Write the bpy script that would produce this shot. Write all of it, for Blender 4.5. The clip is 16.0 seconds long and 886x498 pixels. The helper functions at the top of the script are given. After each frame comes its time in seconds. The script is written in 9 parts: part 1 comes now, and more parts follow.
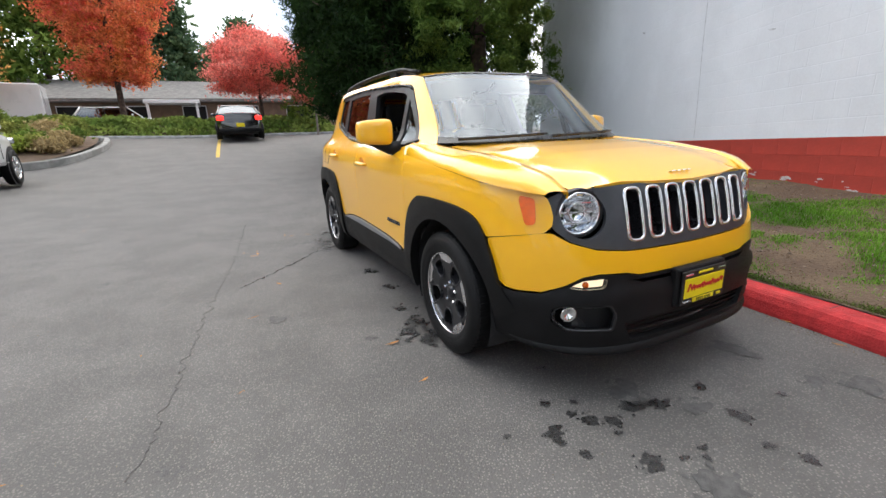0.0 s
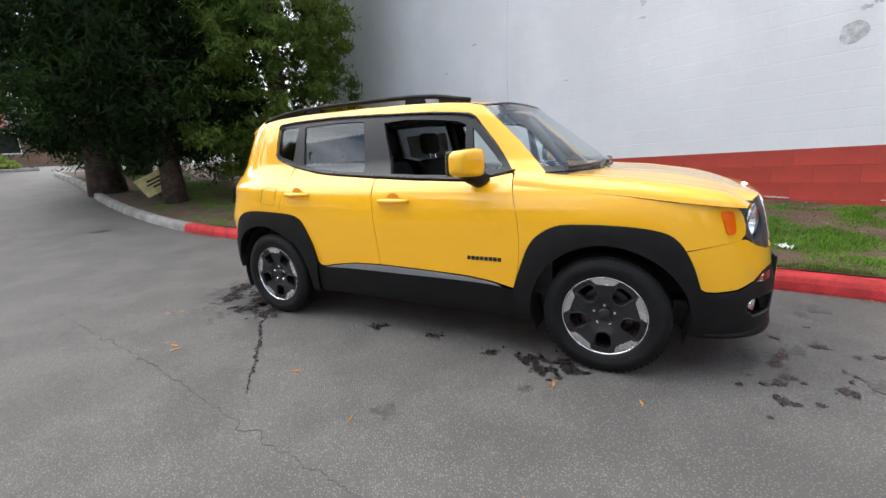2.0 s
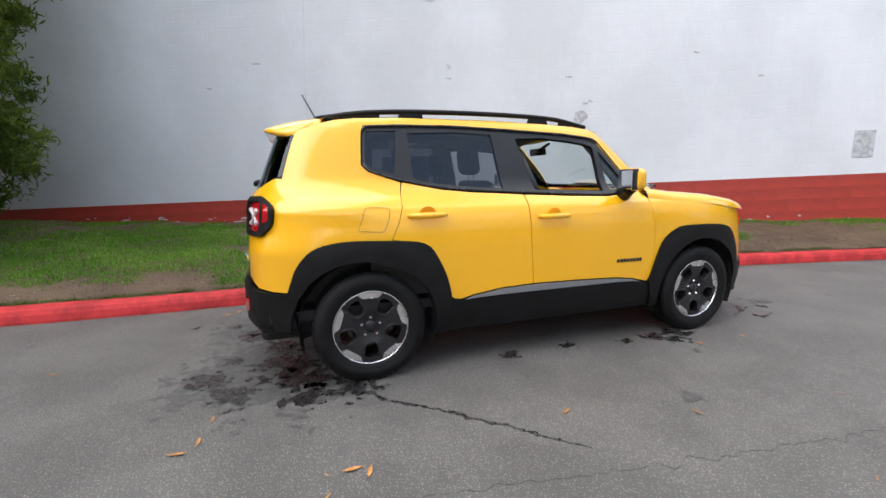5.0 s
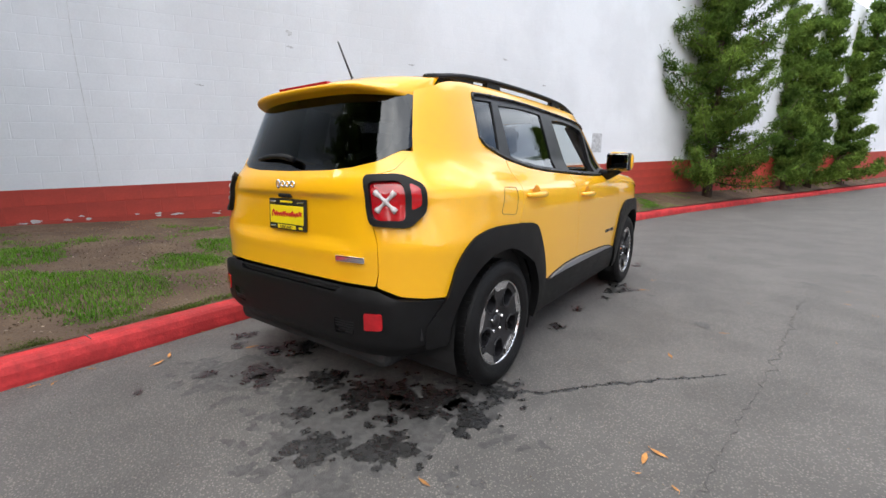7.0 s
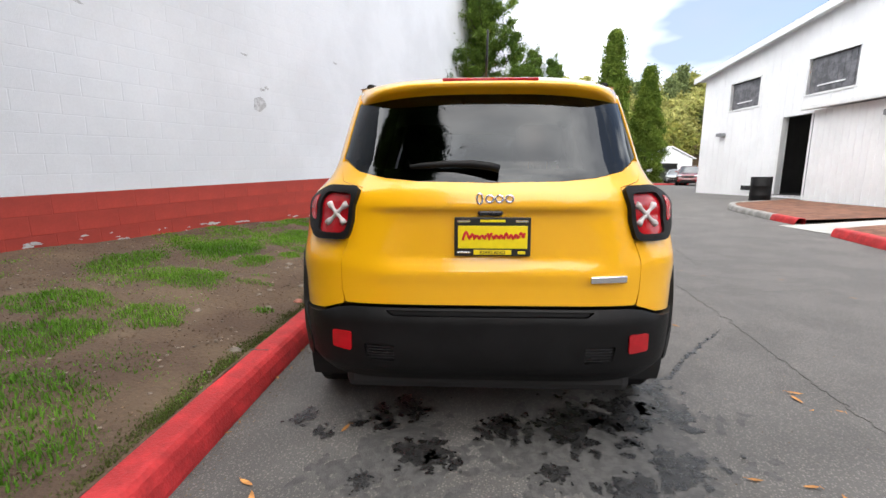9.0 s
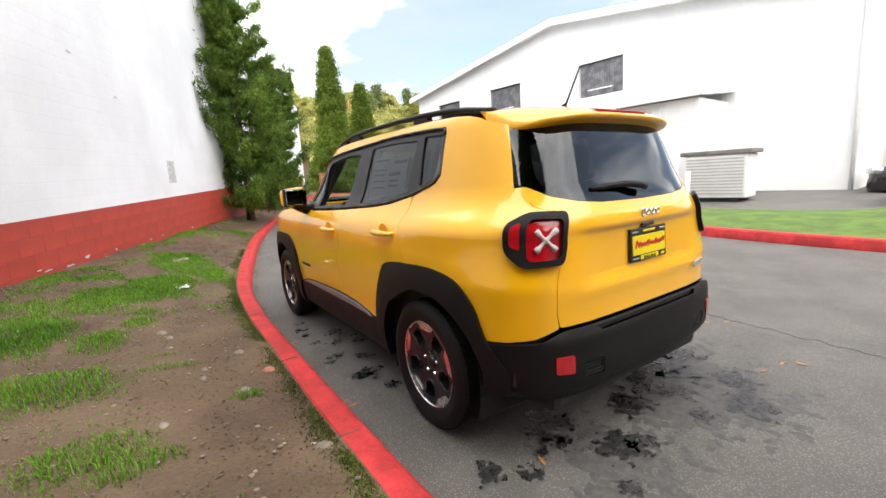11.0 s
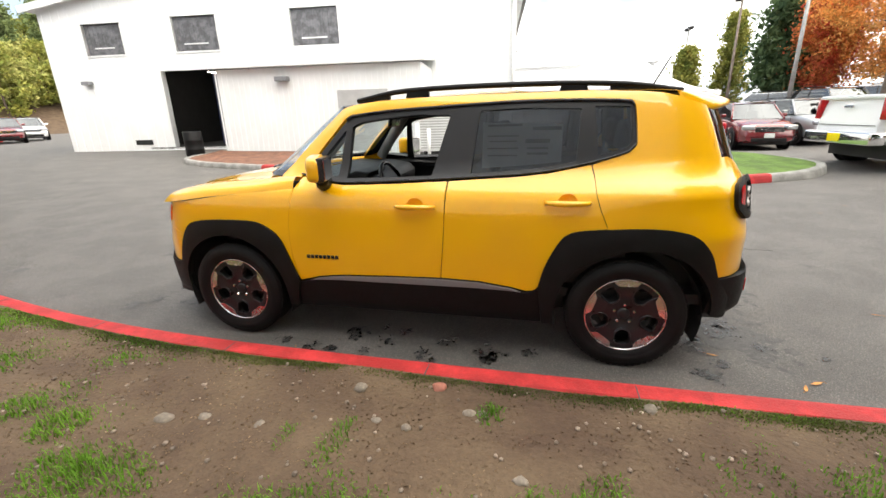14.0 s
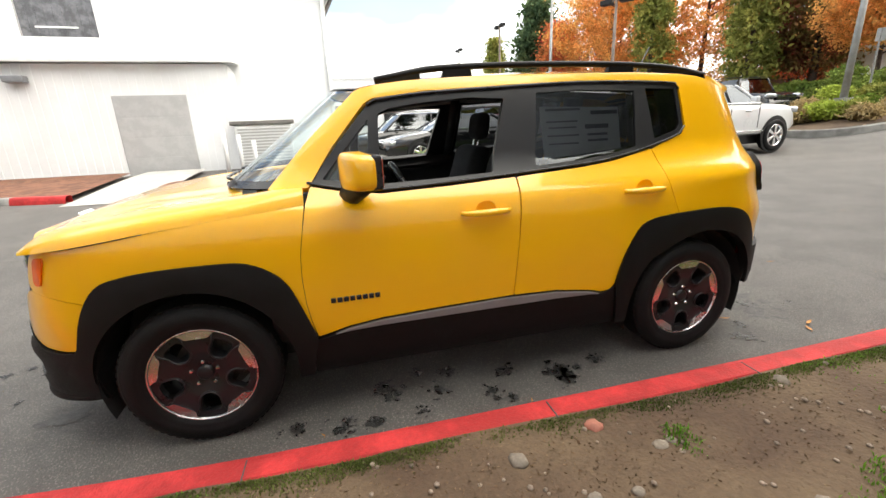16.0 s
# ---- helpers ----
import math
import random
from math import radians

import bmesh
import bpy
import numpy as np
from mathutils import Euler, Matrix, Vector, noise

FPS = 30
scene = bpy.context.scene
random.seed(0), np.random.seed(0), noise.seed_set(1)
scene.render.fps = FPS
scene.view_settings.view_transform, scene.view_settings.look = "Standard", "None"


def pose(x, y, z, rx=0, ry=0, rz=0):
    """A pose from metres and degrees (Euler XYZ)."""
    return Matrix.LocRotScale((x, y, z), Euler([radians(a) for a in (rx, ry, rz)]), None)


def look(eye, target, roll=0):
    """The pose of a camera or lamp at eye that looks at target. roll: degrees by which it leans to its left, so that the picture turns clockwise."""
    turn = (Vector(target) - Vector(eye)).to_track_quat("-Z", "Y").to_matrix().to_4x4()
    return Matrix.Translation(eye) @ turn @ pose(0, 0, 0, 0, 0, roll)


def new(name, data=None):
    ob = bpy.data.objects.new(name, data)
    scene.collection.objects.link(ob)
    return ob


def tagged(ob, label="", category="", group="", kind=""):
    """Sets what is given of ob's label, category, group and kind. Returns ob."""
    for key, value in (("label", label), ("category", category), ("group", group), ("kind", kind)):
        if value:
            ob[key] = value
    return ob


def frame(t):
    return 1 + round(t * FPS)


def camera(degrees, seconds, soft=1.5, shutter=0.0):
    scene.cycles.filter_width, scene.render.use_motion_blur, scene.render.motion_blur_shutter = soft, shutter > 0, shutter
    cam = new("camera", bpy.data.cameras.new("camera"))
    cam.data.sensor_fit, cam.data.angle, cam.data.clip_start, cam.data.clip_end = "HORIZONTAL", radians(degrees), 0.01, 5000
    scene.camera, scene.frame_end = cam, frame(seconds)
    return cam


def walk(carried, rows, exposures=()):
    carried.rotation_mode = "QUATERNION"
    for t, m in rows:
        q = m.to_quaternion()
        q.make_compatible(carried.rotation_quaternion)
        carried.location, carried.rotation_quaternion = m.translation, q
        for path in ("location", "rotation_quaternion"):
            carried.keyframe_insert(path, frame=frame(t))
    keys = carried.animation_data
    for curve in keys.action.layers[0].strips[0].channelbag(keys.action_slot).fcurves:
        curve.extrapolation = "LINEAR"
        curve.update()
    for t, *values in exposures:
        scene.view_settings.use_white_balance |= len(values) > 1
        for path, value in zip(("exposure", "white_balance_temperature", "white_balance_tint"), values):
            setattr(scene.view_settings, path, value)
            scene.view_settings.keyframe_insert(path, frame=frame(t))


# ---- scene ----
cam = camera(92.2, 16.0)
PATH = [
    (0, (1.827, 3.241, 1.193), (0.973, 1.513, 0.658), -1.9),
    (0.5, (2.251, 2.887, 1.193), (1.084, 1.348, 0.676), -2.3),
    (1, (2.641, 2.507, 1.218), (1.251, 1.164, 0.705), -3.7),
    (1.5, (2.949, 2.081, 1.244), (1.39, 0.92, 0.774), -3.3),
    (2, (3.194, 1.602, 1.289), (1.493, 0.656, 0.828), -3.0),
    (2.5, (3.404, 1.09, 1.317), (1.588, 0.386, 0.862), -3.1),
    (3, (3.516, 0.546, 1.314), (1.626, 0.082, 0.854), -3.6),
    (3.2, (3.556, 0.315, 1.319), (1.628, 0.007, 0.885), -3.4),
    (5.3, (3.193, -1.92, 1.195), (1.368, -1.154, 0.906), 0.1),
    (5.5, (3.082, -2.097, 1.188), (1.3, -1.23, 0.923), 0.4),
    (6, (2.774, -2.534, 1.174), (1.132, -1.436, 0.862), -0.3),
    (6.5, (2.369, -2.885, 1.162), (0.9, -1.568, 0.832), -0.6),
    (7, (1.927, -3.197, 1.151), (0.748, -1.626, 0.776), 0.0),
    (7.5, (1.425, -3.404, 1.137), (0.478, -1.69, 0.732), -1.4),
    (8, (0.936, -3.566, 1.161), (0.278, -1.718, 0.769), -0.9),
    (8.5, (0.424, -3.65, 1.16), (0.077, -1.71, 0.817), -0.2),
    (9, (-0.089, -3.655, 1.159), (-0.186, -1.686, 0.823), -0.0),
    (9.5, (-0.56, -3.634, 1.153), (-0.359, -1.679, 0.782), 0.5),
    (9.7, (-0.739, -3.601, 1.143), (-0.379, -1.667, 0.783), -0.2),
    (11.8, (-2.505, -2.609, 1.382), (-1.158, -1.189, 0.971), -2.1),
    (12, (-2.622, -2.473, 1.395), (-1.226, -1.121, 0.924), -1.2),
    (12.5, (-2.872, -2.068, 1.431), (-1.333, -0.916, 0.88), -2.7),
    (13, (-3.096, -1.651, 1.452), (-1.398, -0.756, 0.891), -3.0),
    (13.5, (-3.22, -1.233, 1.454), (-1.418, -0.568, 0.894), -1.8),
    (14, (-3.279, -0.789, 1.487), (-1.423, -0.35, 0.884), -1.6),
    (14.5, (-3.288, -0.341, 1.495), (-1.386, -0.158, 0.904), -2.3),
    (15, (-3.196, 0.085, 1.477), (-1.291, 0.046, 0.872), -2.9),
    (15.5, (-3.021, 0.44, 1.464), (-1.123, 0.123, 0.918), -2.3),
    (16, (-2.753, 0.612, 1.385), (-0.891, 0.162, 0.808), -2.4),
]
EXPOSURES = [(0.0, 1.98, 6500, 8), (2.0, 1.95, 6450, 8), (5.0, 1.97, 6450, 9.5), (7.0, 1.97, 6550, 9.5), (9.5, 2.07, 6750, 10), (12.0, 2.34, 7150, 9), (16.0, 2.29, 7250, 7)]
walk(cam, [(t, look(eye, target, roll)) for t, eye, target, roll in PATH], EXPOSURES)

# ---- world and light ----
world = bpy.data.worlds.new("overcast_sky")
scene.world = world
world.use_nodes = True
wn, wl = world.node_tree.nodes, world.node_tree.links
wn.clear()
w_out = wn.new("ShaderNodeOutputWorld")
w_bg = wn.new("ShaderNodeBackground")
w_sky = wn.new("ShaderNodeTexSky")
w_sky.sky_type = "NISHITA"
w_sky.sun_disc = False
w_sky.sun_elevation, w_sky.sun_rotation = radians(54), radians(168)
w_sky.dust_density, w_sky.air_density = 2.0, 1.0
w_co = wn.new("ShaderNodeTexCoord")
w_map = wn.new("ShaderNodeMapping")
w_map.inputs["Scale"].default_value = (1.0, 1.0, 2.6)
w_noise = wn.new("ShaderNodeTexNoise")
w_noise.inputs["Scale"].default_value = 2.4
w_noise.inputs["Detail"].default_value = 3.5
w_noise.inputs["Roughness"].default_value = 0.6
w_ramp = wn.new("ShaderNodeValToRGB")
w_ramp.color_ramp.elements[0].position, w_ramp.color_ramp.elements[0].color = 0.30, (0.35, 0.35, 0.35, 1)
w_ramp.color_ramp.elements[1].position, w_ramp.color_ramp.elements[1].color = 0.56, (0.97, 0.97, 0.97, 1)
w_noise2 = wn.new("ShaderNodeTexNoise")
w_noise2.inputs["Scale"].default_value = 2.2
w_noise2.inputs["Detail"].default_value = 4.0
w_cloud = wn.new("ShaderNodeValToRGB")
w_cloud.color_ramp.elements[0].position, w_cloud.color_ramp.elements[0].color = 0.45, (2.3, 2.8, 3.8, 1)
w_cloud.color_ramp.elements[1].position, w_cloud.color_ramp.elements[1].color = 0.68, (14.5, 14.6, 14.8, 1)
w_mix = wn.new("ShaderNodeMix")
w_mix.data_type = "RGBA"
wl.new(w_co.outputs["Generated"], w_map.inputs["Vector"])
wl.new(w_map.outputs["Vector"], w_noise.inputs["Vector"])
wl.new(w_map.outputs["Vector"], w_noise2.inputs["Vector"])
wl.new(w_noise.outputs["Fac"], w_ramp.inputs["Fac"])
wl.new(w_noise2.outputs["Fac"], w_cloud.inputs["Fac"])
wl.new(w_ramp.outputs["Color"], w_mix.inputs["Factor"])
wl.new(w_sky.outputs["Color"], w_mix.inputs["A"])
wl.new(w_cloud.outputs["Color"], w_mix.inputs["B"])
wl.new(w_mix.outputs["Result"], w_bg.inputs["Color"])
w_bg.inputs["Strength"].default_value = 0.07
wl.new(w_bg.outputs["Background"], w_out.inputs["Surface"])

sun = new("sun", bpy.data.lights.new("sun", "SUN"))
sun.data.energy, sun.data.angle, sun.data.color = 1.25, radians(100), (1.0, 0.96, 0.90)
sun.matrix_world = look((-6, -28, 40), (0, 0, 0))


# ---- materials ----
def nd(nt, kind, **kw):
    n = nt.nodes.new(kind)
    for k, v in kw.items():
        n.inputs[k].default_value = v
    return n


def mat(name, col, rough=0.6, metal=0.0, var=0.18, scale=6.0, fine=60.0, bump=0.0, bump_scale=80.0, coat=0.0,
        per_object=0.0, spec=0.5, col2=None, blend=(0.42, 0.60), rough_var=0.12, alpha=1.0, trans=0.0, island=0.0):
    """A node material: two scales of colour variation, roughness variation and a fine bump."""
    m = bpy.data.materials.new(name)
    m.use_nodes = True
    nt = m.node_tree
    b = nt.nodes["Principled BSDF"]
    co = nd(nt, "ShaderNodeTexCoord")
    n1 = nd(nt, "ShaderNodeTexNoise", Scale=scale, Detail=6.0, Roughness=0.6)
    n2 = nd(nt, "ShaderNodeTexNoise", Scale=fine, Detail=3.0)
    for n in (n1, n2):
        nt.links.new(co.outputs["Object"], n.inputs["Vector"])
    r = nd(nt, "ShaderNodeValToRGB")
    c2 = col2 or tuple(min(1, c * (1 + var)) for c in col)
    c1 = col if col2 else tuple(c * (1 - var) for c in col)
    r.color_ramp.elements[0].position, r.color_ramp.elements[0].color = blend[0], (*c1, 1)
    r.color_ramp.elements[1].position, r.color_ramp.elements[1].color = blend[1], (*c2, 1)
    nt.links.new(n1.outputs["Fac"], r.inputs["Fac"])
    last = r.outputs["Color"]
    f = nd(nt, "ShaderNodeMapRange")
    f.inputs["To Min"].default_value, f.inputs["To Max"].default_value = 1 - var, 1 + var
    nt.links.new(n2.outputs["Fac"], f.inputs["Value"])
    hs = nd(nt, "ShaderNodeHueSaturation")
    nt.links.new(last, hs.inputs["Color"])
    nt.links.new(f.outputs["Result"], hs.inputs["Value"])
    last = hs.outputs["Color"]
    if per_object or island:
        src = nd(nt, "ShaderNodeObjectInfo").outputs["Random"] if per_object else nd(nt, "ShaderNodeNewGeometry").outputs["Random Per Island"]
        k = per_object or island
        g = nd(nt, "ShaderNodeMapRange")
        g.inputs["To Min"].default_value, g.inputs["To Max"].default_value = 1 - k, 1 + k
        nt.links.new(src, g.inputs["Value"])
        h2 = nd(nt, "ShaderNodeHueSaturation")
        nt.links.new(last, h2.inputs["Color"])
        nt.links.new(g.outputs["Result"], h2.inputs["Value"])
        last = h2.outputs["Color"]
    nt.links.new(last, b.inputs["Base Color"])
    rr = nd(nt, "ShaderNodeMapRange")
    rr.inputs["To Min"].default_value, rr.inputs["To Max"].default_value = max(0.02, rough - rough_var), min(1, rough + rough_var)
    nt.links.new(n1.outputs["Fac"], rr.inputs["Value"])
    nt.links.new(rr.outputs["Result"], b.inputs["Roughness"])
    b.inputs["Metallic"].default_value = metal
    b.inputs["Specular IOR Level"].default_value = spec
    b.inputs["Coat Weight"].default_value = coat
    b.inputs["Coat Roughness"].default_value = 0.03
    b.inputs["Transmission Weight"].default_value = trans
    if bump:
        n3 = nd(nt, "ShaderNodeTexNoise", Scale=bump_scale, Detail=5.0)
        nt.links.new(co.outputs["Object"], n3.inputs["Vector"])
        bp = nd(nt, "ShaderNodeBump", Strength=bump, Distance=0.01)
        nt.links.new(n3.outputs["Fac"], bp.inputs["Height"])
        nt.links.new(bp.outputs["Normal"], b.inputs["Normal"])
    return m


def glow(name, col, strength):
    m = bpy.data.materials.new(name)
    m.use_nodes = True
    b = m.node_tree.nodes["Principled BSDF"]
    b.inputs["Base Color"].default_value = (*col, 1)
    b.inputs["Emission Color"].default_value = (*col, 1)
    b.inputs["Emission Strength"].default_value = strength
    return m


def glass_mat(name, tint, rough=0.0, see=0.5):
    """Thin pane: a clear tinted sheet under a glossy coat."""
    m = bpy.data.materials.new(name)
    m.use_nodes = True
    nt = m.node_tree
    nt.nodes.clear()
    out = nd(nt, "ShaderNodeOutputMaterial")
    tr = nd(nt, "ShaderNodeBsdfTransparent")
    tr.inputs["Color"].default_value = (*tint, 1)
    gl = nd(nt, "ShaderNodeBsdfGlossy")
    gl.inputs["Roughness"].default_value = rough
    gl.inputs["Color"].default_value = (0.9, 0.95, 1.0, 1)
    lw = nd(nt, "ShaderNodeLayerWeight", Blend=0.5)
    pw = nd(nt, "ShaderNodeMath")
    pw.operation = "POWER"
    pw.inputs[1].default_value = 4.5
    nt.links.new(lw.outputs["Facing"], pw.inputs[0])
    mr = nd(nt, "ShaderNodeMapRange")
    mr.inputs["To Min"].default_value, mr.inputs["To Max"].default_value = see, 1.0
    nt.links.new(pw.outputs["Value"], mr.inputs["Value"])
    mx = nd(nt, "ShaderNodeMixShader")
    nt.links.new(mr.outputs["Result"], mx.inputs["Fac"])
    nt.links.new(tr.outputs["BSDF"], mx.inputs[1])
    nt.links.new(gl.outputs["BSDF"], mx.inputs[2])
    nt.links.new(mx.outputs["Shader"], out.inputs["Surface"])
    return m


# ---- mesh helpers ----
def mesh_of(bm, name, m, smooth=False):
    me = bpy.data.meshes.new(name)
    bm.to_mesh(me)
    bm.free()
    if m:
        me.materials.append(m)
    if smooth:
        me.polygons.foreach_set("use_smooth", [True] * len(me.polygons))
    skin = me.attributes.get("skin_normal")
    if skin:
        if smooth:
            nv = np.zeros(len(me.vertices) * 3, np.float32)
            skin.data.foreach_get("vector", nv)
            nv = nv.reshape(-1, 3)
            ok = np.linalg.norm(nv, axis=1) > 0.5
            loops = np.zeros((len(me.loops), 3), np.float32)
            for f in me.polygons:
                ids = list(f.vertices)
                if all(ok[ids]):
                    loops[list(f.loop_indices)] = nv[ids]
            me.attributes.remove(skin)
            me.normals_split_custom_set([tuple(v) for v in loops.tolist()])
        else:
            me.attributes.remove(skin)
    return me


def thing(name, label, category, loc=(0, 0, 0), rz=0.0, group="", kind=""):
    ob = new(name)
    ob.empty_display_size = 0.2
    ob.matrix_world = pose(*loc, 0, 0, rz)
    return tagged(ob, label, category, group, kind)


def part(name, bm, m, parent=None, label="", smooth=False):
    ob = new(name, mesh_of(bm, name, m, smooth))
    if parent is not None:
        ob.parent = parent
    return tagged(ob, label) if label else ob


def solid(name, bm, m, label, category, kind="", group="", smooth=False):
    return tagged(part(name, bm, m, None, "", smooth), label, category, group, kind)


def box(x0, x1, y0, y1, z0, z1, bevel=0.0, seg=2, bm=None):
    own = bmesh.new()
    bmesh.ops.create_cube(own, size=1.0)
    for v in own.verts:
        v.co = Vector(((x0 + x1) / 2 + v.co.x * (x1 - x0), (y0 + y1) / 2 + v.co.y * (y1 - y0), (z0 + z1) / 2 + v.co.z * (z1 - z0)))
    if bevel:
        bmesh.ops.bevel(own, geom=own.edges[:], offset=bevel, segments=seg, affect="EDGES", profile=0.5)
    return merged(bm, own)


def merged(bm, own, m=None):
    """own moved by m and added to bm (a new bmesh without one)."""
    if m is not None:
        own.transform(m)
    if bm is None:
        return own
    tmp = bpy.data.meshes.new("tmp")
    own.to_mesh(tmp)
    own.free()
    bm.from_mesh(tmp)
    bpy.data.meshes.remove(tmp)
    return bm


def tube(path, radii, n=8, bm=None, caps=True):
    """A tapered tube along a line of points."""
    own = bmesh.new()
    path = [Vector(p) for p in path]
    if not hasattr(radii, "__len__"):
        radii = [radii] * len(path)
    rings = []
    for i, (p, r) in enumerate(zip(path, radii)):
        d = (path[min(i + 1, len(path) - 1)] - path[max(i - 1, 0)]).normalized()
        a = d.orthogonal().normalized() if i == 0 else (a - d * a.dot(d)).normalized()
        b = d.cross(a)
        rings.append([own.verts.new(p + (a * math.cos(2 * math.pi * k / n) + b * math.sin(2 * math.pi * k / n)) * r) for k in range(n)])
    for r0, r1 in zip(rings, rings[1:]):
        for k in range(n):
            own.faces.new((r0[k], r0[(k + 1) % n], r1[(k + 1) % n], r1[k]))
    if caps:
        own.faces.new(rings[0][::-1])
        own.faces.new(rings[-1])
    return merged(bm, own)


def lathe(profile, n=48, axis="X", bm=None, close=False):
    """Turns (radius, along) points round an axis."""
    own = bmesh.new()
    rings = []
    for r, h in profile:
        ring = []
        for k in range(n):
            c, s = math.cos(2 * math.pi * k / n) * r, math.sin(2 * math.pi * k / n) * r
            ring.append(own.verts.new((h, c, s) if axis == "X" else (c, h, s) if axis == "Y" else (c, s, h)))
        rings.append(ring)
    pairs = list(zip(rings, rings[1:])) + ([(rings[-1], rings[0])] if close else [])
    for r0, r1 in pairs:
        for k in range(n):
            own.faces.new((r0[k], r0[(k + 1) % n], r1[(k + 1) % n], r1[k]))
    bmesh.ops.recalc_face_normals(own, faces=own.faces[:])
    return merged(bm, own)


def sheet(xs, ys, f, bm=None):
    """A grid of points (x, y, f(x, y)); f may give None to leave a point out."""
    own = bmesh.new()
    g = [[(own.verts.new((x, y, z)) if (z := f(x, y)) is not None else None) for x in xs] for y in ys]
    for a, b in zip(g, g[1:]):
        for i in range(len(xs) - 1):
            q = (a[i], a[i + 1], b[i + 1], b[i])
            if None not in q:
                own.faces.new(q)
    return merged(bm, own)


def strip(rows, bm=None):
    """Faces between lines of points of equal count."""
    own = bmesh.new()
    g = [[own.verts.new(p) for p in row] for row in rows]
    for a, b in zip(g, g[1:]):
        for i in range(len(a) - 1):
            own.faces.new((a[i], a[i + 1], b[i + 1], b[i]))
    return merged(bm, own)


def prism(outline, h0, h1, axis="Z", bm=None, bevel=0.0):
    """A polygon pushed from h0 to h1 along an axis; outline holds the other two coordinates in order."""
    own = bmesh.new()

    def at(a, b, h):
        return (a, b, h) if axis == "Z" else (h, a, b) if axis == "X" else (a, h, b)
    lo = [own.verts.new(at(a, b, h0)) for a, b in outline]
    hi = [own.verts.new(at(a, b, h1)) for a, b in outline]
    own.faces.new(lo[::-1])
    own.faces.new(hi)
    n = len(outline)
    for k in range(n):
        own.faces.new((lo[k], lo[(k + 1) % n], hi[(k + 1) % n], hi[k]))
    bmesh.ops.recalc_face_normals(own, faces=own.faces[:])
    if bevel:
        bmesh.ops.bevel(own, geom=own.edges[:], offset=bevel, segments=2, affect="EDGES", profile=0.5)
    return merged(bm, own)


def smooth_line(pts, step=0.25):
    """Catmull-Rom through the points, cut at even steps."""
    pts = [np.array(p, float) for p in pts]
    pts = [2 * pts[0] - pts[1]] + pts + [2 * pts[-1] - pts[-2]]
    out = []
    for a, b, c, d in zip(pts, pts[1:], pts[2:], pts[3:]):
        n = max(1, int(np.linalg.norm(c - b) / step))
        for k in range(n):
            t = k / n
            out.append(0.5 * (2 * b + (c - a) * t + (2 * a - 5 * b + 4 * c - d) * t * t + (3 * b - a - 3 * c + d) * t ** 3))
    out.append(pts[-2])
    return out


def ease(x, lo, hi):
    t = min(1.0, max(0.0, (x - lo) / (hi - lo)))
    return t * t * (3 - 2 * t)


GY = ((-300, -60, -22, -18, -15, -13, -11, -9, -7, -5, -3, 2, 60, 300), (2.2, 1.8, 1.25, 1.05, 0.8, 0.6, 0.42, 0.28, 0.15, 0.05, 0.0, 0.0, 0.45, 0.6))


def ground_z(x, y):
    """Height of the paved ground."""
    gy = float(np.mean([np.interp(y + d, *GY) for d in (-0.8, -0.4, 0, 0.4, 0.8)])) if -30 < y < 20 else float(np.interp(y, *GY))
    gy *= 1 - 0.75 * ease(x, 8, 13) * ease(y + 21, 0, 4)
    dip = (0.12 * ease(x, 8.5, 11) + 0.33 * ease(x, 11, 15)) * ease(-y, 1, 3) * (1 - ease(-y, 10.5, 13.5))
    return gy - dip + 0.028 * max(0.0, min(x, 14.0) - 3.0) - 0.28 * math.exp(-((y + 10.8) / 2.0) ** 2) * ease(x, 2.5, 5) * (1 - ease(x, 10, 14))

# ---- materials of the place ----
def asphalt_mat():
    m = mat("asphalt", (0.124, 0.117, 0.110), rough=0.70, var=0.13, scale=1.7, fine=75, bump=1.0, bump_scale=130, rough_var=0.06)
    nt = m.node_tree
    b = nt.nodes["Principled BSDF"]
    prev = b.inputs["Base Color"].links[0].from_socket
    co = nd(nt, "ShaderNodeTexCoord")
    vo = nd(nt, "ShaderNodeTexVoronoi", Scale=88.0)
    nt.links.new(co.outputs["Object"], vo.inputs["Vector"])
    r = nd(nt, "ShaderNodeValToRGB")
    r.color_ramp.elements[0].position, r.color_ramp.elements[0].color = 0.12, (1.9, 1.85, 1.76, 1)
    r.color_ramp.elements[1].position, r.color_ramp.elements[1].color = 0.40, (0.86, 0.86, 0.86, 1)
    nt.links.new(vo.outputs["Distance"], r.inputs["Fac"])
    mul = nd(nt, "ShaderNodeMix")
    mul.data_type, mul.blend_type = "RGBA", "MULTIPLY"
    mul.inputs["Factor"].default_value = 1.0
    nt.links.new(prev, mul.inputs["A"])
    nt.links.new(r.outputs["Color"], mul.inputs["B"])
    nt.links.new(mul.outputs["Result"], b.inputs["Base Color"])
    return m


M_ASPHALT = asphalt_mat()
M_WHITE = mat("white_painted_block", (0.72, 0.74, 0.775), rough=0.75, spec=0.2, var=0.05, scale=0.5, fine=40, bump=0.25, bump_scale=120)
M_RED = mat("red_painted_block", (0.38, 0.044, 0.029), rough=0.6, var=0.16, scale=1.3, fine=40, bump=0.25, bump_scale=120)
M_KERB_RED = mat("red_kerb_paint", (0.46, 0.034, 0.036), rough=0.62, spec=0.25, var=0.22, scale=5, fine=50, bump=0.5, bump_scale=90)
M_KERB = mat("concrete_kerb", (0.27, 0.265, 0.25), rough=0.85, var=0.22, scale=3, fine=60, bump=0.5, bump_scale=90)
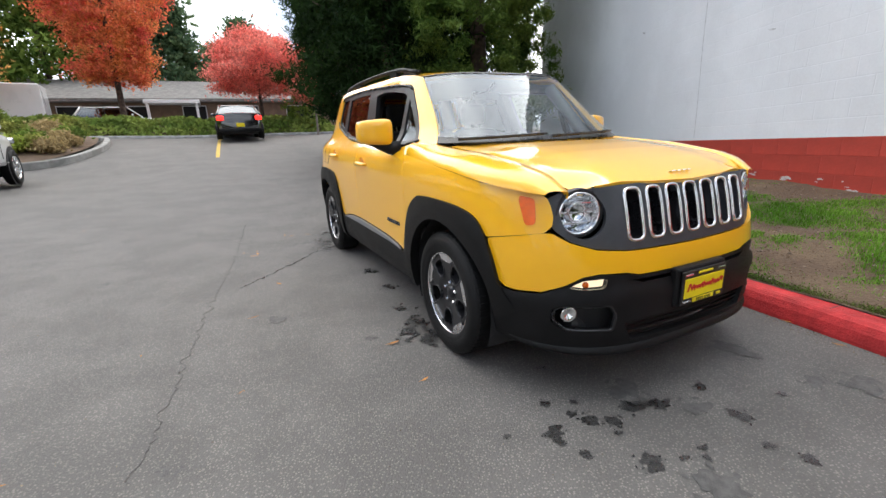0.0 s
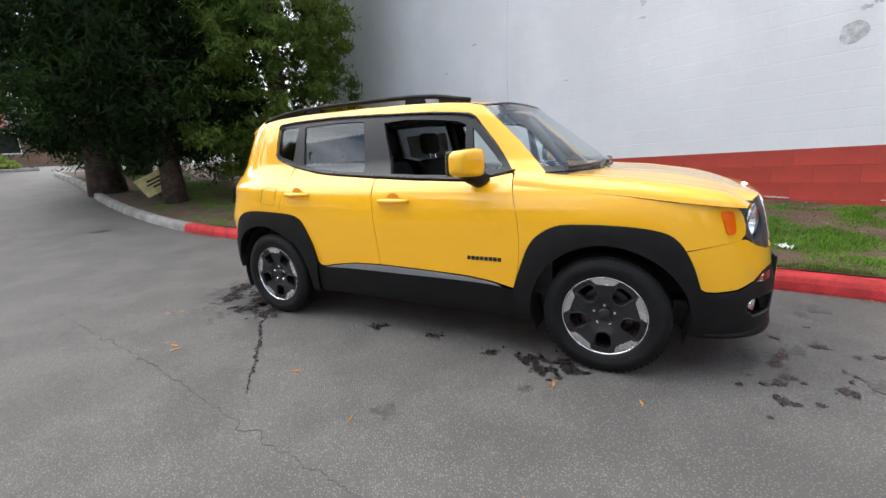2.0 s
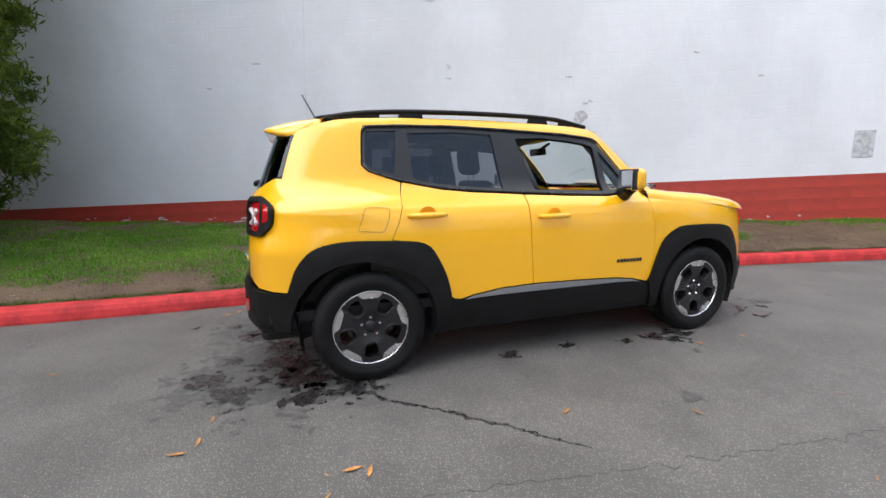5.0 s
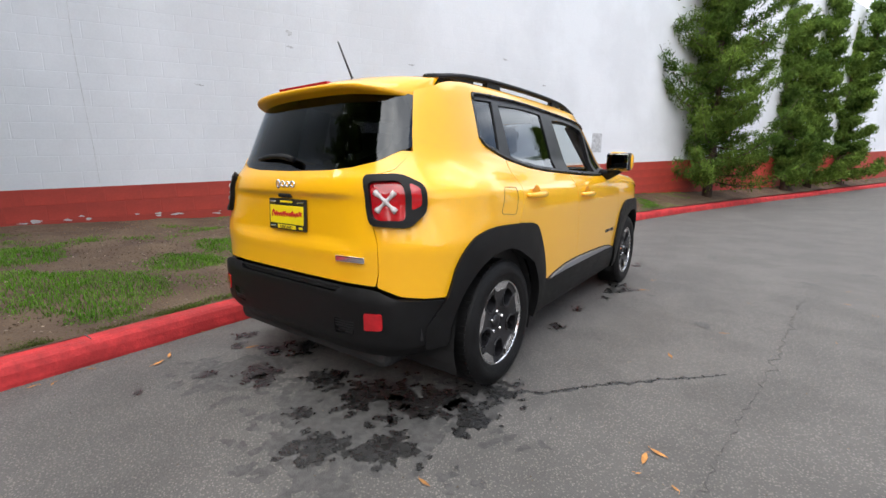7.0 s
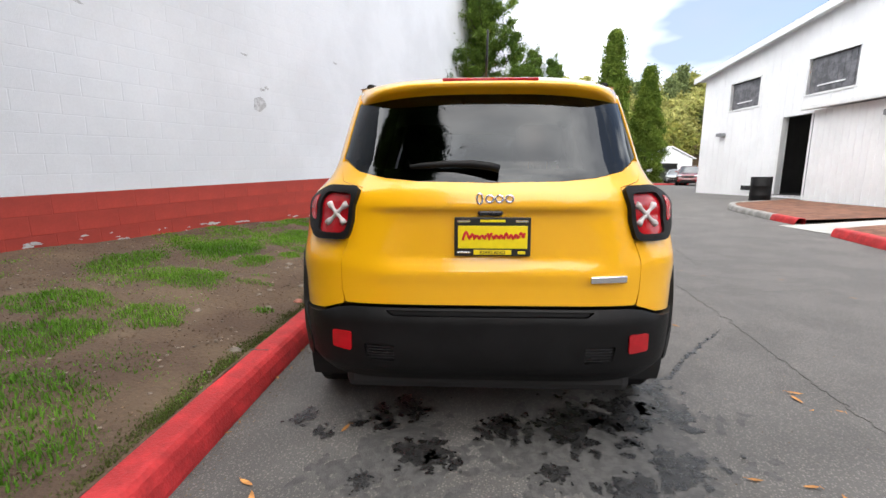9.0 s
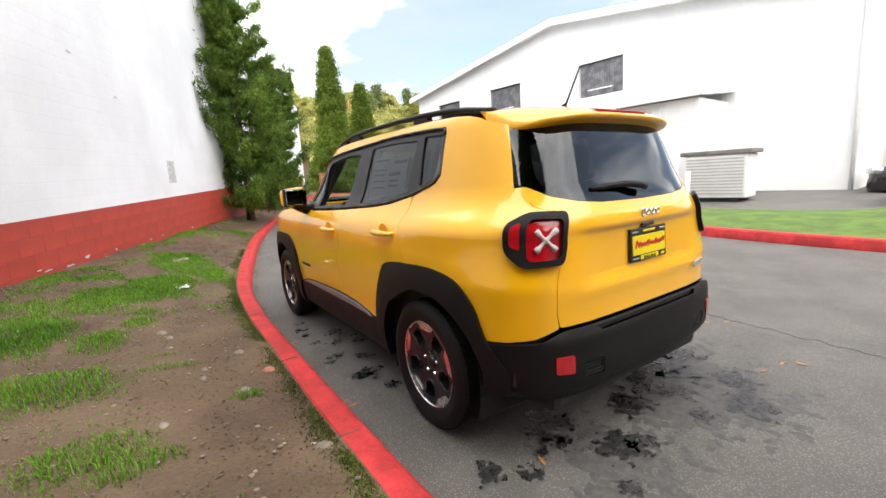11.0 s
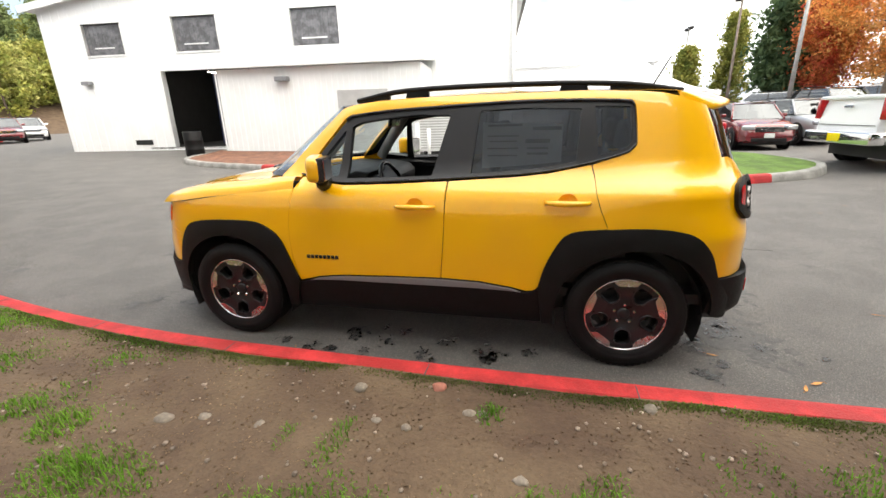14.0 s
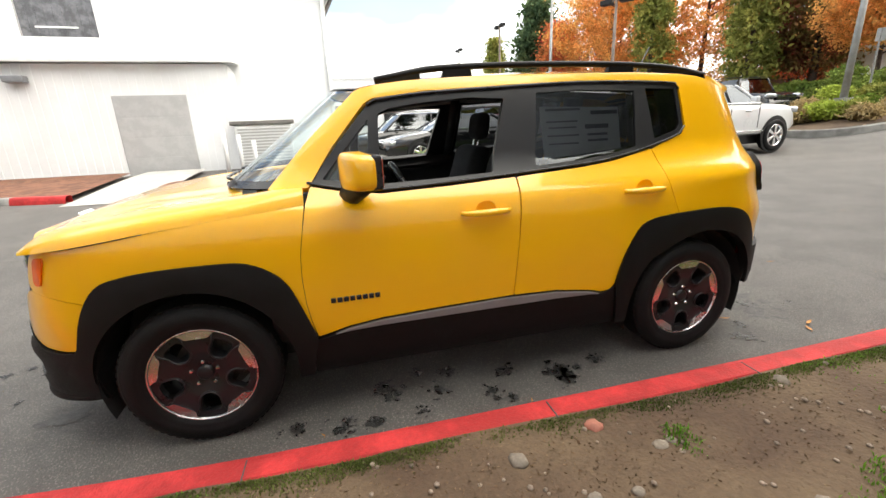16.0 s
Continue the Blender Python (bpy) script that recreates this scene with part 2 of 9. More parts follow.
M_SOIL = mat("soil", (0.070, 0.041, 0.025), col2=(0.130, 0.088, 0.053), blend=(0.36, 0.66), rough=0.95, var=0.34, scale=1.9, fine=48, bump=1.0, bump_scale=42)
M_SIDING = mat("white_siding", (0.80, 0.81, 0.82), rough=0.5, var=0.03, scale=0.8, fine=20)
M_TRIM = mat("white_trim", (0.74, 0.75, 0.75), rough=0.5, var=0.05, scale=2, fine=30)
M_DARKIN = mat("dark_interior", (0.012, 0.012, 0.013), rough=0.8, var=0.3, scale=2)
M_ROOF = mat("grey_roofing", (0.16, 0.15, 0.14), rough=0.85, var=0.2, scale=3, fine=60)

# ---- ground: one sheet to the horizon ----
XS = sorted({*np.arange(-14, 16, 0.5).tolist(), *np.arange(-60, 61, 5.0).tolist(), -400, -250, -150, -100, 100, 150, 250, 400})
YS = sorted({*np.arange(-22, 16, 0.5).tolist(), *np.arange(-60, 81, 5.0).tolist(), -400, -250, -150, -100, 120, 180, 260, 400})
solid("ground", sheet(XS, YS, ground_z), M_ASPHALT, "worn grey asphalt of a parking lot drive", "ground", "structure", smooth=True)

# ---- long block wall with a red band ----
WALL_P, WALL_D = Vector((-3.30, 3.155, 0)), Vector((0.373, 0.928, 0)).normalized()
WALL_N = Vector((WALL_D.y, -WALL_D.x, 0))          # towards the drive


def on_wall(s, z, out=0.0):
    """A point s metres along the wall from its reference point."""
    return WALL_P + WALL_D * s + WALL_N * out + Vector((0, 0, z))


S0, S1 = -13.2, 32.5


def red_top(s):
    return 1.07 + 0.034 * s


def wall_slab(s0, s1, z0, z1, out, thick=0.3):
    bm = bmesh.new()
    q = []
    for o in (out, out - thick):
        for s, zz in ((s0, z0), (s1, z0), (s1, z1), (s0, z1)):
            q.append(bm.verts.new(on_wall(s, zz(s) if callable(zz) else zz, o)))
    for f in ((0, 1, 2, 3), (7, 6, 5, 4), (0, 4, 5, 1), (1, 5, 6, 2), (2, 6, 7, 3), (3, 7, 4, 0)):
        bm.faces.new([q[i] for i in f])
    bmesh.ops.recalc_face_normals(bm, faces=bm.faces[:])
    return bm


wall_west = solid("wall_west", wall_slab(S0, S1, -0.5, 7.55, 0.0), M_WHITE, "tall white painted concrete block wall with a red band at its foot", "wall", "structure")

# ---- kerb line beside the wall ----
KERB = smooth_line([(-3.6, -17.5), (-2.9, -14.0), (-2.05, -11.0), (-1.42, -8.3), (-1.08, -5.9), (-1.12, -4.0), (-1.19, -2.0), (-1.19, 0.0), (-1.16, 1.4), (-1.02, 2.8),
                    (-0.62, 4.8), (0.05, 7.6), (0.95, 10.6), (2.75, 16.0), (5.6, 23.5), (8.9, 31.0), (11.5, 34.0), (16.0, 36.0), (21.0, 38.0)], 0.2)


def kerb_x(y):
    """Where the kerb's road face stands at y."""
    return float(np.interp(y, [p[1] for p in KERB], [p[0] for p in KERB]))


def kerb_strip(line, side, height=0.135, width=0.165, bm=None):
    """A kerb of rounded section along a line; side +1: the raised ground lies to the left of the line."""
    rows = []
    for i, p in enumerate(line):
        d = np.array(line[min(i + 1, len(line) - 1)]) - np.array(line[max(i - 1, 0)])
        d = d / (np.linalg.norm(d) + 1e-9)
        nrm = np.array((-d[1], d[0])) * side
        z = ground_z(p[0], p[1])
        w = 0.006 * noise.noise((p[0] * 1.3, p[1] * 1.3, 3.1))
        prof = ((-0.024, -0.25), (-0.022, 0.02), (-0.010, 0.075), (0.010, height * 0.84 + w), (0.030, height * 0.965 + w), (0.052, height + w), (width - 0.02, height + w), (width, height - 0.02), (width, -0.25))
        rows.append([(p[0] + nrm[0] * o, p[1] + nrm[1] * o, z + h) for o, h in prof])
    own = strip(rows)
    bmesh.ops.recalc_face_normals(own, faces=own.faces[:])
    return merged(bm, own)


# ---- planted strip between kerb and wall ----
def lawn_z(x, y):
    k = kerb_x(y)
    base = ground_z(k, y) + 0.115
    wx = WALL_P.x + (y - WALL_P.y) * WALL_D.x / WALL_D.y
    far = max(0.3, k - wx)
    t = max(0.0, (k - x)) / far
    top = 0.44 + 0.5 * max(0.0, ground_z(k, y) - 0.05) if y < 12 else ground_z(k, y) + 0.35
    bumpy = 0.035 * noise.noise((x * 1.6, y * 1.6, 0.3)) + 0.018 * noise.noise((x * 5, y * 5, 4.3)) + 0.008 * noise.noise((x * 14, y * 14, 1.3))
    return base + (max(top, base) - base) * min(1.0, t ** 0.9) + bumpy * min(1.0, t * far * 3)


lawn_rows = []
for p in KERB:
    y, k = float(p[1]), float(p[0])
    wx = WALL_P.x + (y - WALL_P.y) * WALL_D.x / WALL_D.y
    left = wx - 0.15 if y > -8.8 else -22.0
    if y < -8.8 and y > -11:
        left = -9.0 - (-8.8 - y) * 6
    left = min(left, k - 0.4)
    row = []
    for i in range(49):
        x = k - 0.148 + (left - k + 0.148) * (i / 48)
        row.append((x, y, lawn_z(x, y)))
    lawn_rows.append(row)
lawn_bm = strip(lawn_rows)
bmesh.ops.recalc_face_normals(lawn_bm, faces=lawn_bm.faces[:])
solid("ground_strip", lawn_bm, M_SOIL, "bare brown soil with patchy grass between kerb and wall", "lawn", "structure", smooth=True)
KY = [float(p[1]) for p in KERB]
kerb_grey_a = [p for p in KERB if p[1] < -5.8]
kerb_red = [p for p in KERB if p[1] >= -5.9]
solid("kerb", kerb_strip(kerb_grey_a, 1), M_KERB, "weathered grey concrete kerb", "kerb", "structure", smooth=False)
solid("kerb", kerb_strip(kerb_red, 1), M_KERB_RED, "red painted concrete kerb", "kerb", "structure", smooth=False)

# ---- the yellow car ----
from mathutils.geometry import delaunay_2d_cdt

M_YELLOW = mat("yellow_car_paint", (0.94, 0.478, 0.006), rough=0.30, var=0.012, scale=1.0, fine=3, coat=1.0, rough_var=0.03)
M_CLAD = mat("black_grained_plastic", (0.0065, 0.0065, 0.007), rough=0.50, spec=0.22, var=0.2, scale=9, fine=200, bump=0.15, bump_scale=500)
M_GLOSSBLK = mat("satin_black_trim", (0.014, 0.014, 0.016), rough=0.28, var=0.1, scale=8)
M_PILLAR = mat("black_pillar_film", (0.013, 0.013, 0.015), rough=0.40, var=0.08, scale=8)
M_GRILLE = mat("dark_grey_grille_plastic", (0.045, 0.048, 0.055), rough=0.42, var=0.1, scale=9, fine=150)
M_CHROME = mat("chrome", (0.86, 0.87, 0.88), rough=0.07, metal=1.0, var=0.02, rough_var=0.02)
M_SILVER = mat("silver_trim", (0.22, 0.225, 0.24), rough=0.4, metal=0.2, var=0.05)
M_RUBBER = mat("tyre_rubber", (0.0075, 0.0075, 0.008), rough=0.60, spec=0.22, var=0.25, scale=7, fine=90, bump=0.2, bump_scale=150)
M_ALLOY = mat("machined_alloy", (0.80, 0.80, 0.82), rough=0.25, metal=1.0, var=0.05, scale=15, fine=150)
M_ALLOYD = mat("dark_painted_alloy", (0.022, 0.022, 0.025), rough=0.30, metal=0.3, var=0.12, scale=10)
M_IRON = mat("brake_iron", (0.12, 0.11, 0.10), rough=0.5, metal=0.8, var=0.25, scale=14)
M_REDLENS = mat("red_lamp_lens", (0.42, 0.006, 0.012), rough=0.10, var=0.1, scale=20, coat=0.6)
M_AMBER = mat("amber_lens", (0.85, 0.13, 0.004), rough=0.14, var=0.06, scale=20, coat=0.6)
M_WARMLAMP = glow("lit_warm_lamp", (1.0, 0.80, 0.52), 0.28)
M_LAMPX = mat("frosted_lamp_cross", (0.58, 0.54, 0.54), rough=0.25, var=0.06, scale=20)
M_TINT = glass_mat("tinted_privacy_glass", (0.20, 0.21, 0.225), see=0.065)
M_TINTR = glass_mat("dark_rear_glass", (0.05, 0.052, 0.056), see=0.05)
M_CLEAR = glass_mat("clear_glass", (0.80, 0.88, 0.86), see=0.05)
M_WIND = glass_mat("windscreen_glass", (0.74, 0.81, 0.81), see=0.12)
M_LENSG = glass_mat("lamp_cover_glass", (0.95, 0.96, 0.97), see=0.05)
M_FABRIC = mat("black_seat_cloth", (0.022, 0.022, 0.024), rough=0.9, var=0.25, scale=20, fine=300, bump=0.3, bump_scale=400)
M_INTERIOR = mat("dark_interior_plastic", (0.014, 0.014, 0.015), rough=0.6, var=0.12, scale=10)
M_LINER = mat("grey_headliner", (0.30, 0.30, 0.29), rough=0.95, var=0.08, scale=12)
M_PLATEY = mat("yellow_plate", (0.86, 0.68, 0.01), rough=0.35, var=0.04, scale=12)
M_INKRED = mat("red_print", (0.55, 0.02, 0.02), rough=0.4, var=0.05)
M_INKBLK = mat("black_print", (0.015, 0.015, 0.015), rough=0.4, var=0.05)
M_PAPER = mat("white_paper_sheet", (0.60, 0.62, 0.60), rough=0.8, var=0.05, scale=9)
M_MIRROR = mat("mirror_glass", (0.8, 0.82, 0.84), rough=0.02, metal=1.0, var=0.01, rough_var=0.01)

_WZ = (0.18, 0.25, 0.30, 0.40, 0.50, 0.65, 0.80, 0.92, 1.00, 1.05, 1.09, 1.12, 1.20, 1.30, 1.40, 1.48, 1.54, 1.58, 1.62)
_WX = (0.78, 0.835, 0.855, 0.872, 0.880, 0.886, 0.889, 0.888, 0.876, 0.855, 0.818, 0.785, 0.737, 0.710, 0.683, 0.659, 0.637, 0.615, 0.57)
_ZT = np.linspace(0.1, 1.7, 161)
_WT = np.convolve(np.interp(np.r_[[0.1] * 3, _ZT, [1.7] * 3], _WZ, _WX), np.array([1, 2, 3, 4, 3, 2, 1]) / 16, "valid")


def half_w(y, z):
    w = float(np.interp(z, _ZT, _WT))
    return w + 0.030 * ease(-y, 0.9, 1.5) * math.exp(-((z - 1.07) / 0.075) ** 2)


def prof(z, zs, ys):
    return float(np.mean([np.interp(z + d, zs, ys) for d in (-0.02, -0.01, 0, 0.01, 0.02)]))


def yf_low(z):
    return prof(z, (0.15, 0.22, 0.30, 0.50, 0.62, 0.70, 0.85, 0.95, 1.00, 1.1), (2.03, 2.08, 2.10, 2.105, 2.095, 2.08, 2.045, 2.015, 1.99, 1.94))


def yr_all(z):
    return prof(z, (0.18, 0.30, 0.45, 0.60, 0.70, 0.80, 0.95, 1.05, 1.10, 1.13, 1.20, 1.30, 1.40, 1.50, 1.60),
                (-1.90, -1.965, -1.978, -1.974, -1.972, -1.970, -1.966, -1.963, -1.954, -1.927, -1.888, -1.850, -1.812, -1.77, -1.73))


def yf_up(z):
    return float(np.interp(z, (1.05, 1.12, 1.30, 1.55, 1.60), (1.26, 1.17, 0.935, 0.61, 0.55)))


N_F, N_R, N_G = 3.5, 3.7, 4.2


def n_rear(z):
    return float(np.interp(z, (0.3, 0.70, 0.98, 1.06, 1.16), (4.7, 4.6, 3.45, 3.35, 3.7)))


def n_square(z):
    """How square the tail's corners are in plan."""
    return float(np.interp(z, (0.60, 0.70, 0.80, 0.90, 1.00, 1.08, 1.20), (4.8, 4.8, 5.0, 4.3, 3.9, 3.9, 4.6)))


def bow(t, n):
    t = min(1.0, max(0.0, t))
    return (1 - t ** n) ** (1 / n)


def front_factor(y, z):
    k = ease(z, 1.05, 1.12)
    lo = bow((y - 1.0) / (yf_low(z) - 1.0), N_F) if y > 1.0 else 1.0
    up = bow(y / yf_up(z), N_G) if y > 0 else 1.0
    return lo * (1 - k) + up * k


def arc_table(w, a, n):
    """Length along a bow from its tip, against its angle."""
    ph = np.linspace(np.pi / 2, 0, 4000)
    x, y = w * np.cos(ph) ** (2 / n), a * np.sin(ph) ** (2 / n)
    return np.r_[0, np.cumsum(np.hypot(np.diff(x), np.diff(y)))], ph, x, y


LEN_F, PH_F, XF_T, YF_T = arc_table(0.885, 1.09, N_F)
LEN_R, PH_R, XR_T, YR_T = arc_table(0.885, 1.00, N_R)
LEN_G, PH_G, XG_T, YG_T = arc_table(0.77, 0.93, N_G)


def uf_x(x):
    return math.copysign(float(np.interp(abs(x), XF_T, LEN_F)), x)


def uf_y(y):
    return float(LEN_F[-1] + (1.0 - y)) if y < 1 else float(np.interp(y - 1.0, YF_T[::-1], LEN_F[::-1]))


def ur_x(x):
    return math.copysign(float(np.interp(abs(x), XR_T, LEN_R)), x)


def ur_y(y):
    return float(LEN_R[-1] + (y + 1.0)) if y > -1 else float(np.interp(-1.0 - y, YR_T[::-1], LEN_R[::-1]))


def ug_x(x):
    return math.copysign(float(np.interp(abs(x), XG_T, LEN_G)), x)


def map_front(u, z):
    """Round the nose: u metres along the skin from the middle."""
    s, v = (1 if u >= 0 else -1), abs(u)
    if v > LEN_F[-1]:
        y = 1.0 - (v - LEN_F[-1])
        return Vector((s * half_w(y, z) * front_factor(y, z), y, z))
    ph = float(np.interp(v, LEN_F, PH_F))
    return Vector((s * half_w(1, z) * max(0, math.cos(ph)) ** (2 / N_F), 1.0 + (yf_low(z) - 1.0) * max(0, math.sin(ph)) ** (2 / N_F), z))


def map_rear(u, z):
    """Round the tail and on along the flank: u metres along the skin from the middle of the tail."""
    s, v = (1 if u >= 0 else -1), abs(u)
    if v > LEN_R[-1]:
        y = -1.0 + (v - LEN_R[-1])
        return Vector((s * half_w(y, z) * front_factor(y, z), y, z))
    ph = float(np.interp(v, LEN_R, PH_R))
    a, b = max(0, math.cos(ph)) ** (2 / n_rear(z)), max(0, math.sin(ph)) ** (2 / n_rear(z))
    q = n_square(z)
    r = (a ** q + b ** q) ** (-1 / q)
    y = -1.0 + (yr_all(z) + 1.0) * b * r
    return Vector((s * half_w(y, z) * a * r, y, z))


def map_wind(u, z):
    """The raked front of the cabin."""
    s, v = (1 if u >= 0 else -1), abs(u)
    ph = float(np.interp(v, LEN_G, PH_G))
    return Vector((s * half_w(0, z) * max(0, math.cos(ph)) ** (2 / N_G), yf_up(z) * max(0, math.sin(ph)) ** (2 / N_G), z))


def inside(p, poly):
    x, y = p
    hit = False
    for (x0, y0), (x1, y1) in zip(poly, poly[1:] + poly[:1]):
        if (y0 > y) != (y1 > y) and x < (x1 - x0) * (y - y0) / (y1 - y0) + x0:
            hit = not hit
    return hit


def dense(poly, step):
    out = []
    for a, b in zip(poly, poly[1:] + poly[:1]):
        n = max(1, math.ceil(math.dist(a, b) / step))
        out += [(a[0] + (b[0] - a[0]) * k / n, a[1] + (b[1] - a[1]) * k / n) for k in range(n)]
    return out


def area2(poly):
    return sum(a[0] * b[1] - b[0] * a[1] for a, b in zip(poly, poly[1:] + poly[:1]))


def inset(poly, d):
    """The outline drawn in by d all round."""
    sg = 1 if area2(poly) > 0 else -1
    out = []
    n = len(poly)
    for i in range(n):
        p0, p1, p2 = (np.array(poly[(i + k) % n], float) for k in (-1, 0, 1))
        e0, e1 = p1 - p0, p2 - p1
        e0, e1 = e0 / (np.linalg.norm(e0) + 1e-9), e1 / (np.linalg.norm(e1) + 1e-9)
        n0, n1 = np.array((-e0[1], e0[0])) * sg, np.array((-e1[1], e1[0])) * sg
        m = n0 + n1
        m = m / (np.linalg.norm(m) + 1e-9)
        out.append(tuple(p1 + m * d / max(0.5, float(m @ n1))))
    return out


def soften(poly, r=0.02):
    """Cuts the corners of an outline to a small radius."""
    out = []
    n = len(poly)
    for i in range(n):
        p0, p1, p2 = (np.array(poly[(i + k) % n], float) for k in (-1, 0, 1))
        d0, d1 = p0 - p1, p2 - p1
        l0, l1 = np.linalg.norm(d0), np.linalg.norm(d1)
        turn = abs(math.degrees(math.acos(max(-1, min(1, float(-(d0 @ d1) / (l0 * l1 + 1e-9)))))))
        k = min(r, l0 * 0.4, l1 * 0.4)
        if turn < 18:
            out.append(tuple(p1))
            continue
        a, b = p1 + d0 / l0 * k, p1 + d1 / l1 * k
        for t in (0, 0.25, 0.5, 0.75, 1):
            out.append(tuple((1 - t) ** 2 * a + 2 * t * (1 - t) * p1 + t * t * b))
    return out


def thin_out(loop, least=0.003):
    out = []
    for p in loop:
        if not out or math.dist(p, out[-1]) > least:
            out.append(p)
    while len(out) > 4 and math.dist(out[0], out[-1]) < least:
        out.pop()
    return out


def curve(pts, step=0.03):
    return [tuple(float(c) for c in p) for p in smooth_line(pts, step)]


def drape(poly, mapper, holes=(), step=0.05, gap=0.0, rim=0.018, off=None, soft=0.012, bm=None, out_hint=None, fine=0.007):
    """Lays a flat outline, with holes, onto a curved skin as a panel with turned-in edges."""
    if soft:
        poly = soften(list(poly), soft)
        holes = [soften(list(h), soft) for h in holes]
    if gap:
        poly = inset(poly, gap)
    loops = [thin_out(dense(poly, step * 0.6))] + [thin_out(dense(list(h), step * 0.6)) for h in holes]
    pts, edges = [], []
    for lp in loops:
        k = len(pts)
        pts += [Vector(p) for p in lp]
        edges += [(k + i, k + (i + 1) % len(lp)) for i in range(len(lp))]
    us, vs = [p[0] for p in loops[0]], [p[1] for p in loops[0]]
    edge_pts = np.array([tuple(p) for p in pts])
    u = min(us) + step * 0.5
    while u < max(us):
        v = min(vs) + step * 0.5
        while v < max(vs):
            if inside((u, v), loops[0]) and not any(inside((u, v), h) for h in loops[1:]) and np.min(np.hypot(edge_pts[:, 0] - u, edge_pts[:, 1] - v)) > step * 0.42:
                pts.append(Vector((u, v)))
            v += step
        u += step
    vo, _, fo, *_ = delaunay_2d_cdt(pts, edges, [], 0, 1e-7)

    def normal_at(f, u, v, e=fine):
        n = (f(u + e, v) - f(u - e, v)).cross(f(u, v + e) - f(u, v - e))
        return n.normalized()
    mid = mapper(sum(p.x for p in vo) / len(vo), sum(p.y for p in vo) / len(vo))
    hint = Vector(out_hint) if out_hint else Vector((mid.x * 1.5, mid.y, mid.z - 0.7))
    flip = sum(normal_at(mapper, p.x, p.y).dot(hint) for p in list(vo)[::7]) < 0
    sg = -1 if flip else 1

    def place(u, v):
        q = mapper(u, v)
        return q if not off else q + normal_at(mapper, u, v) * (sg * (off(q) if callable(off) else off))
    own = bmesh.new()
    lay = own.verts.layers.float_vector.new("skin_normal")
    vs3, nrm = [], {}
    for p in vo:
        q = own.verts.new(place(p.x, p.y))
        nrm[q] = normal_at(place if callable(off) else mapper, p.x, p.y) * sg
        q[lay] = nrm[q]
        vs3.append(q)
    for f in fo:
        c = (sum(vo[i].x for i in f) / len(f), sum(vo[i].y for i in f) / len(f))
        if inside(c, loops[0]) and not any(inside(c, h) for h in loops[1:]):
            try:
                own.faces.new([vs3[i] for i in (reversed(f) if flip else f)])
            except ValueError:
                pass
    bmesh.ops.delete(own, geom=[v for v in own.verts if not v.link_faces], context="VERTS")
    own.normal_update()
    if rim:
        be = [e for e in own.edges if e.is_boundary]
        low = {}
        for v in {v for e in be for v in e.verts}:
            low[v] = own.verts.new(v.co - nrm[v] * rim)
        for e in be:
            loop = e.link_faces[0].loops[0]
            loop = [l for l in e.link_faces[0].loops if l.edge == e][0]
            a, b = loop.vert, loop.link_loop_next.vert
            own.faces.new((b, a, low[a], low[b]))
        for e in be:
            e.smooth = False
    return merged(bm, own)


def panel(name, m, parent, *args, label="", **kw):
    return part(name, drape(*args, **kw), m, parent, label, smooth=True)


suv = thing("compact_suv", "bright yellow boxy compact suv with black cladding and roof rails", "car", rz=0.45)

# outlines on the flank: (y, z)
ARCH_F = [(1.712, 0.535), (1.668, 0.70), (1.61, 0.795), (1.52, 0.832), (1.37, 0.85), (1.15, 0.852), (1.03, 0.838), (0.94, 0.79), (0.88, 0.725), (0.83, 0.60), (0.78, 0.445)]
ARCH_R = [(-0.79, 0.505), (-0.82, 0.62), (-0.87, 0.73), (-0.925, 0.81), (-1.0, 0.842), (-1.12, 0.856), (-1.36, 0.866), (-1.49, 0.853), (-1.575, 0.82), (-1.635, 0.745), (-1.668, 0.66), (-1.695, 0.585)]
ARCH_F, ARCH_R = curve(ARCH_F), curve(ARCH_R)
ARCH_RT = [p for p in ARCH_R if p[0] < -1.05]
ARCH_RF = [p for p in ARCH_R if p[0] > -1.03]
ARCH_FT = [p for p in ARCH_F if p[0] < 1.62]
SILL = [(0.63, 0.482), (0.48, 0.50), (0.15, 0.512), (-0.16, 0.518), (-0.43, 0.51), (-0.63, 0.482), (-0.71, 0.462), (-0.765, 0.468)]
BELT = [(0.735, 1.128), (0.60, 1.102), (0.43, 1.083), (0.10, 1.092), (-0.235, 1.108), (-0.62, 1.130), (-0.81, 1.150), (-1.055, 1.197)]


def fl(pts):
    """Flank points as skin lengths from the tail's middle."""
    return [(ur_y(y), z) for y, z in pts]


def fw(pts):
    """Window outlines, a little longer than drawn, as skin lengths."""
    return fl([(-0.33 + (y + 0.33) * 1.02, z) for y, z in pts])


def ffr(pts):
    return [(uf_y(y), z) for y, z in pts]


def both(pts):
    """A half outline from the middle outwards and back, closed by its mirror image."""
    return list(pts) + [(-u, z) for u, z in reversed(pts) if abs(u) > 1e-6]


def neg(pts):
    return [(-u, z) for u, z in pts]


HOOD_Y, HOOD_X, HOOD_Z = (0.74, 0.9, 1.0, 1.4, 1.7, 1.86, 1.93), (0.772, 0.725, 0.693, 0.677, 0.652, 0.632, 0.62), (1.130, 1.123, 1.110, 1.080, 1.036, 0.996, 0.965)


def hood_edge(y):
    return float(np.interp(y, HOOD_Y, HOOD_X)), float(np.interp(y, HOOD_Y, HOOD_Z))


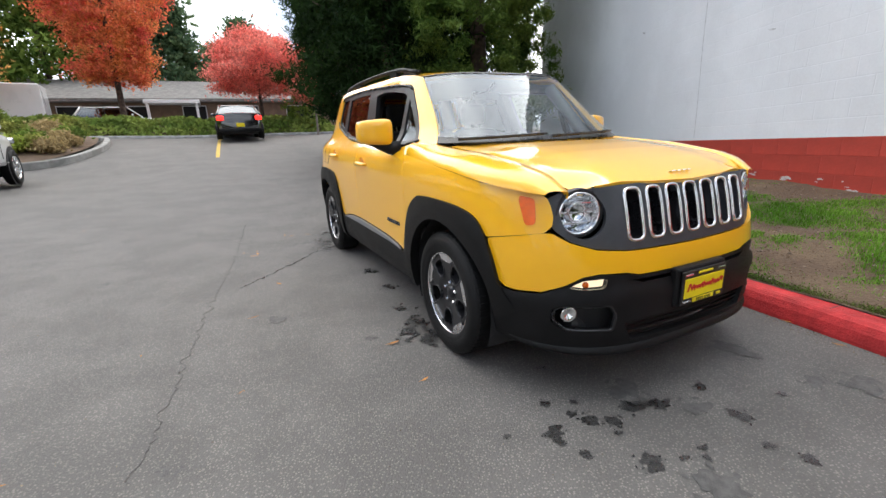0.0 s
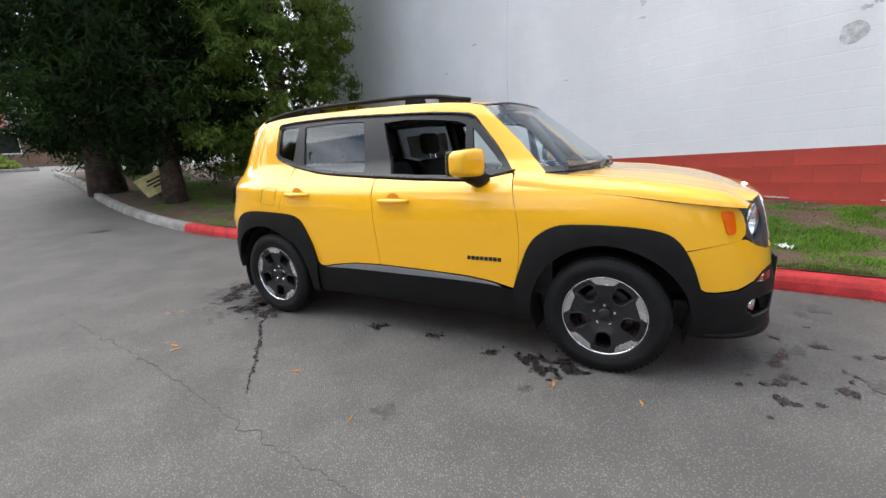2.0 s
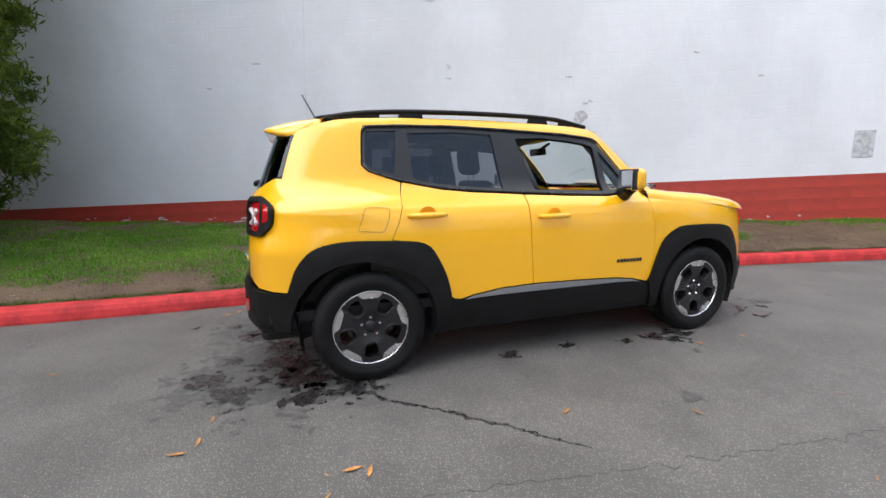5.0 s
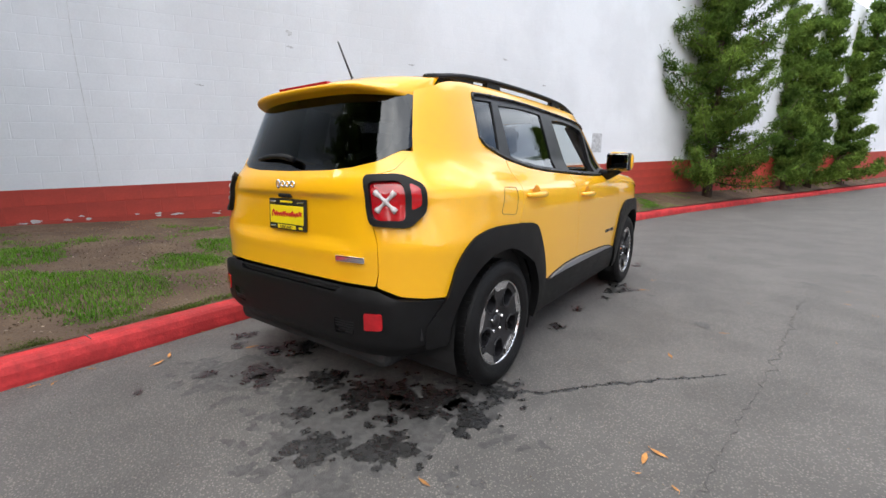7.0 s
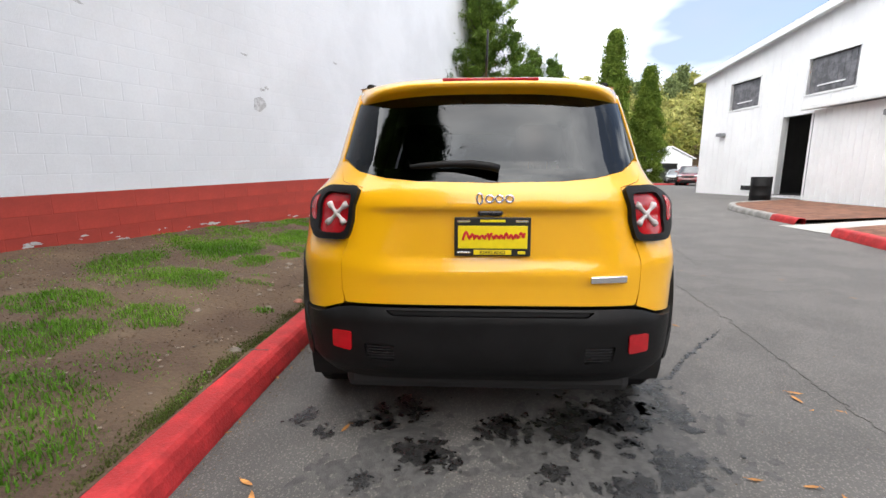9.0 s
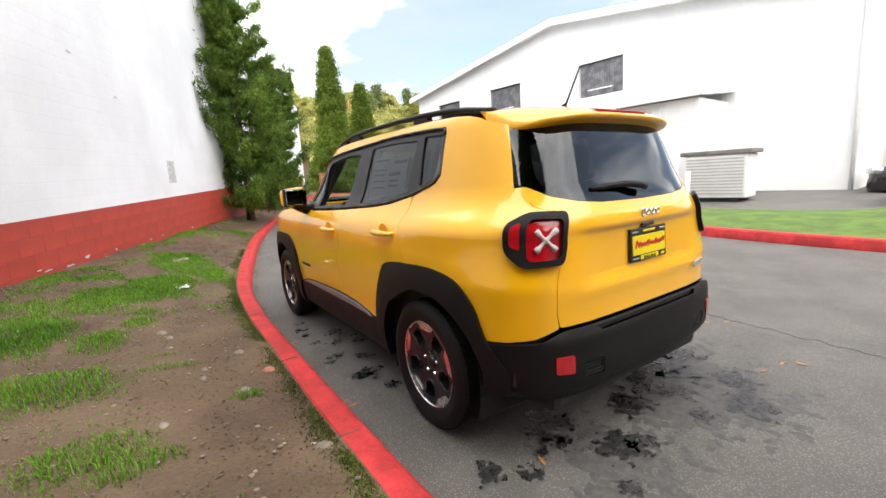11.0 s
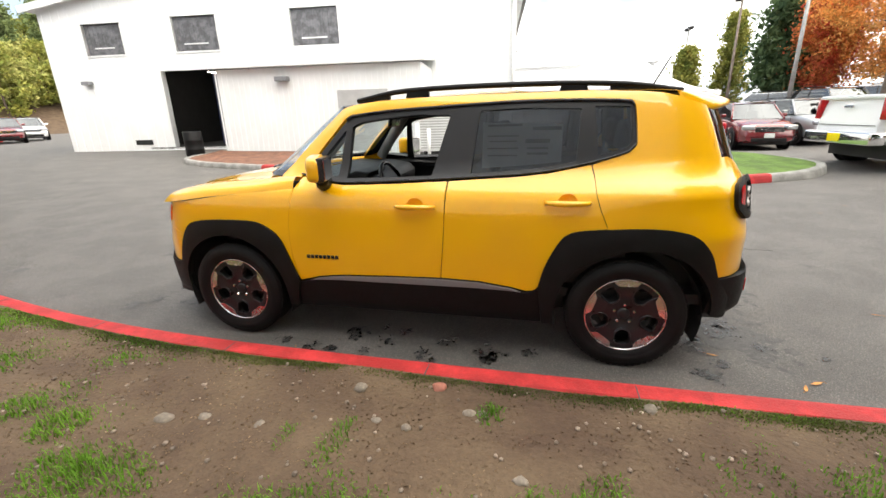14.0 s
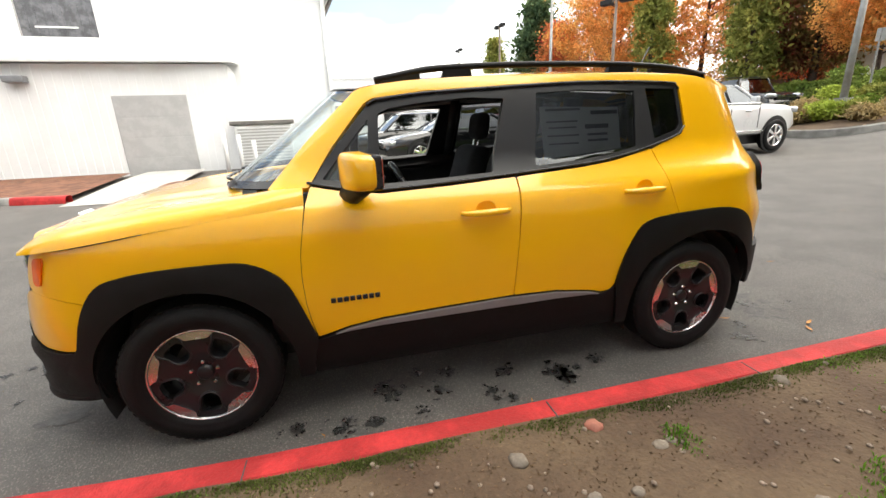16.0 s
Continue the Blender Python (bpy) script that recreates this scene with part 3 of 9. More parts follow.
def hood_z(x, y):
    xe, ze = hood_edge(y)
    zc = prof(y, (1.0, 1.2, 1.4, 1.6, 1.8, 1.9, 1.96, 2.02, 2.06), (1.116, 1.109, 1.094, 1.070, 1.031, 1.004, 0.984, 0.962, 0.935))
    t = abs(x) / xe
    crown = 0.012 * ease(0.82 - t, 0.0, 0.30) * ease(1.93 - y, 0, 0.25)
    droop = 0.030 * ease(y, 1.78, 1.92) * ease(abs(x), 0.38, 0.60)
    return ze + (zc - ze - 0.006) * (1 - min(1.2, t) ** 3.0) + crown * 0.7 - droop - 0.005 * ease(t, 0.92, 1.0) - 0.006 * ease(t, 0.80, 1.0) * ease(y, 1.70, 1.90)


FEND_TOP = [(1.902, 0.934), (1.80, 0.948), (1.65, 0.968), (1.40, 1.003), (1.15, 1.028), (0.95, 1.045), (0.765, 1.062)]
SEAM_A = [(0.762, 1.062), (0.782, 0.97), (0.805, 0.85), (0.812, 0.74), (0.808, 0.62), (0.795, 0.53)]
SEAM_B = [(-0.24, 1.106), (-0.222, 0.82), (-0.195, 0.515)]
SEAM_C = [(-1.06, 1.195), (-1.088, 1.10), (-1.115, 0.99), (-1.135, 0.862)]

for s, side in ((1, "right"), (-1, "left")):
    mp = (lambda u, z: map_rear(u, z)) if s > 0 else (lambda u, z: map_rear(-u, z))
    mf = (lambda u, z: map_front(u, z)) if s > 0 else (lambda u, z: map_front(-u, z))
    # front wing: flank and rounded top
    fender = ffr([(0.78, 0.447)] + [p for p in reversed(ARCH_FT[:-1])] + [(1.665, 0.727), (1.80, 0.752), (1.915, 0.772), (1.940, 0.80), (1.946, 0.84), (1.942, 0.885), (1.936, 0.912), (1.922, 0.928)] + FEND_TOP + SEAM_A[1:])
    bm = drape(fender, mf, step=0.04, gap=0.0006, rim=0.02, soft=0.008)
    rows = []
    for k in range(46):
        y = 0.765 + (1.902 - 0.765) * k / 45
        zs = float(np.interp(y, [p[0] for p in reversed(FEND_TOP)], [p[1] for p in reversed(FEND_TOP)]))
        a = map_front(uf_y(min(y, 1.91)), zs - 0.002)
        a.y = y
        xe, ze = hood_edge(y)
        ze -= 0.030 * ease(y, 1.78, 1.92)
        b = Vector((xe + 0.002, y + 0.028 * ease(y, 1.74, 1.90), ze - 0.001 - 0.008 * ease(y, 1.80, 1.90)))
        c = Vector((a.x - 0.012, y, ze + 0.002 + 0.3 * max(0, a.x - xe - 0.03) * 0.1))
        line = []
        for j in range(9):
            t = j / 8
            q = a * (1 - t) ** 2 + c * (2 * t * (1 - t)) + b * t * t
            line.append((q.x * s, q.y, q.z))
        line.append((b.x * s, b.y, b.z - 0.03))
        rows.append(line)
    top = strip(rows)
    bmesh.ops.recalc_face_normals(top, faces=top.faces[:])
    part("front_wing", merged(bm, top), M_YELLOW, suv, "yellow front wing", smooth=True)
    # doors
    door_f = fl(BELT[:5] + SEAM_B[1:] + list(reversed(SILL[:4]))[0:0] + [(-0.19, 0.518)] + list(reversed(SILL[:3])) + [(0.775, 0.447)] + list(reversed(SEAM_A)))
    fdoor = panel("front_door", M_YELLOW, suv, door_f, mp, step=0.045, gap=0.002, rim=0.025, soft=0.01, label="yellow front door with an open window")
    door_r = fl([(-0.24, 1.108), (-0.62, 1.130), (-0.81, 1.150), (-1.055, 1.197)] + SEAM_C[1:] + list(reversed(ARCH_RF)) + [(-0.765, 0.468), (-0.71, 0.462), (-0.63, 0.482), (-0.43, 0.51), (-0.195, 0.518), (-0.222, 0.82)])
    rdoor = panel("rear_door", M_YELLOW, suv, door_r, mp, step=0.045, gap=0.002, rim=0.025, soft=0.01, label="yellow rear door")
    # rear quarter, D pillar, roof side and windscreen pillar in one stamping
    frame_o = fl([(0.742, 1.120), (0.925, 1.118), (0.836, 1.21), (0.746, 1.305), (0.650, 1.395), (0.558, 1.478), (0.488, 1.540), (0.40, 1.560), (0.25, 1.575), (0.0, 1.588), (-0.4, 1.598), (-1.0, 1.597), (-1.4, 1.583), (-1.55, 1.570), (-1.64, 1.552), (-1.69, 1.532)])
    frame_o += [(ur_x(0.752), 1.50), (ur_x(0.750), 1.40), (ur_x(0.750), 1.30), (ur_x(0.752), 1.22), (ur_x(0.68), 1.14), (ur_x(0.565), 1.115), (ur_x(0.565), 0.90), (ur_x(0.572), 0.83), (ur_x(0.555), 0.70), (ur_x(0.545), 0.635), (ur_x(0.66), 0.600), (ur_x(0.76), 0.588)]
    frame_o += fl(list(reversed(ARCH_RT)) + [SEAM_C[-1]] + list(reversed(SEAM_C[:-1]))) + fw([(-1.267, 1.261), (-1.316, 1.301), (-1.331, 1.50), (-1.315, 1.538), (-1.04, 1.550), (-0.66, 1.555), (-0.27, 1.542), (0.16, 1.522), (0.40, 1.497), (0.44, 1.475), (0.60, 1.29)])
    frame_o = [p for i, p in enumerate(frame_o) if i == 0 or math.dist(p, frame_o[i - 1]) > 0.004]
    panel("side_frame", M_YELLOW, suv, frame_o, mp, step=0.045, gap=0.002, rim=0.03, soft=0.012, label="yellow rear quarter and roof side")
    # black window surround with the openings
    dlo = fw([(0.725, 1.142), (0.60, 1.116), (0.43, 1.097), (0.10, 1.106), (-0.24, 1.122), (-0.62, 1.144), (-0.81, 1.164), (-1.06, 1.212), (-1.262, 1.265), (-1.308, 1.305), (-1.322, 1.50), (-1.305, 1.53), (-1.04, 1.542), (-0.66, 1.547), (-0.27, 1.534), (0.16, 1.514), (0.395, 1.488), (0.43, 1.468), (0.60, 1.277)])
    open_f = fw([(0.405, 1.122), (0.10, 1.128), (-0.135, 1.138), (-0.165, 1.25), (-0.235, 1.48), (-0.05, 1.490), (0.16, 1.474), (0.33, 1.452), (0.385, 1.43)])
    tri_f = fw([(0.66, 1.155), (0.465, 1.128), (0.43, 1.41)])
    open_r = fw([(-0.365, 1.150), (-0.62, 1.166), (-0.80, 1.184), (-0.955, 1.215), (-0.975, 1.50), (-0.66, 1.512), (-0.41, 1.503)])
    open_q = fw([(-1.085, 1.245), (-1.258, 1.288), (-1.289, 1.318), (-1.298, 1.505), (-1.06, 1.512)])
    panel("window_surround", M_PILLAR, suv, dlo, mp, holes=[open_f, tri_f, open_r, open_q], step=0.04, rim=0.03, off=-0.006, soft=0.01, label="satin black window surround")
    # belt moulding and upper drip moulding
    for line in (dlo[:10], dlo[10:18]):
        path = [mp(u, z) + Vector((0.004 * s, 0, 0)) for u, z in smooth_line(line, 0.06)]
        part("window_moulding", tube(path, 0.007, 6), M_GLOSSBLK, suv, smooth=True)
    for nm, o, m in (("front_quarter_light", tri_f, M_CLEAR), ("rear_door_glass", open_r, M_TINT), ("rear_quarter_glass", open_q, M_TINT)):
        g = panel(nm, m, suv, inset(o, -0.008), mp, step=0.06, rim=0, off=-0.014, label="tinted side glass" if m is M_TINT else "clear corner glass")
    # wheel arch claddings
    ring = [(1.285 + 0.408 * math.cos(a), 0.342 + 0.408 * math.sin(a)) for a in np.linspace(radians(3), radians(188), 30)]
    arch_f = ffr([(y + 0.006 * (1 if y > 1.2 else -1), z + 0.004) for y, z in ARCH_F] + [(0.80, 0.35), (0.815, 0.26), (0.885, 0.26)] + list(reversed(ring)) + [(1.72, 0.35), (1.80, 0.42)])

    def flare(cy):
        return lambda co: 0.010 + 0.016 * ease(0.62 - math.hypot(co.y - cy, co.z - 0.34), 0.0, 0.16)
    panel("wheel_arch_cladding", M_CLAD, suv, arch_f, mf, step=0.035, rim=0.05, off=flare(1.285), soft=0.006, label="black plastic wheel arch cladding")
    ring = [(-1.285 - 0.408 * math.cos(a), 0.342 + 0.408 * math.sin(a)) for a in np.linspace(radians(3), radians(188), 30)]
    arch_r = fl([(y + 0.006 * (1 if y > -1.2 else -1), z + 0.004) for y, z in ARCH_R] + [(-1.80, 0.46), (-1.80, 0.36)] + list(reversed(ring))[0:0] + ring + [(-0.885, 0.26), (-0.815, 0.26), (-0.80, 0.36)])
    panel("wheel_arch_cladding", M_CLAD, suv, arch_r, mp, step=0.035, rim=0.05, off=flare(-1.285), soft=0.006, label="black plastic wheel arch cladding")
    # sill with its silver strip
    sill = fl([(0.785, 0.435), (0.63, 0.462), (0.48, 0.468), (-0.43, 0.468), (-0.63, 0.462), (-0.72, 0.452), (-0.785, 0.485), (-0.81, 0.255), (0.81, 0.255)])
    panel("sill_cladding", M_CLAD, suv, sill, mp, step=0.045, rim=0.1, off=0.008, soft=0.01, label="black plastic sill cladding")
    silver = fl([(0.70, 0.456)] + [(y, z - 0.006) for y, z in SILL[:6]] + [(-0.69, 0.458), (-0.63, 0.464), (-0.43, 0.470), (0.48, 0.470), (0.63, 0.464)])
    panel("sill_strip", M_SILVER, suv, silver, mp, step=0.04, rim=0.012, off=0.016, soft=0.003, label="grey sill strip")
    # handles
    for hy, hz, dr in ((-0.05, 0.968, fdoor), (-0.925, 1.003, rdoor)):
        x = half_w(hy, hz)
        pts = [Vector((s * (x + 0.002 + 0.034 * math.sin(math.pi * t) ** 0.35), hy + 0.118 - 0.236 * t, hz - 0.002)) for t in np.linspace(0, 1, 15)]
        h = tube(pts, [0.012 + 0.007 * math.sin(math.pi * t) for t in np.linspace(0, 1, 15)], 8)
        for v in h.verts:
            v.co.z = hz + (v.co.z - hz) * 0.95
        part("door_handle", h, M_YELLOW, dr, "yellow pull handle", smooth=True)
        cup = bmesh.new()
        bmesh.ops.create_uvsphere(cup, u_segments=20, v_segments=10, radius=1.0)
        for v in cup.verts:
            v.co = Vector((s * (x - 0.001 + 0.0035 * max(0, 1 - abs(v.co.x))), hy + v.co.y * 0.052, hz + 0.004 + v.co.z * 0.046))
        part("handle_cup", cup, M_YELLOW, dr, smooth=True)
    # model badge: plain dark bars
    for k in range(8):
        yk = 0.59 + s * (k - 3.5) * -0.0285
        b = box(-0.003, 0.003, -0.0115, 0.0115, -0.012, 0.012, 0.002, 1)
        b.transform(Matrix.Translation((s * (half_w(0.6, 0.622) + 0.002), yk, 0.622)))
        part("badge_bar", b, M_GLOSSBLK, fdoor)
    # side marker lamp
    mk = [(uf_y(1.898), 0.912), (uf_y(1.846), 0.922), (uf_y(1.840), 0.90), (uf_y(1.854), 0.80), (uf_y(1.891), 0.806)]
    panel("side_marker", M_AMBER, suv, mk, mf, step=0.02, rim=0.02, off=0.007, soft=0.02, label="amber side marker lamp")
    # door mirror
    mirror = part("door_mirror", bmesh.new(), M_CLAD, suv, "yellow door mirror on a black foot")
    cap = bmesh.new()
    bmesh.ops.create_cube(cap, size=2.0)
    bmesh.ops.subdivide_edges(cap, edges=cap.edges[:], cuts=6, use_grid_fill=True)
    for v in cap.verts:
        p = v.co
        q = Vector([math.copysign(abs(c) ** 1.0, c) for c in p])
        r = (abs(q.x) ** 5 + abs(q.y) ** 5 + abs(q.z) ** 5) ** (1 / 5)
        q = q / r
        dep = 0.075 * (1 - 0.25 * abs(q.x) * (1 if q.x * s > 0 else 0.2))
        v.co = Vector((s * 0.955 + q.x * 0.105, 0.515 + q.y * (dep if q.y > 0 else 0.028) - 0.03 * s * q.x, 1.197 + q.z * (0.078 - 0.008 * q.x * s)))
    part("mirror_cap", cap, M_YELLOW, mirror, "glossy yellow cap", smooth=True)
    gm = prism([(s * 0.955 - 0.088, 1.197 - 0.060), (s * 0.955 + 0.088, 1.197 - 0.060), (s * 0.955 + 0.088, 1.197 + 0.06), (s * 0.955 - 0.088, 1.197 + 0.06)], 0.452, 0.458, "Y", bevel=0.002)
    bez = prism([(s * 0.955 - 0.098, 1.197 - 0.070), (s * 0.955 + 0.098, 1.197 - 0.070), (s * 0.955 + 0.098, 1.197 + 0.07), (s * 0.955 - 0.098, 1.197 + 0.07)], 0.458, 0.50, "Y", bevel=0.01)
    rot = Matrix.Translation((s * 0.955, 0.5, 0)) @ Matrix.Rotation(radians(-13 * s), 4, "Z") @ Matrix.Translation((-s * 0.955, -0.5, 0))
    gm.transform(rot), bez.transform(rot)
    part("mirror_rim", bez, M_GLOSSBLK, mirror, smooth=False)
    part("mirror_glass", gm, M_MIRROR, mirror, "mirror glass")
    part("mirror_foot", tube([(s * 0.80, 0.56, 1.085), (s * 0.86, 0.545, 1.095), (s * 0.91, 0.52, 1.115), (s * 0.945, 0.51, 1.15)], [0.055, 0.042, 0.036, 0.05], 10), M_CLAD, mirror, smooth=True)
    # roof rail
    rail = part("roof_rail", bmesh.new(), M_CLAD, suv, "black roof rail on three feet")
    path = [(s * 0.566, 0.39, 1.580), (s * 0.570, 0.29, 1.598), (s * 0.574, 0.14, 1.624), (s * 0.577, -0.1, 1.637), (s * 0.579, -0.5, 1.642), (s * 0.577, -0.95, 1.636), (s * 0.571, -1.25, 1.619), (s * 0.563, -1.42, 1.594), (s * 0.557, -1.52, 1.578)]
    rb = tube(smooth_line(path, 0.07), 0.016, 10)
    for v in rb.verts:
        v.co.x += 0.35 * (v.co.x - s * 0.574)
    part("rail_bar", rb, M_CLAD, rail, smooth=True)
    part("rail_foot", prism([(0.375, 1.565), (0.17, 1.575), (0.17, 1.616), (0.27, 1.594), (0.36, 1.575)], s * 0.568 - 0.018, s * 0.568 + 0.018, "X", bevel=0.004), M_CLAD, rail)
    part("rail_foot", prism([(-1.14, 1.575), (-1.50, 1.565), (-1.49, 1.582), (-1.40, 1.594), (-1.25, 1.616), (-1.14, 1.624)], s * 0.562 - 0.018, s * 0.562 + 0.018, "X", bevel=0.004), M_CLAD, rail)
    for y0, y1, zt in ((0.05, -0.08, 1.632), (-0.87, -1.01, 1.632)):
        part("rail_foot", prism([(y0 + 0.015, 1.575), (y1 - 0.015, 1.575), (y1, zt), (y0, zt)], s * 0.575 - 0.018, s * 0.575 + 0.018, "X", bevel=0.004), M_CLAD, rail)

# fuel flap on the passenger side
fuel = fl([(-1.185, 1.05), (-1.345, 1.055), (-1.36, 0.925), (-1.195, 0.91)])
fuel_line = [map_rear(u, z) + Vector((0.0005, 0, 0)) for u, z in dense(soften(fuel, 0.025), 0.02)]
part("fuel_flap_seam", tube(fuel_line + fuel_line[:2], 0.0013, 4, caps=False), M_INTERIOR, suv, "seam of the fuel flap")

# bonnet
hood_half = [(0.0, 2.022), (0.25, 2.008), (0.45, 1.974), (0.56, 1.930), (0.600, 1.898), (0.626, 1.868), (0.648, 1.74), (0.675, 1.45), (0.692, 1.03), (0.45, 1.075), (0.2, 1.098), (0.0, 1.105)]
hood_out = hood_half + [(-x, y) for x, y in reversed(hood_half[1:-1])]
hood = part("bonnet", drape(hood_out, lambda x, y: Vector((x, y, hood_z(x, y))), step=0.04, rim=0.026, soft=0.02, out_hint=(0, 0, 1)), M_YELLOW, suv, "yellow bonnet with a raised middle", smooth=True)
# maker's badge: plain chrome strokes
for k, (dx, w) in enumerate(((-0.062, 0.020), (-0.028, 0.024), (0.008, 0.024), (0.046, 0.024))):
    y = 1.962
    b = box(dx - w / 2, dx + w / 2, -0.004, 0.004, -0.016, 0.018, 0.004, 1)
    b.transform(Matrix.Translation((0, y, hood_z(0, y) + 0.003)) @ Matrix.Rotation(radians(-67), 4, "X"))
    part("badge_stroke", b, M_CHROME, hood, "chrome badge")
# cowl, washer jets and wipers
cowl = sheet(np.linspace(-0.70, 0.70, 25), [1.0, 1.04, 1.08, 1.12, 1.16], lambda x, y: 1.098 - 0.02 * abs(x) - 0.06 * max(0, y - 1.1))
part("cowl", cowl, M_CLAD, suv, "black plastic cowl", smooth=True)
for x in (-0.30, 0.30):
    j = box(x - 0.014, x + 0.014, 1.135, 1.165, hood_z(x, 1.15) - 0.002, hood_z(x, 1.15) + 0.012, 0.004)
    part("washer_jet", j, M_CLAD, hood)
for x0, x1 in ((0.62, 0.08), (0.05, -0.52)):
    pts = []
    for t in np.linspace(0, 1, 12):
        x = x0 + (x1 - x0) * t
        z = 1.132 + 0.014 * t
        p = map_wind(ug_x(x), z)
        pts.append(p + Vector((0, 0.016, 0.012)))
    part("wiper", tube(pts, [0.011, *[0.009] * 10, 0.005], 6), M_GLOSSBLK, suv, "black windscreen wiper", smooth=True)

# windscreen and its black border
ws = both([(0.0, 1.123), (ug_x(0.40), 1.123), (ug_x(0.70), 1.125), (ug_x(0.735), 1.16), (ug_x(0.735), 1.50), (ug_x(0.71), 1.545), (ug_x(0.42), 1.566), (0.0, 1.572)])
panel("windscreen_border", M_GLOSSBLK, suv, ws, map_wind, holes=[both([(0.0, 1.150), (ug_x(0.40), 1.150), (ug_x(0.67), 1.155), (ug_x(0.71), 1.18), (ug_x(0.715), 1.51), (ug_x(0.69), 1.542), (ug_x(0.40), 1.558), (0.0, 1.563)])], step=0.05, rim=0.01, off=-0.002, soft=0.02, out_hint=(0, 1, 0.5), label="black windscreen border")
panel("windscreen", M_WIND, suv, inset(ws, 0.012), map_wind, step=0.06, rim=0, off=-0.004, soft=0.02, out_hint=(0, 1, 0.5), label="raked windscreen glass")

# roof
ROOF_Y = (0.66, 0.50, 0.40, 0.25, 0.0, -0.4, -1.0, -1.4, -1.6, -1.75)
ROOF_E = (1.52, 1.545, 1.561, 1.576, 1.589, 1.599, 1.598, 1.584, 1.566, 1.54)
ROOF_C = (1.55, 1.578, 1.592, 1.612, 1.628, 1.638, 1.636, 1.622, 1.606, 1.585)


def roof_pt(u, y):
    ze = float(np.interp(y, ROOF_Y[::-1], ROOF_E[::-1]))
    zc = prof(y, ROOF_Y[::-1], ROOF_C[::-1])
    if y < -1.0:
        xe = map_rear(ur_y(max(y, -1.72)), ze).x
    else:
        xe = half_w(y, ze) * front_factor(y, ze)
    return Vector((u * xe, y, ze + (zc - ze) * (1 - abs(u) ** 2.6) - 0.001))


rows = []
for k in range(41):
    row = []
    for j in range(31):
        u = -1 + 2 * j / 30
        yf = 0.60 - 0.09 * abs(u) ** 3
        yr = -1.56 + 0.06 * abs(u) ** 3
        row.append(roof_pt(u, yf + (yr - yf) * k / 40))
    rows.append(row)
bm = strip(rows)
bmesh.ops.recalc_face_normals(bm, faces=bm.faces[:])
if bm.faces[0].normal.z < 0:
    bmesh.ops.reverse_faces(bm, faces=bm.faces[:])
part("roof", bm, M_YELLOW, suv, "yellow roof panel", smooth=True)
part("roof_antenna", tube([(0.0, -1.46, 1.605), (0.0, -1.475, 1.63), (0.0, -1.492, 1.645), (0.0, -1.58, 1.812)], [0.022, 0.016, 0.006, 0.0045], 8), M_GLOSSBLK, suv, "short black whip antenna", smooth=True)

# tailgate, its glass and spoiler
def map_gate(u, z):
    p = map_rear(u, z)
    x = abs(p.x)
    fade = ease(0.56 - x, 0.0, 0.26)
    dip = -0.016 * ease(1.026 - z, 0, 0.012) * ease(z - 0.775, 0, 0.07) * fade
    rib = 0.005 * math.exp(-((z - 0.765) / 0.03) ** 2) * ease(0.60 - x, 0, 0.2) + 0.004 * math.exp(-((z - 1.045) / 0.025) ** 2) * fade
    p.y -= dip + rib
    return p


glass_low = [(0.0, 1.137), (ur_x(0.33), 1.142), (ur_x(0.48), 1.155), (ur_x(0.62), 1.182), (ur_x(0.715), 1.228)]
gate = both([(0.0, 0.640), (ur_x(0.45), 0.640), (ur_x(0.540), 0.640), (ur_x(0.5535), 0.70), (ur_x(0.5705), 0.83), (ur_x(0.5635), 0.90), (ur_x(0.5635), 1.1155), (ur_x(0.679), 1.1405), (ur_x(0.7555), 1.221)] + [(u, z - 0.004) for u, z in reversed(glass_low)])
gate_ob = panel("tailgate", M_YELLOW, suv, gate, map_gate, step=0.022, gap=-0.0005, rim=0.02, soft=0.012, fine=0.0025, label="yellow tailgate", out_hint=(0, -1, 0))
rw = both(glass_low + [(ur_x(0.752), 1.24), (ur_x(0.758), 1.30), (ur_x(0.762), 1.40), (ur_x(0.762), 1.475), (ur_x(0.66), 1.50), (0.0, 1.512)])
panel("rear_window", M_TINTR, suv, rw, map_rear, step=0.06, rim=0, off=-0.004, soft=0.03, label="dark tinted rear window", out_hint=(0, -1, 0))
panel("rear_window_border", M_GLOSSBLK, suv, rw, map_rear, holes=[both([(0.0, 1.165), (ur_x(0.30), 1.17), (ur_x(0.52), 1.19), (ur_x(0.66), 1.235), (ur_x(0.68), 1.30), (ur_x(0.68), 1.42), (ur_x(0.63), 1.45), (0.0, 1.46)])], step=0.05, rim=0.012, off=-0.008, soft=0.02, out_hint=(0, -1, 0), label="black border of the rear window")
rows = []
for j in range(41):
    u = -1 + 2 * j / 40
    drop = 0.022 * abs(u) ** 5
    sec = [(-1.48, 1.612), (-1.55, 1.608), (-1.62, 1.599), (-1.70, 1.583), (-1.77, 1.563), (-1.815, 1.548), (-1.832, 1.539), (-1.836, 1.530), (-1.830, 1.520), (-1.812, 1.513), (-1.79, 1.508), (-1.765, 1.500), (-1.735, 1.489)]
    k = 1.0 - 0.60 * abs(u) ** 7
    side = 0.602 - 0.004 * abs(u) ** 3
    rows.append([((side - 0.016 * min(1, i / 6) - 0.02 * max(0, i - 8) / 4) * u, -1.48 + (y + 1.48) * k, z - drop * min(1, i / 5) - 0.034 * abs(u) ** 2.6) for i, (y, z) in enumerate(sec)])
bm = strip(rows)
bm.verts.ensure_lookup_table()
n = len(rows[0])
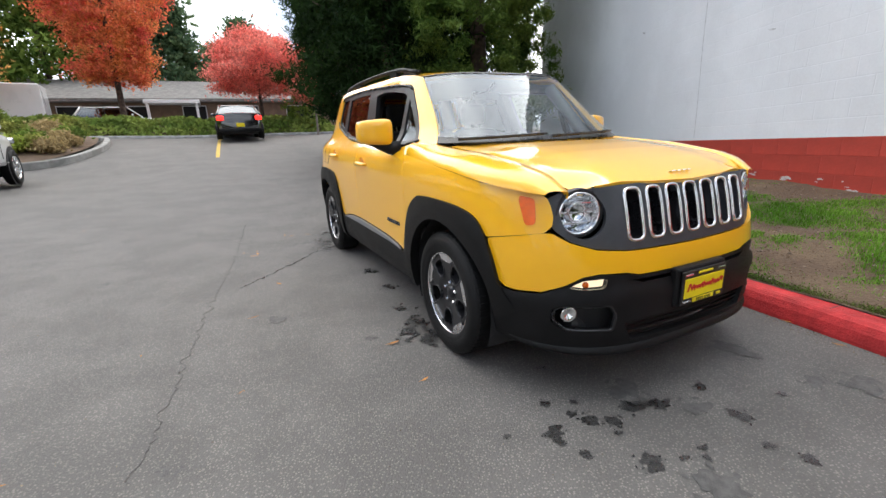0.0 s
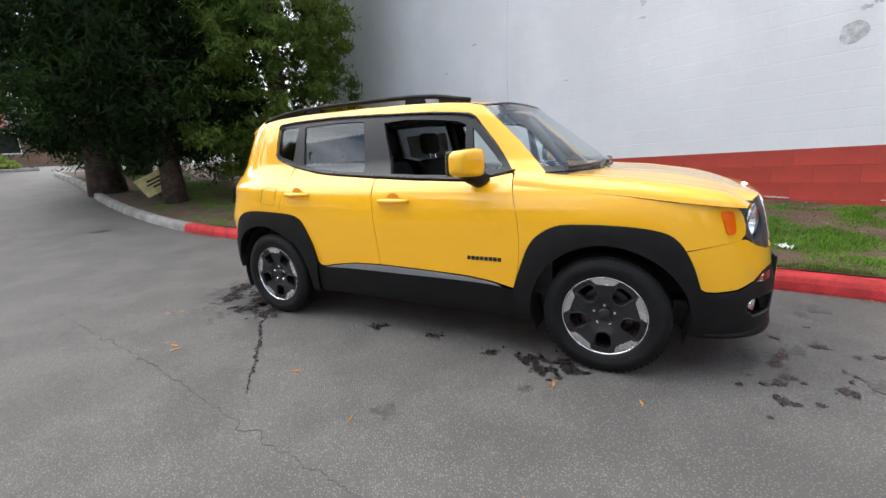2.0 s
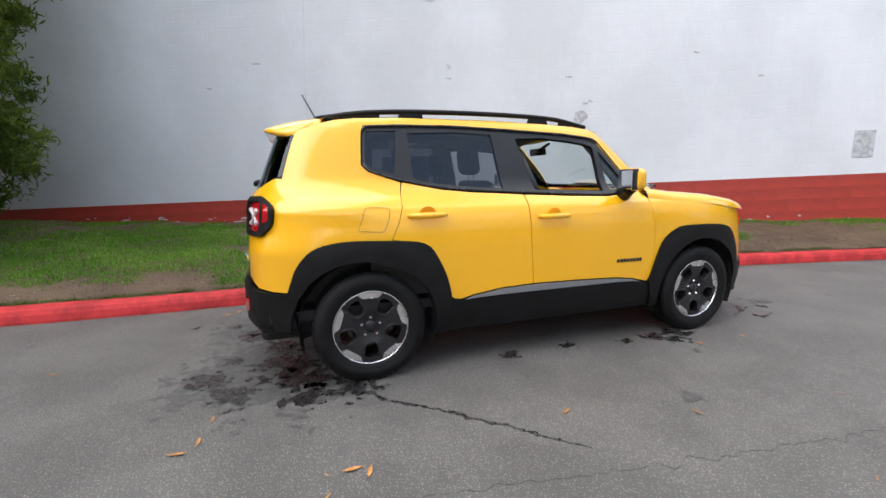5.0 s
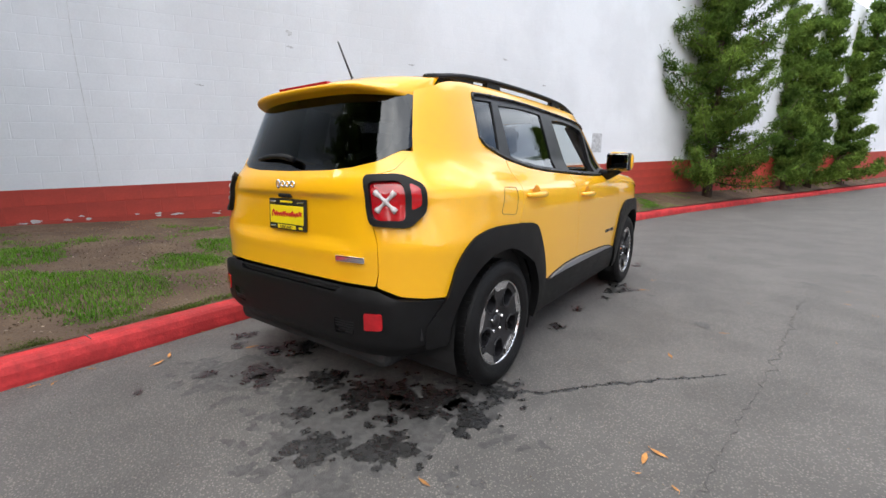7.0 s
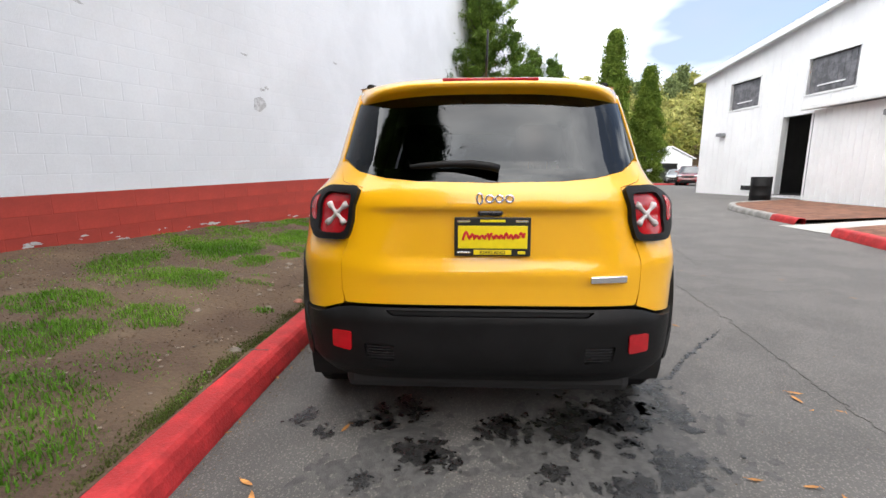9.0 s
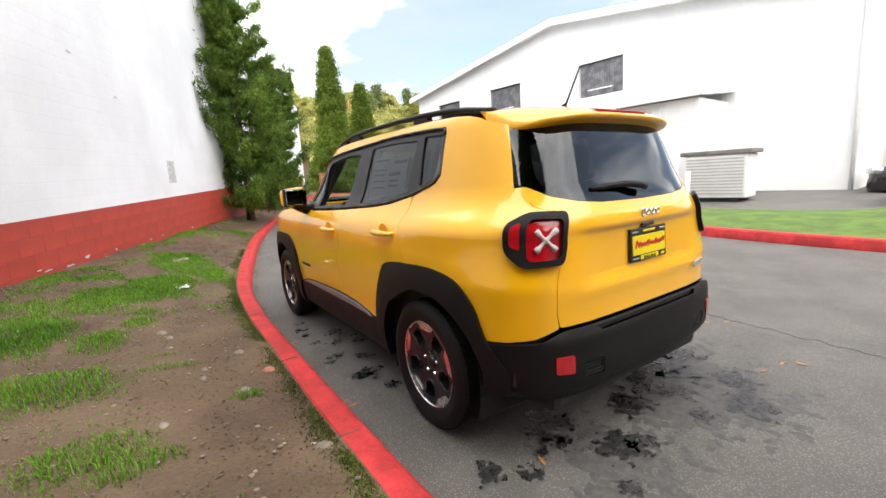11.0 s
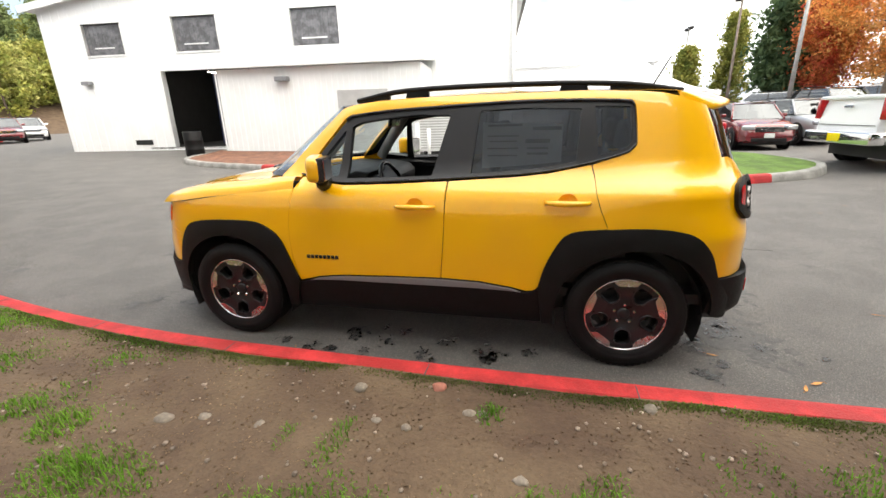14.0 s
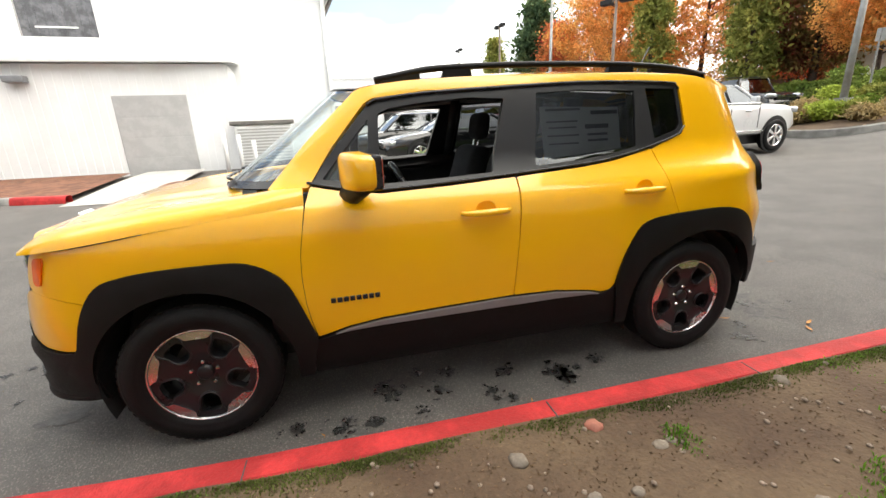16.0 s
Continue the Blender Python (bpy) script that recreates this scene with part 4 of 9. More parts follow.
bm.faces.new([bm.verts[i] for i in range(n)])
bm.faces.new([bm.verts[len(bm.verts) - 1 - i] for i in range(n)])
bmesh.ops.recalc_face_normals(bm, faces=bm.faces[:])
spoiler = part("roof_spoiler", bm, M_YELLOW, suv, "yellow roof spoiler", smooth=True)
part("high_brake_lamp", box(-0.195, 0.195, -1.826, -1.795, 1.540, 1.555, 0.004), M_REDLENS, spoiler, "red high brake lamp strip")
arm = [(0.035, -1.925, 1.188), (0.0, -1.925, 1.198), (-0.08, -1.912, 1.207), (-0.20, -1.902, 1.206), (-0.325, -1.886, 1.196)]
part("rear_wiper", tube(smooth_line(arm, 0.05), [0.016] * 3 + [0.013] * 3 + [0.009] * (len(smooth_line(arm, 0.05)) - 6), 8), M_CLAD, suv, "black rear wiper", smooth=True)
for k, (dx, w) in enumerate(((-0.055, 0.022), (-0.016, 0.030), (0.022, 0.030), (0.062, 0.030))):
    ringb = tube([(dx + 0.5 * w * math.cos(a), 0, 0.010 * (1.0 if k else 1.5) * math.sin(a) * 1.35) for a in np.linspace(0, 2 * math.pi, 14)], 0.0048, 6, caps=False)
    p = map_gate(ur_x(0.0), 1.072)
    ringb.transform(Matrix.Translation((0.012, p.y - 0.005, 1.072)))
    part("badge_stroke", ringb, M_CHROME, gate_ob, "chrome badge", smooth=True)
bl = box(-0.078, 0.078, -0.005, 0.005, -0.014, 0.014, 0.004)
bl.transform(Matrix.Translation((0.475, map_gate(ur_x(0.44), 0.752).y - 0.012, 0.752)) @ Matrix.Rotation(radians(11), 4, "Z"))
part("trim_badge", bl, M_CHROME, gate_ob, "chrome trim badge")
grip = box(-0.05, 0.05, -1.970, -1.92, 1.005, 1.026, 0.008)
part("gate_release", grip, M_GLOSSBLK, gate_ob)


def number_plate(parent, m):
    """A dealer's yellow card in a black frame, its words as plain bars."""
    pl = part("number_plate", box(-0.152, 0.152, -0.006, 0.006, -0.078, 0.078, 0.004), M_INKBLK, parent, "yellow dealer plate in a black frame")
    face = part("plate_face", box(-0.138, 0.138, -0.0035, 0.0035, -0.045, 0.046, 0.002), M_PLATEY, pl)
    face.location = (0, -0.006, -0.002)
    for x, z, w, h, mm in ((0.0, 0.063, 0.10, 0.010, M_PLATEY), (-0.115, 0.062, 0.05, 0.008, M_CHROME), (0.115, 0.062, 0.05, 0.008, M_CHROME),
                           (0.0, -0.062, 0.15, 0.020, M_PLATEY), (-0.115, -0.063, 0.05, 0.006, M_CHROME), (0.115, -0.063, 0.03, 0.012, M_PLATEY)):
        b = part("frame_bar", box(-w / 2, w / 2, -0.003, 0.003, -h / 2, h / 2, 0.001, 1), mm, pl)
        b.location = (x, -0.006, z)
    random.seed(5)
    x = -0.118
    for k in range(11):
        w = 0.020 if k else 0.030
        pts = [(x + w * t, 0.0, -0.012 + (0.034 if k == 0 else 0.018 + 0.008 * (k % 3 == 1)) * abs(math.sin(math.pi * (t + 0.1 * k) * 1.2)) + 0.0006 * k) for t in np.linspace(0, 1, 8)]
        st = tube(pts, 0.0052, 6)
        for v in st.verts:
            v.co.y *= 0.35
        b = part("script_stroke", st, M_INKRED, face)
        b.location = (0, -0.0045, 0.0)
        x += w + 0.0015
    cu = bpy.data.curves.new("town", "FONT")
    cu.body, cu.size, cu.align_x, cu.extrude = "KIRKLAND", 0.021, "CENTER", 0.0006
    src = bpy.data.objects.new("town", cu)
    scene.collection.objects.link(src)
    bpy.context.view_layer.update()
    me = bpy.data.meshes.new_from_object(src.evaluated_get(bpy.context.evaluated_depsgraph_get()))
    bpy.data.objects.remove(src)
    me.materials.clear()
    me.materials.append(M_INKBLK)
    me.transform(Matrix.Translation((0, -0.0098, -0.0695)) @ Matrix.Rotation(radians(90), 4, "X"))
    word = new("town_name", me)
    word.parent = pl
    pl.matrix_local = m
    return pl


number_plate(gate_ob, pose(0.01, -1.960, 0.921, -3, 0, 0))

# tail lamps
for s in (1, -1):
    mg = (lambda u, z: map_rear(u, z)) if s > 0 else (lambda u, z: map_rear(-u, z))
    lamp = part("tail_lamp", bmesh.new(), M_CLAD, suv, "red tail lamp with a pale cross in a black frame")
    u0, u1 = ur_x(0.556), ur_y(-1.735)
    u1 = u0 + 0.735 * (u1 - u0)
    us = u0 + 0.71 * (u1 - u0)
    o = [(u0 + 0.004, 0.902), (us, 0.896), (u1, 0.958), (u1, 1.072), (us, 1.112), (u0 + 0.004, 1.110)]
    holes = [[(u0 + 0.022, 0.928), (us - 0.012, 0.925), (us - 0.012, 1.088), (u0 + 0.022, 1.086)]]
    part("lamp_frame", drape(o, mg, holes=holes, step=0.03, rim=0.05, off=0.024, soft=0.03), M_CLAD, lamp, smooth=True)
    part("lamp_lens", drape(inset(holes[0], -0.004), mg, step=0.02, rim=0.01, off=lambda co: 0.014 - 0.010 * ease(0.74 - abs(co.x), 0.0, 0.16), soft=0.02), M_REDLENS, lamp, "red lens", smooth=True)
    sm = [(us + 0.012, 0.97), (u1 - 0.022, 0.988), (u1 - 0.022, 1.058), (us + 0.012, 1.075)]
    part("side_lens", drape(sm, mg, step=0.03, rim=0.006, off=0.026, soft=0.012), M_REDLENS, lamp, "red side lens", smooth=True)
    cu, cz = (u0 + us) / 2 - 0.003, 1.008
    for ang in (42, 138):
        ca, sa = math.cos(radians(ang)), math.sin(radians(ang))
        pts = []
        for t in np.linspace(-1, 1, 9):
            u, z = cu + 0.055 * t * ca, cz + 0.062 * t * sa
            p = mg(u, z)
            q = mg(u + 0.01, z)
            tang = (q - p).normalized()
            nrm = Vector((tang.y, -tang.x, 0)) * s
            if nrm.dot(Vector((0, -1, 0))) < 0:
                nrm = -nrm
            pts.append(p + nrm * (0.016 - 0.010 * ease(0.74 - abs(p.x), 0.0, 0.16)))
        st = tube(pts, [0.014, 0.013, 0.008, 0.008, 0.014, 0.008, 0.008, 0.013, 0.014], 8)
        part("lamp_cross", st, M_LAMPX, lamp, "pale cross", smooth=True)

# rear bumper
top_b = [(0.0, 0.628), (ur_x(0.50), 0.628), (ur_x(0.56), 0.622), (ur_x(0.66), 0.592), (ur_x(0.78), 0.580), (ur_y(-1.70), 0.578)]
low_b = [(ur_y(-1.665), 0.42), (ur_y(-1.655), 0.33), (ur_x(0.76), 0.300), (ur_x(0.70), 0.305), (ur_x(0.58), 0.302), (ur_x(0.40), 0.300), (0.0, 0.300)]
slot_c = both([(0.0, 0.598), (ur_x(0.32), 0.598), (ur_x(0.355), 0.619), (0.0, 0.619)])
mesh_h = [(ur_x(0.315), 0.475), (ur_x(0.445), 0.478), (ur_x(0.435), 0.415), (ur_x(0.315), 0.405)]
refl = [(ur_x(0.498), 0.524), (ur_x(0.588), 0.528), (ur_x(0.592), 0.456), (ur_x(0.502), 0.446)]
bump = panel("rear_bumper", M_CLAD, suv, both(top_b + low_b), map_rear, holes=[slot_c, mesh_h, neg(mesh_h)], step=0.035, rim=0.05,
             off=lambda co: 0.009 + 0.024 * ease(-co.y, 1.78, 1.93) * ease(0.64 - co.z, 0, 0.05) - 0.045 * ease(0.39 - co.z, 0, 0.09), soft=0.01, out_hint=(0, -1, 0), label="black plastic rear bumper")
for s in (1, -1):
    mg = (lambda u, z: map_rear(u, z)) if s > 0 else (lambda u, z: map_rear(-u, z))
    part("rear_reflector", drape(refl, mg, step=0.03, rim=0.03, off=lambda co: 0.015 + 0.024 * ease(-co.y, 1.78, 1.93), soft=0.012), M_REDLENS, bump, "red reflector", smooth=True)
    part("bumper_mesh", drape(mesh_h, mg, step=0.04, rim=0, off=0.012, soft=0), M_INTERIOR, bump)
    for k in range(5):
        zz = 0.417 + k * 0.0125
        part("mesh_wire", tube([mg(ur_x(0.32) + (ur_x(0.44) - ur_x(0.32)) * t, zz) + Vector((0, -0.030, 0)) for t in (0, 0.5, 1)], 0.0028, 4), M_GLOSSBLK, bump)
part("bumper_shelf", drape(slot_c, map_rear, step=0.06, rim=0, off=0.01, soft=0), M_INTERIOR, bump)

# nose: grille panel with seven slots, lamps, bumper
gr_half = [(0.0, 0.960), (uf_x(0.40), 0.958), (uf_x(0.56), 0.949), (uf_x(0.652), 0.934), (uf_x(0.700), 0.905), (uf_x(0.70), 0.835), (uf_x(0.68), 0.785), (uf_x(0.63), 0.738), (uf_x(0.54), 0.706), (uf_x(0.40), 0.692), (0.0, 0.684)]
slots = []
for k in range(7):
    xc = (k - 3) * 0.1165
    u0, u1 = uf_x(xc - 0.040), uf_x(xc + 0.040)
    slots.append(soften([(u0, 0.728), (u1, 0.728), (u1, 0.938), (u0, 0.938)], 0.030))
HEAD_X, HEAD_Z, HEAD_R = 0.572, 0.846, 0.098
def head_ring(s, r, n=28):
    return [(uf_x(s * HEAD_X) + r * math.cos(a), HEAD_Z + r * math.sin(a)) for a in np.linspace(0, 2 * math.pi, n + 1)[:-1]]


grille = panel("grille", M_GRILLE, suv, both(gr_half), map_front, holes=slots + [head_ring(1, 0.099), head_ring(-1, 0.099)], step=0.03, rim=0.03,
               off=lambda co: -0.007 - 0.010 * ease(abs(co.x), 0.44, 0.52) * ease(0.65 - abs(co.x), 0.0, 0.04) * ease(0.975 - co.z, 0.0, 0.04), soft=0.012, out_hint=(0, 1, 0), label="dark grey grille with seven slots")
for sl in slots:
    ringp = [map_front(u, z) + Vector((0, 0.0, 0)) for u, z in dense(sl, 0.02)]
    ringp = [p + Vector((0.10 * p.x * 0.1, -0.004, 0)) for p in ringp]
    part("slot_surround", tube(ringp + ringp[:2], 0.0085, 6, caps=False), M_CHROME, grille, "chrome slot surround", smooth=True)
    back = [map_front(u, z) + Vector((0, -0.075, 0)) for u, z in inset(sl, -0.012)]
    bm = bmesh.new()
    bm.faces.new([bm.verts.new(p) for p in back])
    part("slot_backing", bm, M_INTERIOR, grille)
    wall_r = [[map_front(u, z) + Vector((0, d, 0)) for u, z in sl + sl[:1]] for d in (-0.012, -0.075)]
    part("slot_wall", strip(wall_r), M_GLOSSBLK, grille)
for s in (1, -1):
    c = map_front(uf_x(s * HEAD_X), HEAD_Z)
    d = map_front(uf_x(s * HEAD_X) + 0.02, HEAD_Z) - map_front(uf_x(s * HEAD_X) - 0.02, HEAD_Z)
    turn = Matrix.Rotation(math.atan2(d.y, d.x) * 0.75, 4, "Z")
    place = Matrix.Translation(c + Vector((-0.004 * s, -0.036, 0))) @ turn
    head = part("headlamp", bmesh.new(), M_CHROME, suv, "round clear headlamp")
    for nm, pr, mm, lab in (("lamp_tunnel", [(0.104, -0.06), (0.103, 0.002), (0.098, 0.004), (0.090, -0.006)], M_GLOSSBLK, "black lamp surround"),
                            ("lamp_ring", [(0.091, -0.05), (0.091, 0.002), (0.087, 0.009), (0.081, 0.006), (0.078, -0.01)], M_CHROME, "chrome ring"),
                            ("lamp_bowl", [(0.080, -0.005), (0.074, -0.028), (0.055, -0.055), (0.028, -0.068), (0.001, -0.07)], M_CHROME, "bright bowl"),
                            ("lamp_shade", [(0.042, -0.045), (0.044, -0.018), (0.036, -0.012), (0.034, -0.03)], M_ALLOY, ""),
                            ("lamp_bulb", [(0.012, -0.065), (0.012, -0.03), (0.006, -0.022), (0.001, -0.02)], M_GLOSSBLK, ""),
                            ("lamp_cover", [(0.086, 0.005), (0.072, 0.016), (0.046, 0.024), (0.02, 0.030), (0.001, 0.031)], M_LENSG, "clear cover")):
        b = lathe(pr, 36, "Y")
        b.transform(place)
        part(nm, b, mm, head, lab, smooth=True)
    for zz in (-0.045, 0.0, 0.04):
        b = box(-0.075, 0.075, -0.03, -0.02, zz - 0.004, zz + 0.004, 0.002)
        b.transform(place)
        part("lamp_vane", b, M_CHROME, head)
# painted upper bumper
ub = both([(0.0, 0.680), (uf_x(0.40), 0.688), (uf_x(0.54), 0.702), (uf_x(0.635), 0.735), (uf_x(0.685), 0.772), (uf_y(1.905), 0.7705), (uf_y(1.80), 0.7505), (uf_y(1.668), 0.7245), (uf_y(1.672), 0.70), (uf_y(1.714), 0.54), (uf_y(1.745), 0.516),
           (uf_x(0.79), 0.512), (uf_x(0.73), 0.520), (uf_x(0.66), 0.555), (uf_x(0.60), 0.592), (uf_x(0.54), 0.603), (uf_x(0.42), 0.600), (uf_x(0.36), 0.585), (0.0, 0.580)])
panel("front_bumper", M_YELLOW, suv, ub, map_front, step=0.03, gap=0.0004, rim=0.03, off=0.0, soft=0.010, out_hint=(0, 1, 0), label="yellow upper front bumper")
lb_half = [(0.0, 0.576), (uf_x(0.36), 0.581), (uf_x(0.42), 0.596), (uf_x(0.54), 0.599), (uf_x(0.60), 0.588), (uf_x(0.66), 0.551), (uf_x(0.73), 0.516), (uf_x(0.79), 0.508), (uf_y(1.745), 0.512), (uf_y(1.71), 0.53), (uf_y(1.68), 0.42), (uf_y(1.66), 0.29), (uf_x(0.80), 0.262), (uf_x(0.60), 0.235), (0.0, 0.235)]
slot_f = both([(0.0, 0.545), (uf_x(0.34), 0.550), (uf_x(0.40), 0.570), (0.0, 0.562)])
low_g = both([(0.0, 0.298), (uf_x(0.40), 0.300), (uf_x(0.44), 0.385), (0.0, 0.395)])
fog = [(uf_x(0.49), 0.352), (uf_x(0.665), 0.358), (uf_x(0.705), 0.40), (uf_x(0.70), 0.455), (uf_x(0.66), 0.472), (uf_x(0.50), 0.470), (uf_x(0.475), 0.42)]
turn_l = [(uf_x(0.505), 0.585), (uf_x(0.60), 0.578), (uf_x(0.652), 0.546), (uf_x(0.60), 0.538), (uf_x(0.515), 0.542)]
lower = panel("lower_bumper", M_CLAD, suv, both(lb_half), map_front, holes=[slot_f, low_g, fog, neg(fog), turn_l, neg(turn_l)], step=0.035, rim=0.04,
              off=lambda co: 0.004 + 0.014 * ease(0.55 - co.z, 0, 0.06), soft=0.012, out_hint=(0, 1, 0), label="black plastic lower front bumper")
part("bumper_backing", drape(both([(0.0, 0.59), (uf_x(0.6), 0.59), (uf_x(0.74), 0.52), (uf_x(0.74), 0.30), (0.0, 0.28)]), map_front, step=0.08, rim=0, off=-0.05, soft=0, out_hint=(0, 1, 0)), M_INTERIOR, lower)
for k in range(4):
    zz = 0.312 + k * 0.022
    part("grille_bar", tube([map_front(uf_x(0.40) * t, zz) for t in np.linspace(-1, 1, 9)], 0.0035, 5), M_CLAD, lower)
rows = []
for t in np.linspace(-1, 1, 61):
    u = t * uf_y(1.74)
    p = map_front(u, 0.26)
    n = Vector((p.x * 0.8, p.y - 1.0, 0)).normalized()
    r = [(0.0, 0.288), (0.022, 0.272), (0.036, 0.252), (0.034, 0.238), (0.0, 0.222), (-0.12, 0.215)]
    up = 0.03 * abs(t) ** 4
    rows.append([(p.x + n.x * o, p.y + n.y * o, z + up) for o, z in r])
bm = strip(rows)
bmesh.ops.recalc_face_normals(bm, faces=bm.faces[:])
part("chin_lip", bm, M_CLAD, lower, "black chin lip", smooth=True)
for s in (1, -1):
    mg = (lambda u, z: map_front(u, z)) if s > 0 else (lambda u, z: map_front(-u, z))
    tl = part("turn_lamp", drape(turn_l, mg, step=0.02, rim=0.02, off=0.006, soft=0.015), M_LENSG, lower, "clear front turn lamp", smooth=True)
    part("turn_reflector", drape(inset(turn_l, 0.004), mg, step=0.03, rim=0, off=-0.02, soft=0.01), M_WARMLAMP, tl, smooth=True)
    c = mg(uf_x(0.60), 0.548)
    bulb = bmesh.new()
    bmesh.ops.create_uvsphere(bulb, u_segments=12, v_segments=8, radius=0.014)
    bulb.transform(Matrix.Translation(c + Vector((-0.02 * s, -0.008, 0.006))))
    part("turn_bulb", bulb, M_AMBER, tl, "amber bulb", smooth=True)
    rim_p = [mg(u, z) + Vector((0, 0.012, 0)) for u, z in dense(soften(fog, 0.02), 0.03)]
    part("fog_bezel", tube(rim_p + rim_p[:2], 0.008, 6, caps=False), M_GLOSSBLK, lower, smooth=True)
    c = mg(uf_x(0.645), 0.425)
    f = lathe([(0.034, -0.03), (0.036, 0.0), (0.031, 0.004), (0.02, -0.004), (0.001, -0.012)], 20, "Y")
    f.transform(Matrix.Translation(c + Vector((0, -0.006, 0))) @ Matrix.Rotation(radians(-20 * s), 4, "Z"))
    part("fog_lamp", f, M_CHROME, lower, "small fog lamp", smooth=True)
part("plate_holder", box(-0.17, 0.17, 2.09, 2.135, 0.405, 0.585, 0.012), M_CLAD, lower)
number_plate(lower, pose(0.0, 2.143, 0.492, 0, 0, 180))


# ---- wheels ----
def wheel(s, y):
    """A tyre on a five-spoke dark alloy with machined ends; s: the side of the car."""
    top = part("wheel", bmesh.new(), M_RUBBER, suv, "black tyre on a dark alloy with machined silver spoke ends")
    top.matrix_local = Matrix.Translation((s * 0.77, y, 0.338)) @ (Matrix.Identity(4) if s > 0 else Matrix.Rotation(math.pi, 4, "Z"))
    tyre = [(0.200, -0.095), (0.225, -0.106), (0.270, -0.112), (0.310, -0.106), (0.332, -0.090), (0.338, -0.070), (0.339, -0.04), (0.339, 0.04), (0.338, 0.070), (0.332, 0.090), (0.318, 0.102),
            (0.310, 0.1045), (0.308, 0.107), (0.288, 0.1115), (0.268, 0.113), (0.264, 0.1105), (0.250, 0.109), (0.236, 0.104), (0.2265, 0.096), (0.219, 0.09)]
    t = lathe(tyre, 72, "X")
    part("tyre", t, M_RUBBER, top, "black tyre", smooth=True)
    for k in range(60):
        a = 2 * math.pi * k / 60
        for sg in (1, -1):
            b = box(sg * 0.062 - 0.022, sg * 0.062 + 0.022, -0.0105, 0.0105, 0.334, 0.3402, 0.0)
            b.transform(Matrix.Rotation(a + sg * 0.02, 4, "X"))
            for f in b.verts:
                f.co.x += 0.0
            blocks = b if (k == 0 and sg == 1) else merged(blocks, b)
    part("tread", blocks, M_RUBBER, top)["kind"] = "stuff"
    part("rim", lathe([(0.218, 0.094), (0.2275, 0.090), (0.2275, 0.084), (0.218, 0.078), (0.21, 0.06), (0.19, 0.0), (0.19, -0.09), (0.206, -0.095)], 64, "X"), M_ALLOYD, top, smooth=True)
    part("rim_lip", lathe([(0.2285, 0.088), (0.2285, 0.0955), (0.2235, 0.0965), (0.2205, 0.0955), (0.218, 0.086)], 72, "X"), M_ALLOY, top, "machined rim edge", smooth=True)
    part("brake_disc", lathe([(0.14, -0.02), (0.14, 0.0), (0.05, 0.0), (0.05, 0.02), (0.001, 0.02)], 40, "X"), M_IRON, top, smooth=False)
    cal = box(-0.04, 0.02, 0.085, 0.15, -0.06, 0.06, 0.012)
    part("brake_caliper", cal, M_IRON, top)
    # a dark dished disc with five round pockets, machined plates at the rim between them
    def dish(u, v):
        r = math.hypot(u, v)
        return Vector((float(np.interp(r, (0.0, 0.04, 0.07, 0.11, 0.16, 0.20, 0.216), (0.058, 0.059, 0.066, 0.079, 0.084, 0.086, 0.086))), u, v))
    pockets = []
    for k in range(5):
        a = 2 * math.pi * k / 5 + math.pi / 5
        o = [(0.040 * math.cos(q), 0.140 + 0.042 * math.sin(q)) for q in np.linspace(math.pi, 2 * math.pi, 11)] + [(0.046, 0.170), (0.036, 0.186), (0.0, 0.191), (-0.036, 0.186), (-0.046, 0.170)]
        pockets.append([(x * math.cos(a) - z * math.sin(a), x * math.sin(a) + z * math.cos(a)) for x, z in o])
    disc = [(0.2155 * math.cos(q), 0.2155 * math.sin(q)) for q in np.linspace(0, 2 * math.pi, 73)[:-1]]
    part("spoke_disc", drape(disc, dish, holes=pockets, step=0.022, rim=0.045, soft=0, out_hint=(1, 0, 0)), M_ALLOYD, top, "dark five-spoke disc", smooth=True)
    for k in range(5):
        a = 2 * math.pi * k / 5
        face = [(-0.084, 0.204), (-0.070, 0.201), (-0.058, 0.192), (-0.050, 0.183), (-0.040, 0.180), (0.040, 0.180), (0.050, 0.183), (0.058, 0.192), (0.070, 0.201), (0.084, 0.204)]
        face += [(0.221 * math.sin(q), 0.221 * math.cos(q)) for q in np.linspace(0.39, -0.39, 14)]
        pl = prism(face, 0.080, 0.0915, "X")
        pl.transform(Matrix.Rotation(a, 4, "X"))
        part("spoke_end", pl, M_ALLOY, top, "machined silver spoke end")
        ringp = [(0.080, 0.046 * math.cos(q), 0.142 + 0.049 * math.sin(q)) for q in np.linspace(math.pi * 0.92, math.pi * 2.08, 14)]
        ringp = [(0.086, -0.064, 0.196)] + ringp + [(0.086, 0.064, 0.196)]
        lip = tube(ringp, 0.0055, 6)
        lip.transform(Matrix.Rotation(a + math.pi / 5, 4, "X"))
        part("pocket_lip", lip, M_ALLOYD, top, smooth=True)
        nut = lathe([(0.0105, 0.05), (0.0105, 0.066), (0.007, 0.071), (0.001, 0.072)], 6, "X")
        nut.transform(Matrix.Rotation(a, 4, "X") @ Matrix.Translation((0.004, 0, 0.058)))
        part("wheel_nut", nut, M_CHROME, top)
    part("hub_cap", lathe([(0.062, 0.040), (0.060, 0.056), (0.036, 0.058), (0.034, 0.070), (0.028, 0.074), (0.001, 0.075)], 30, "X"), M_ALLOYD, top, smooth=True)
    return top


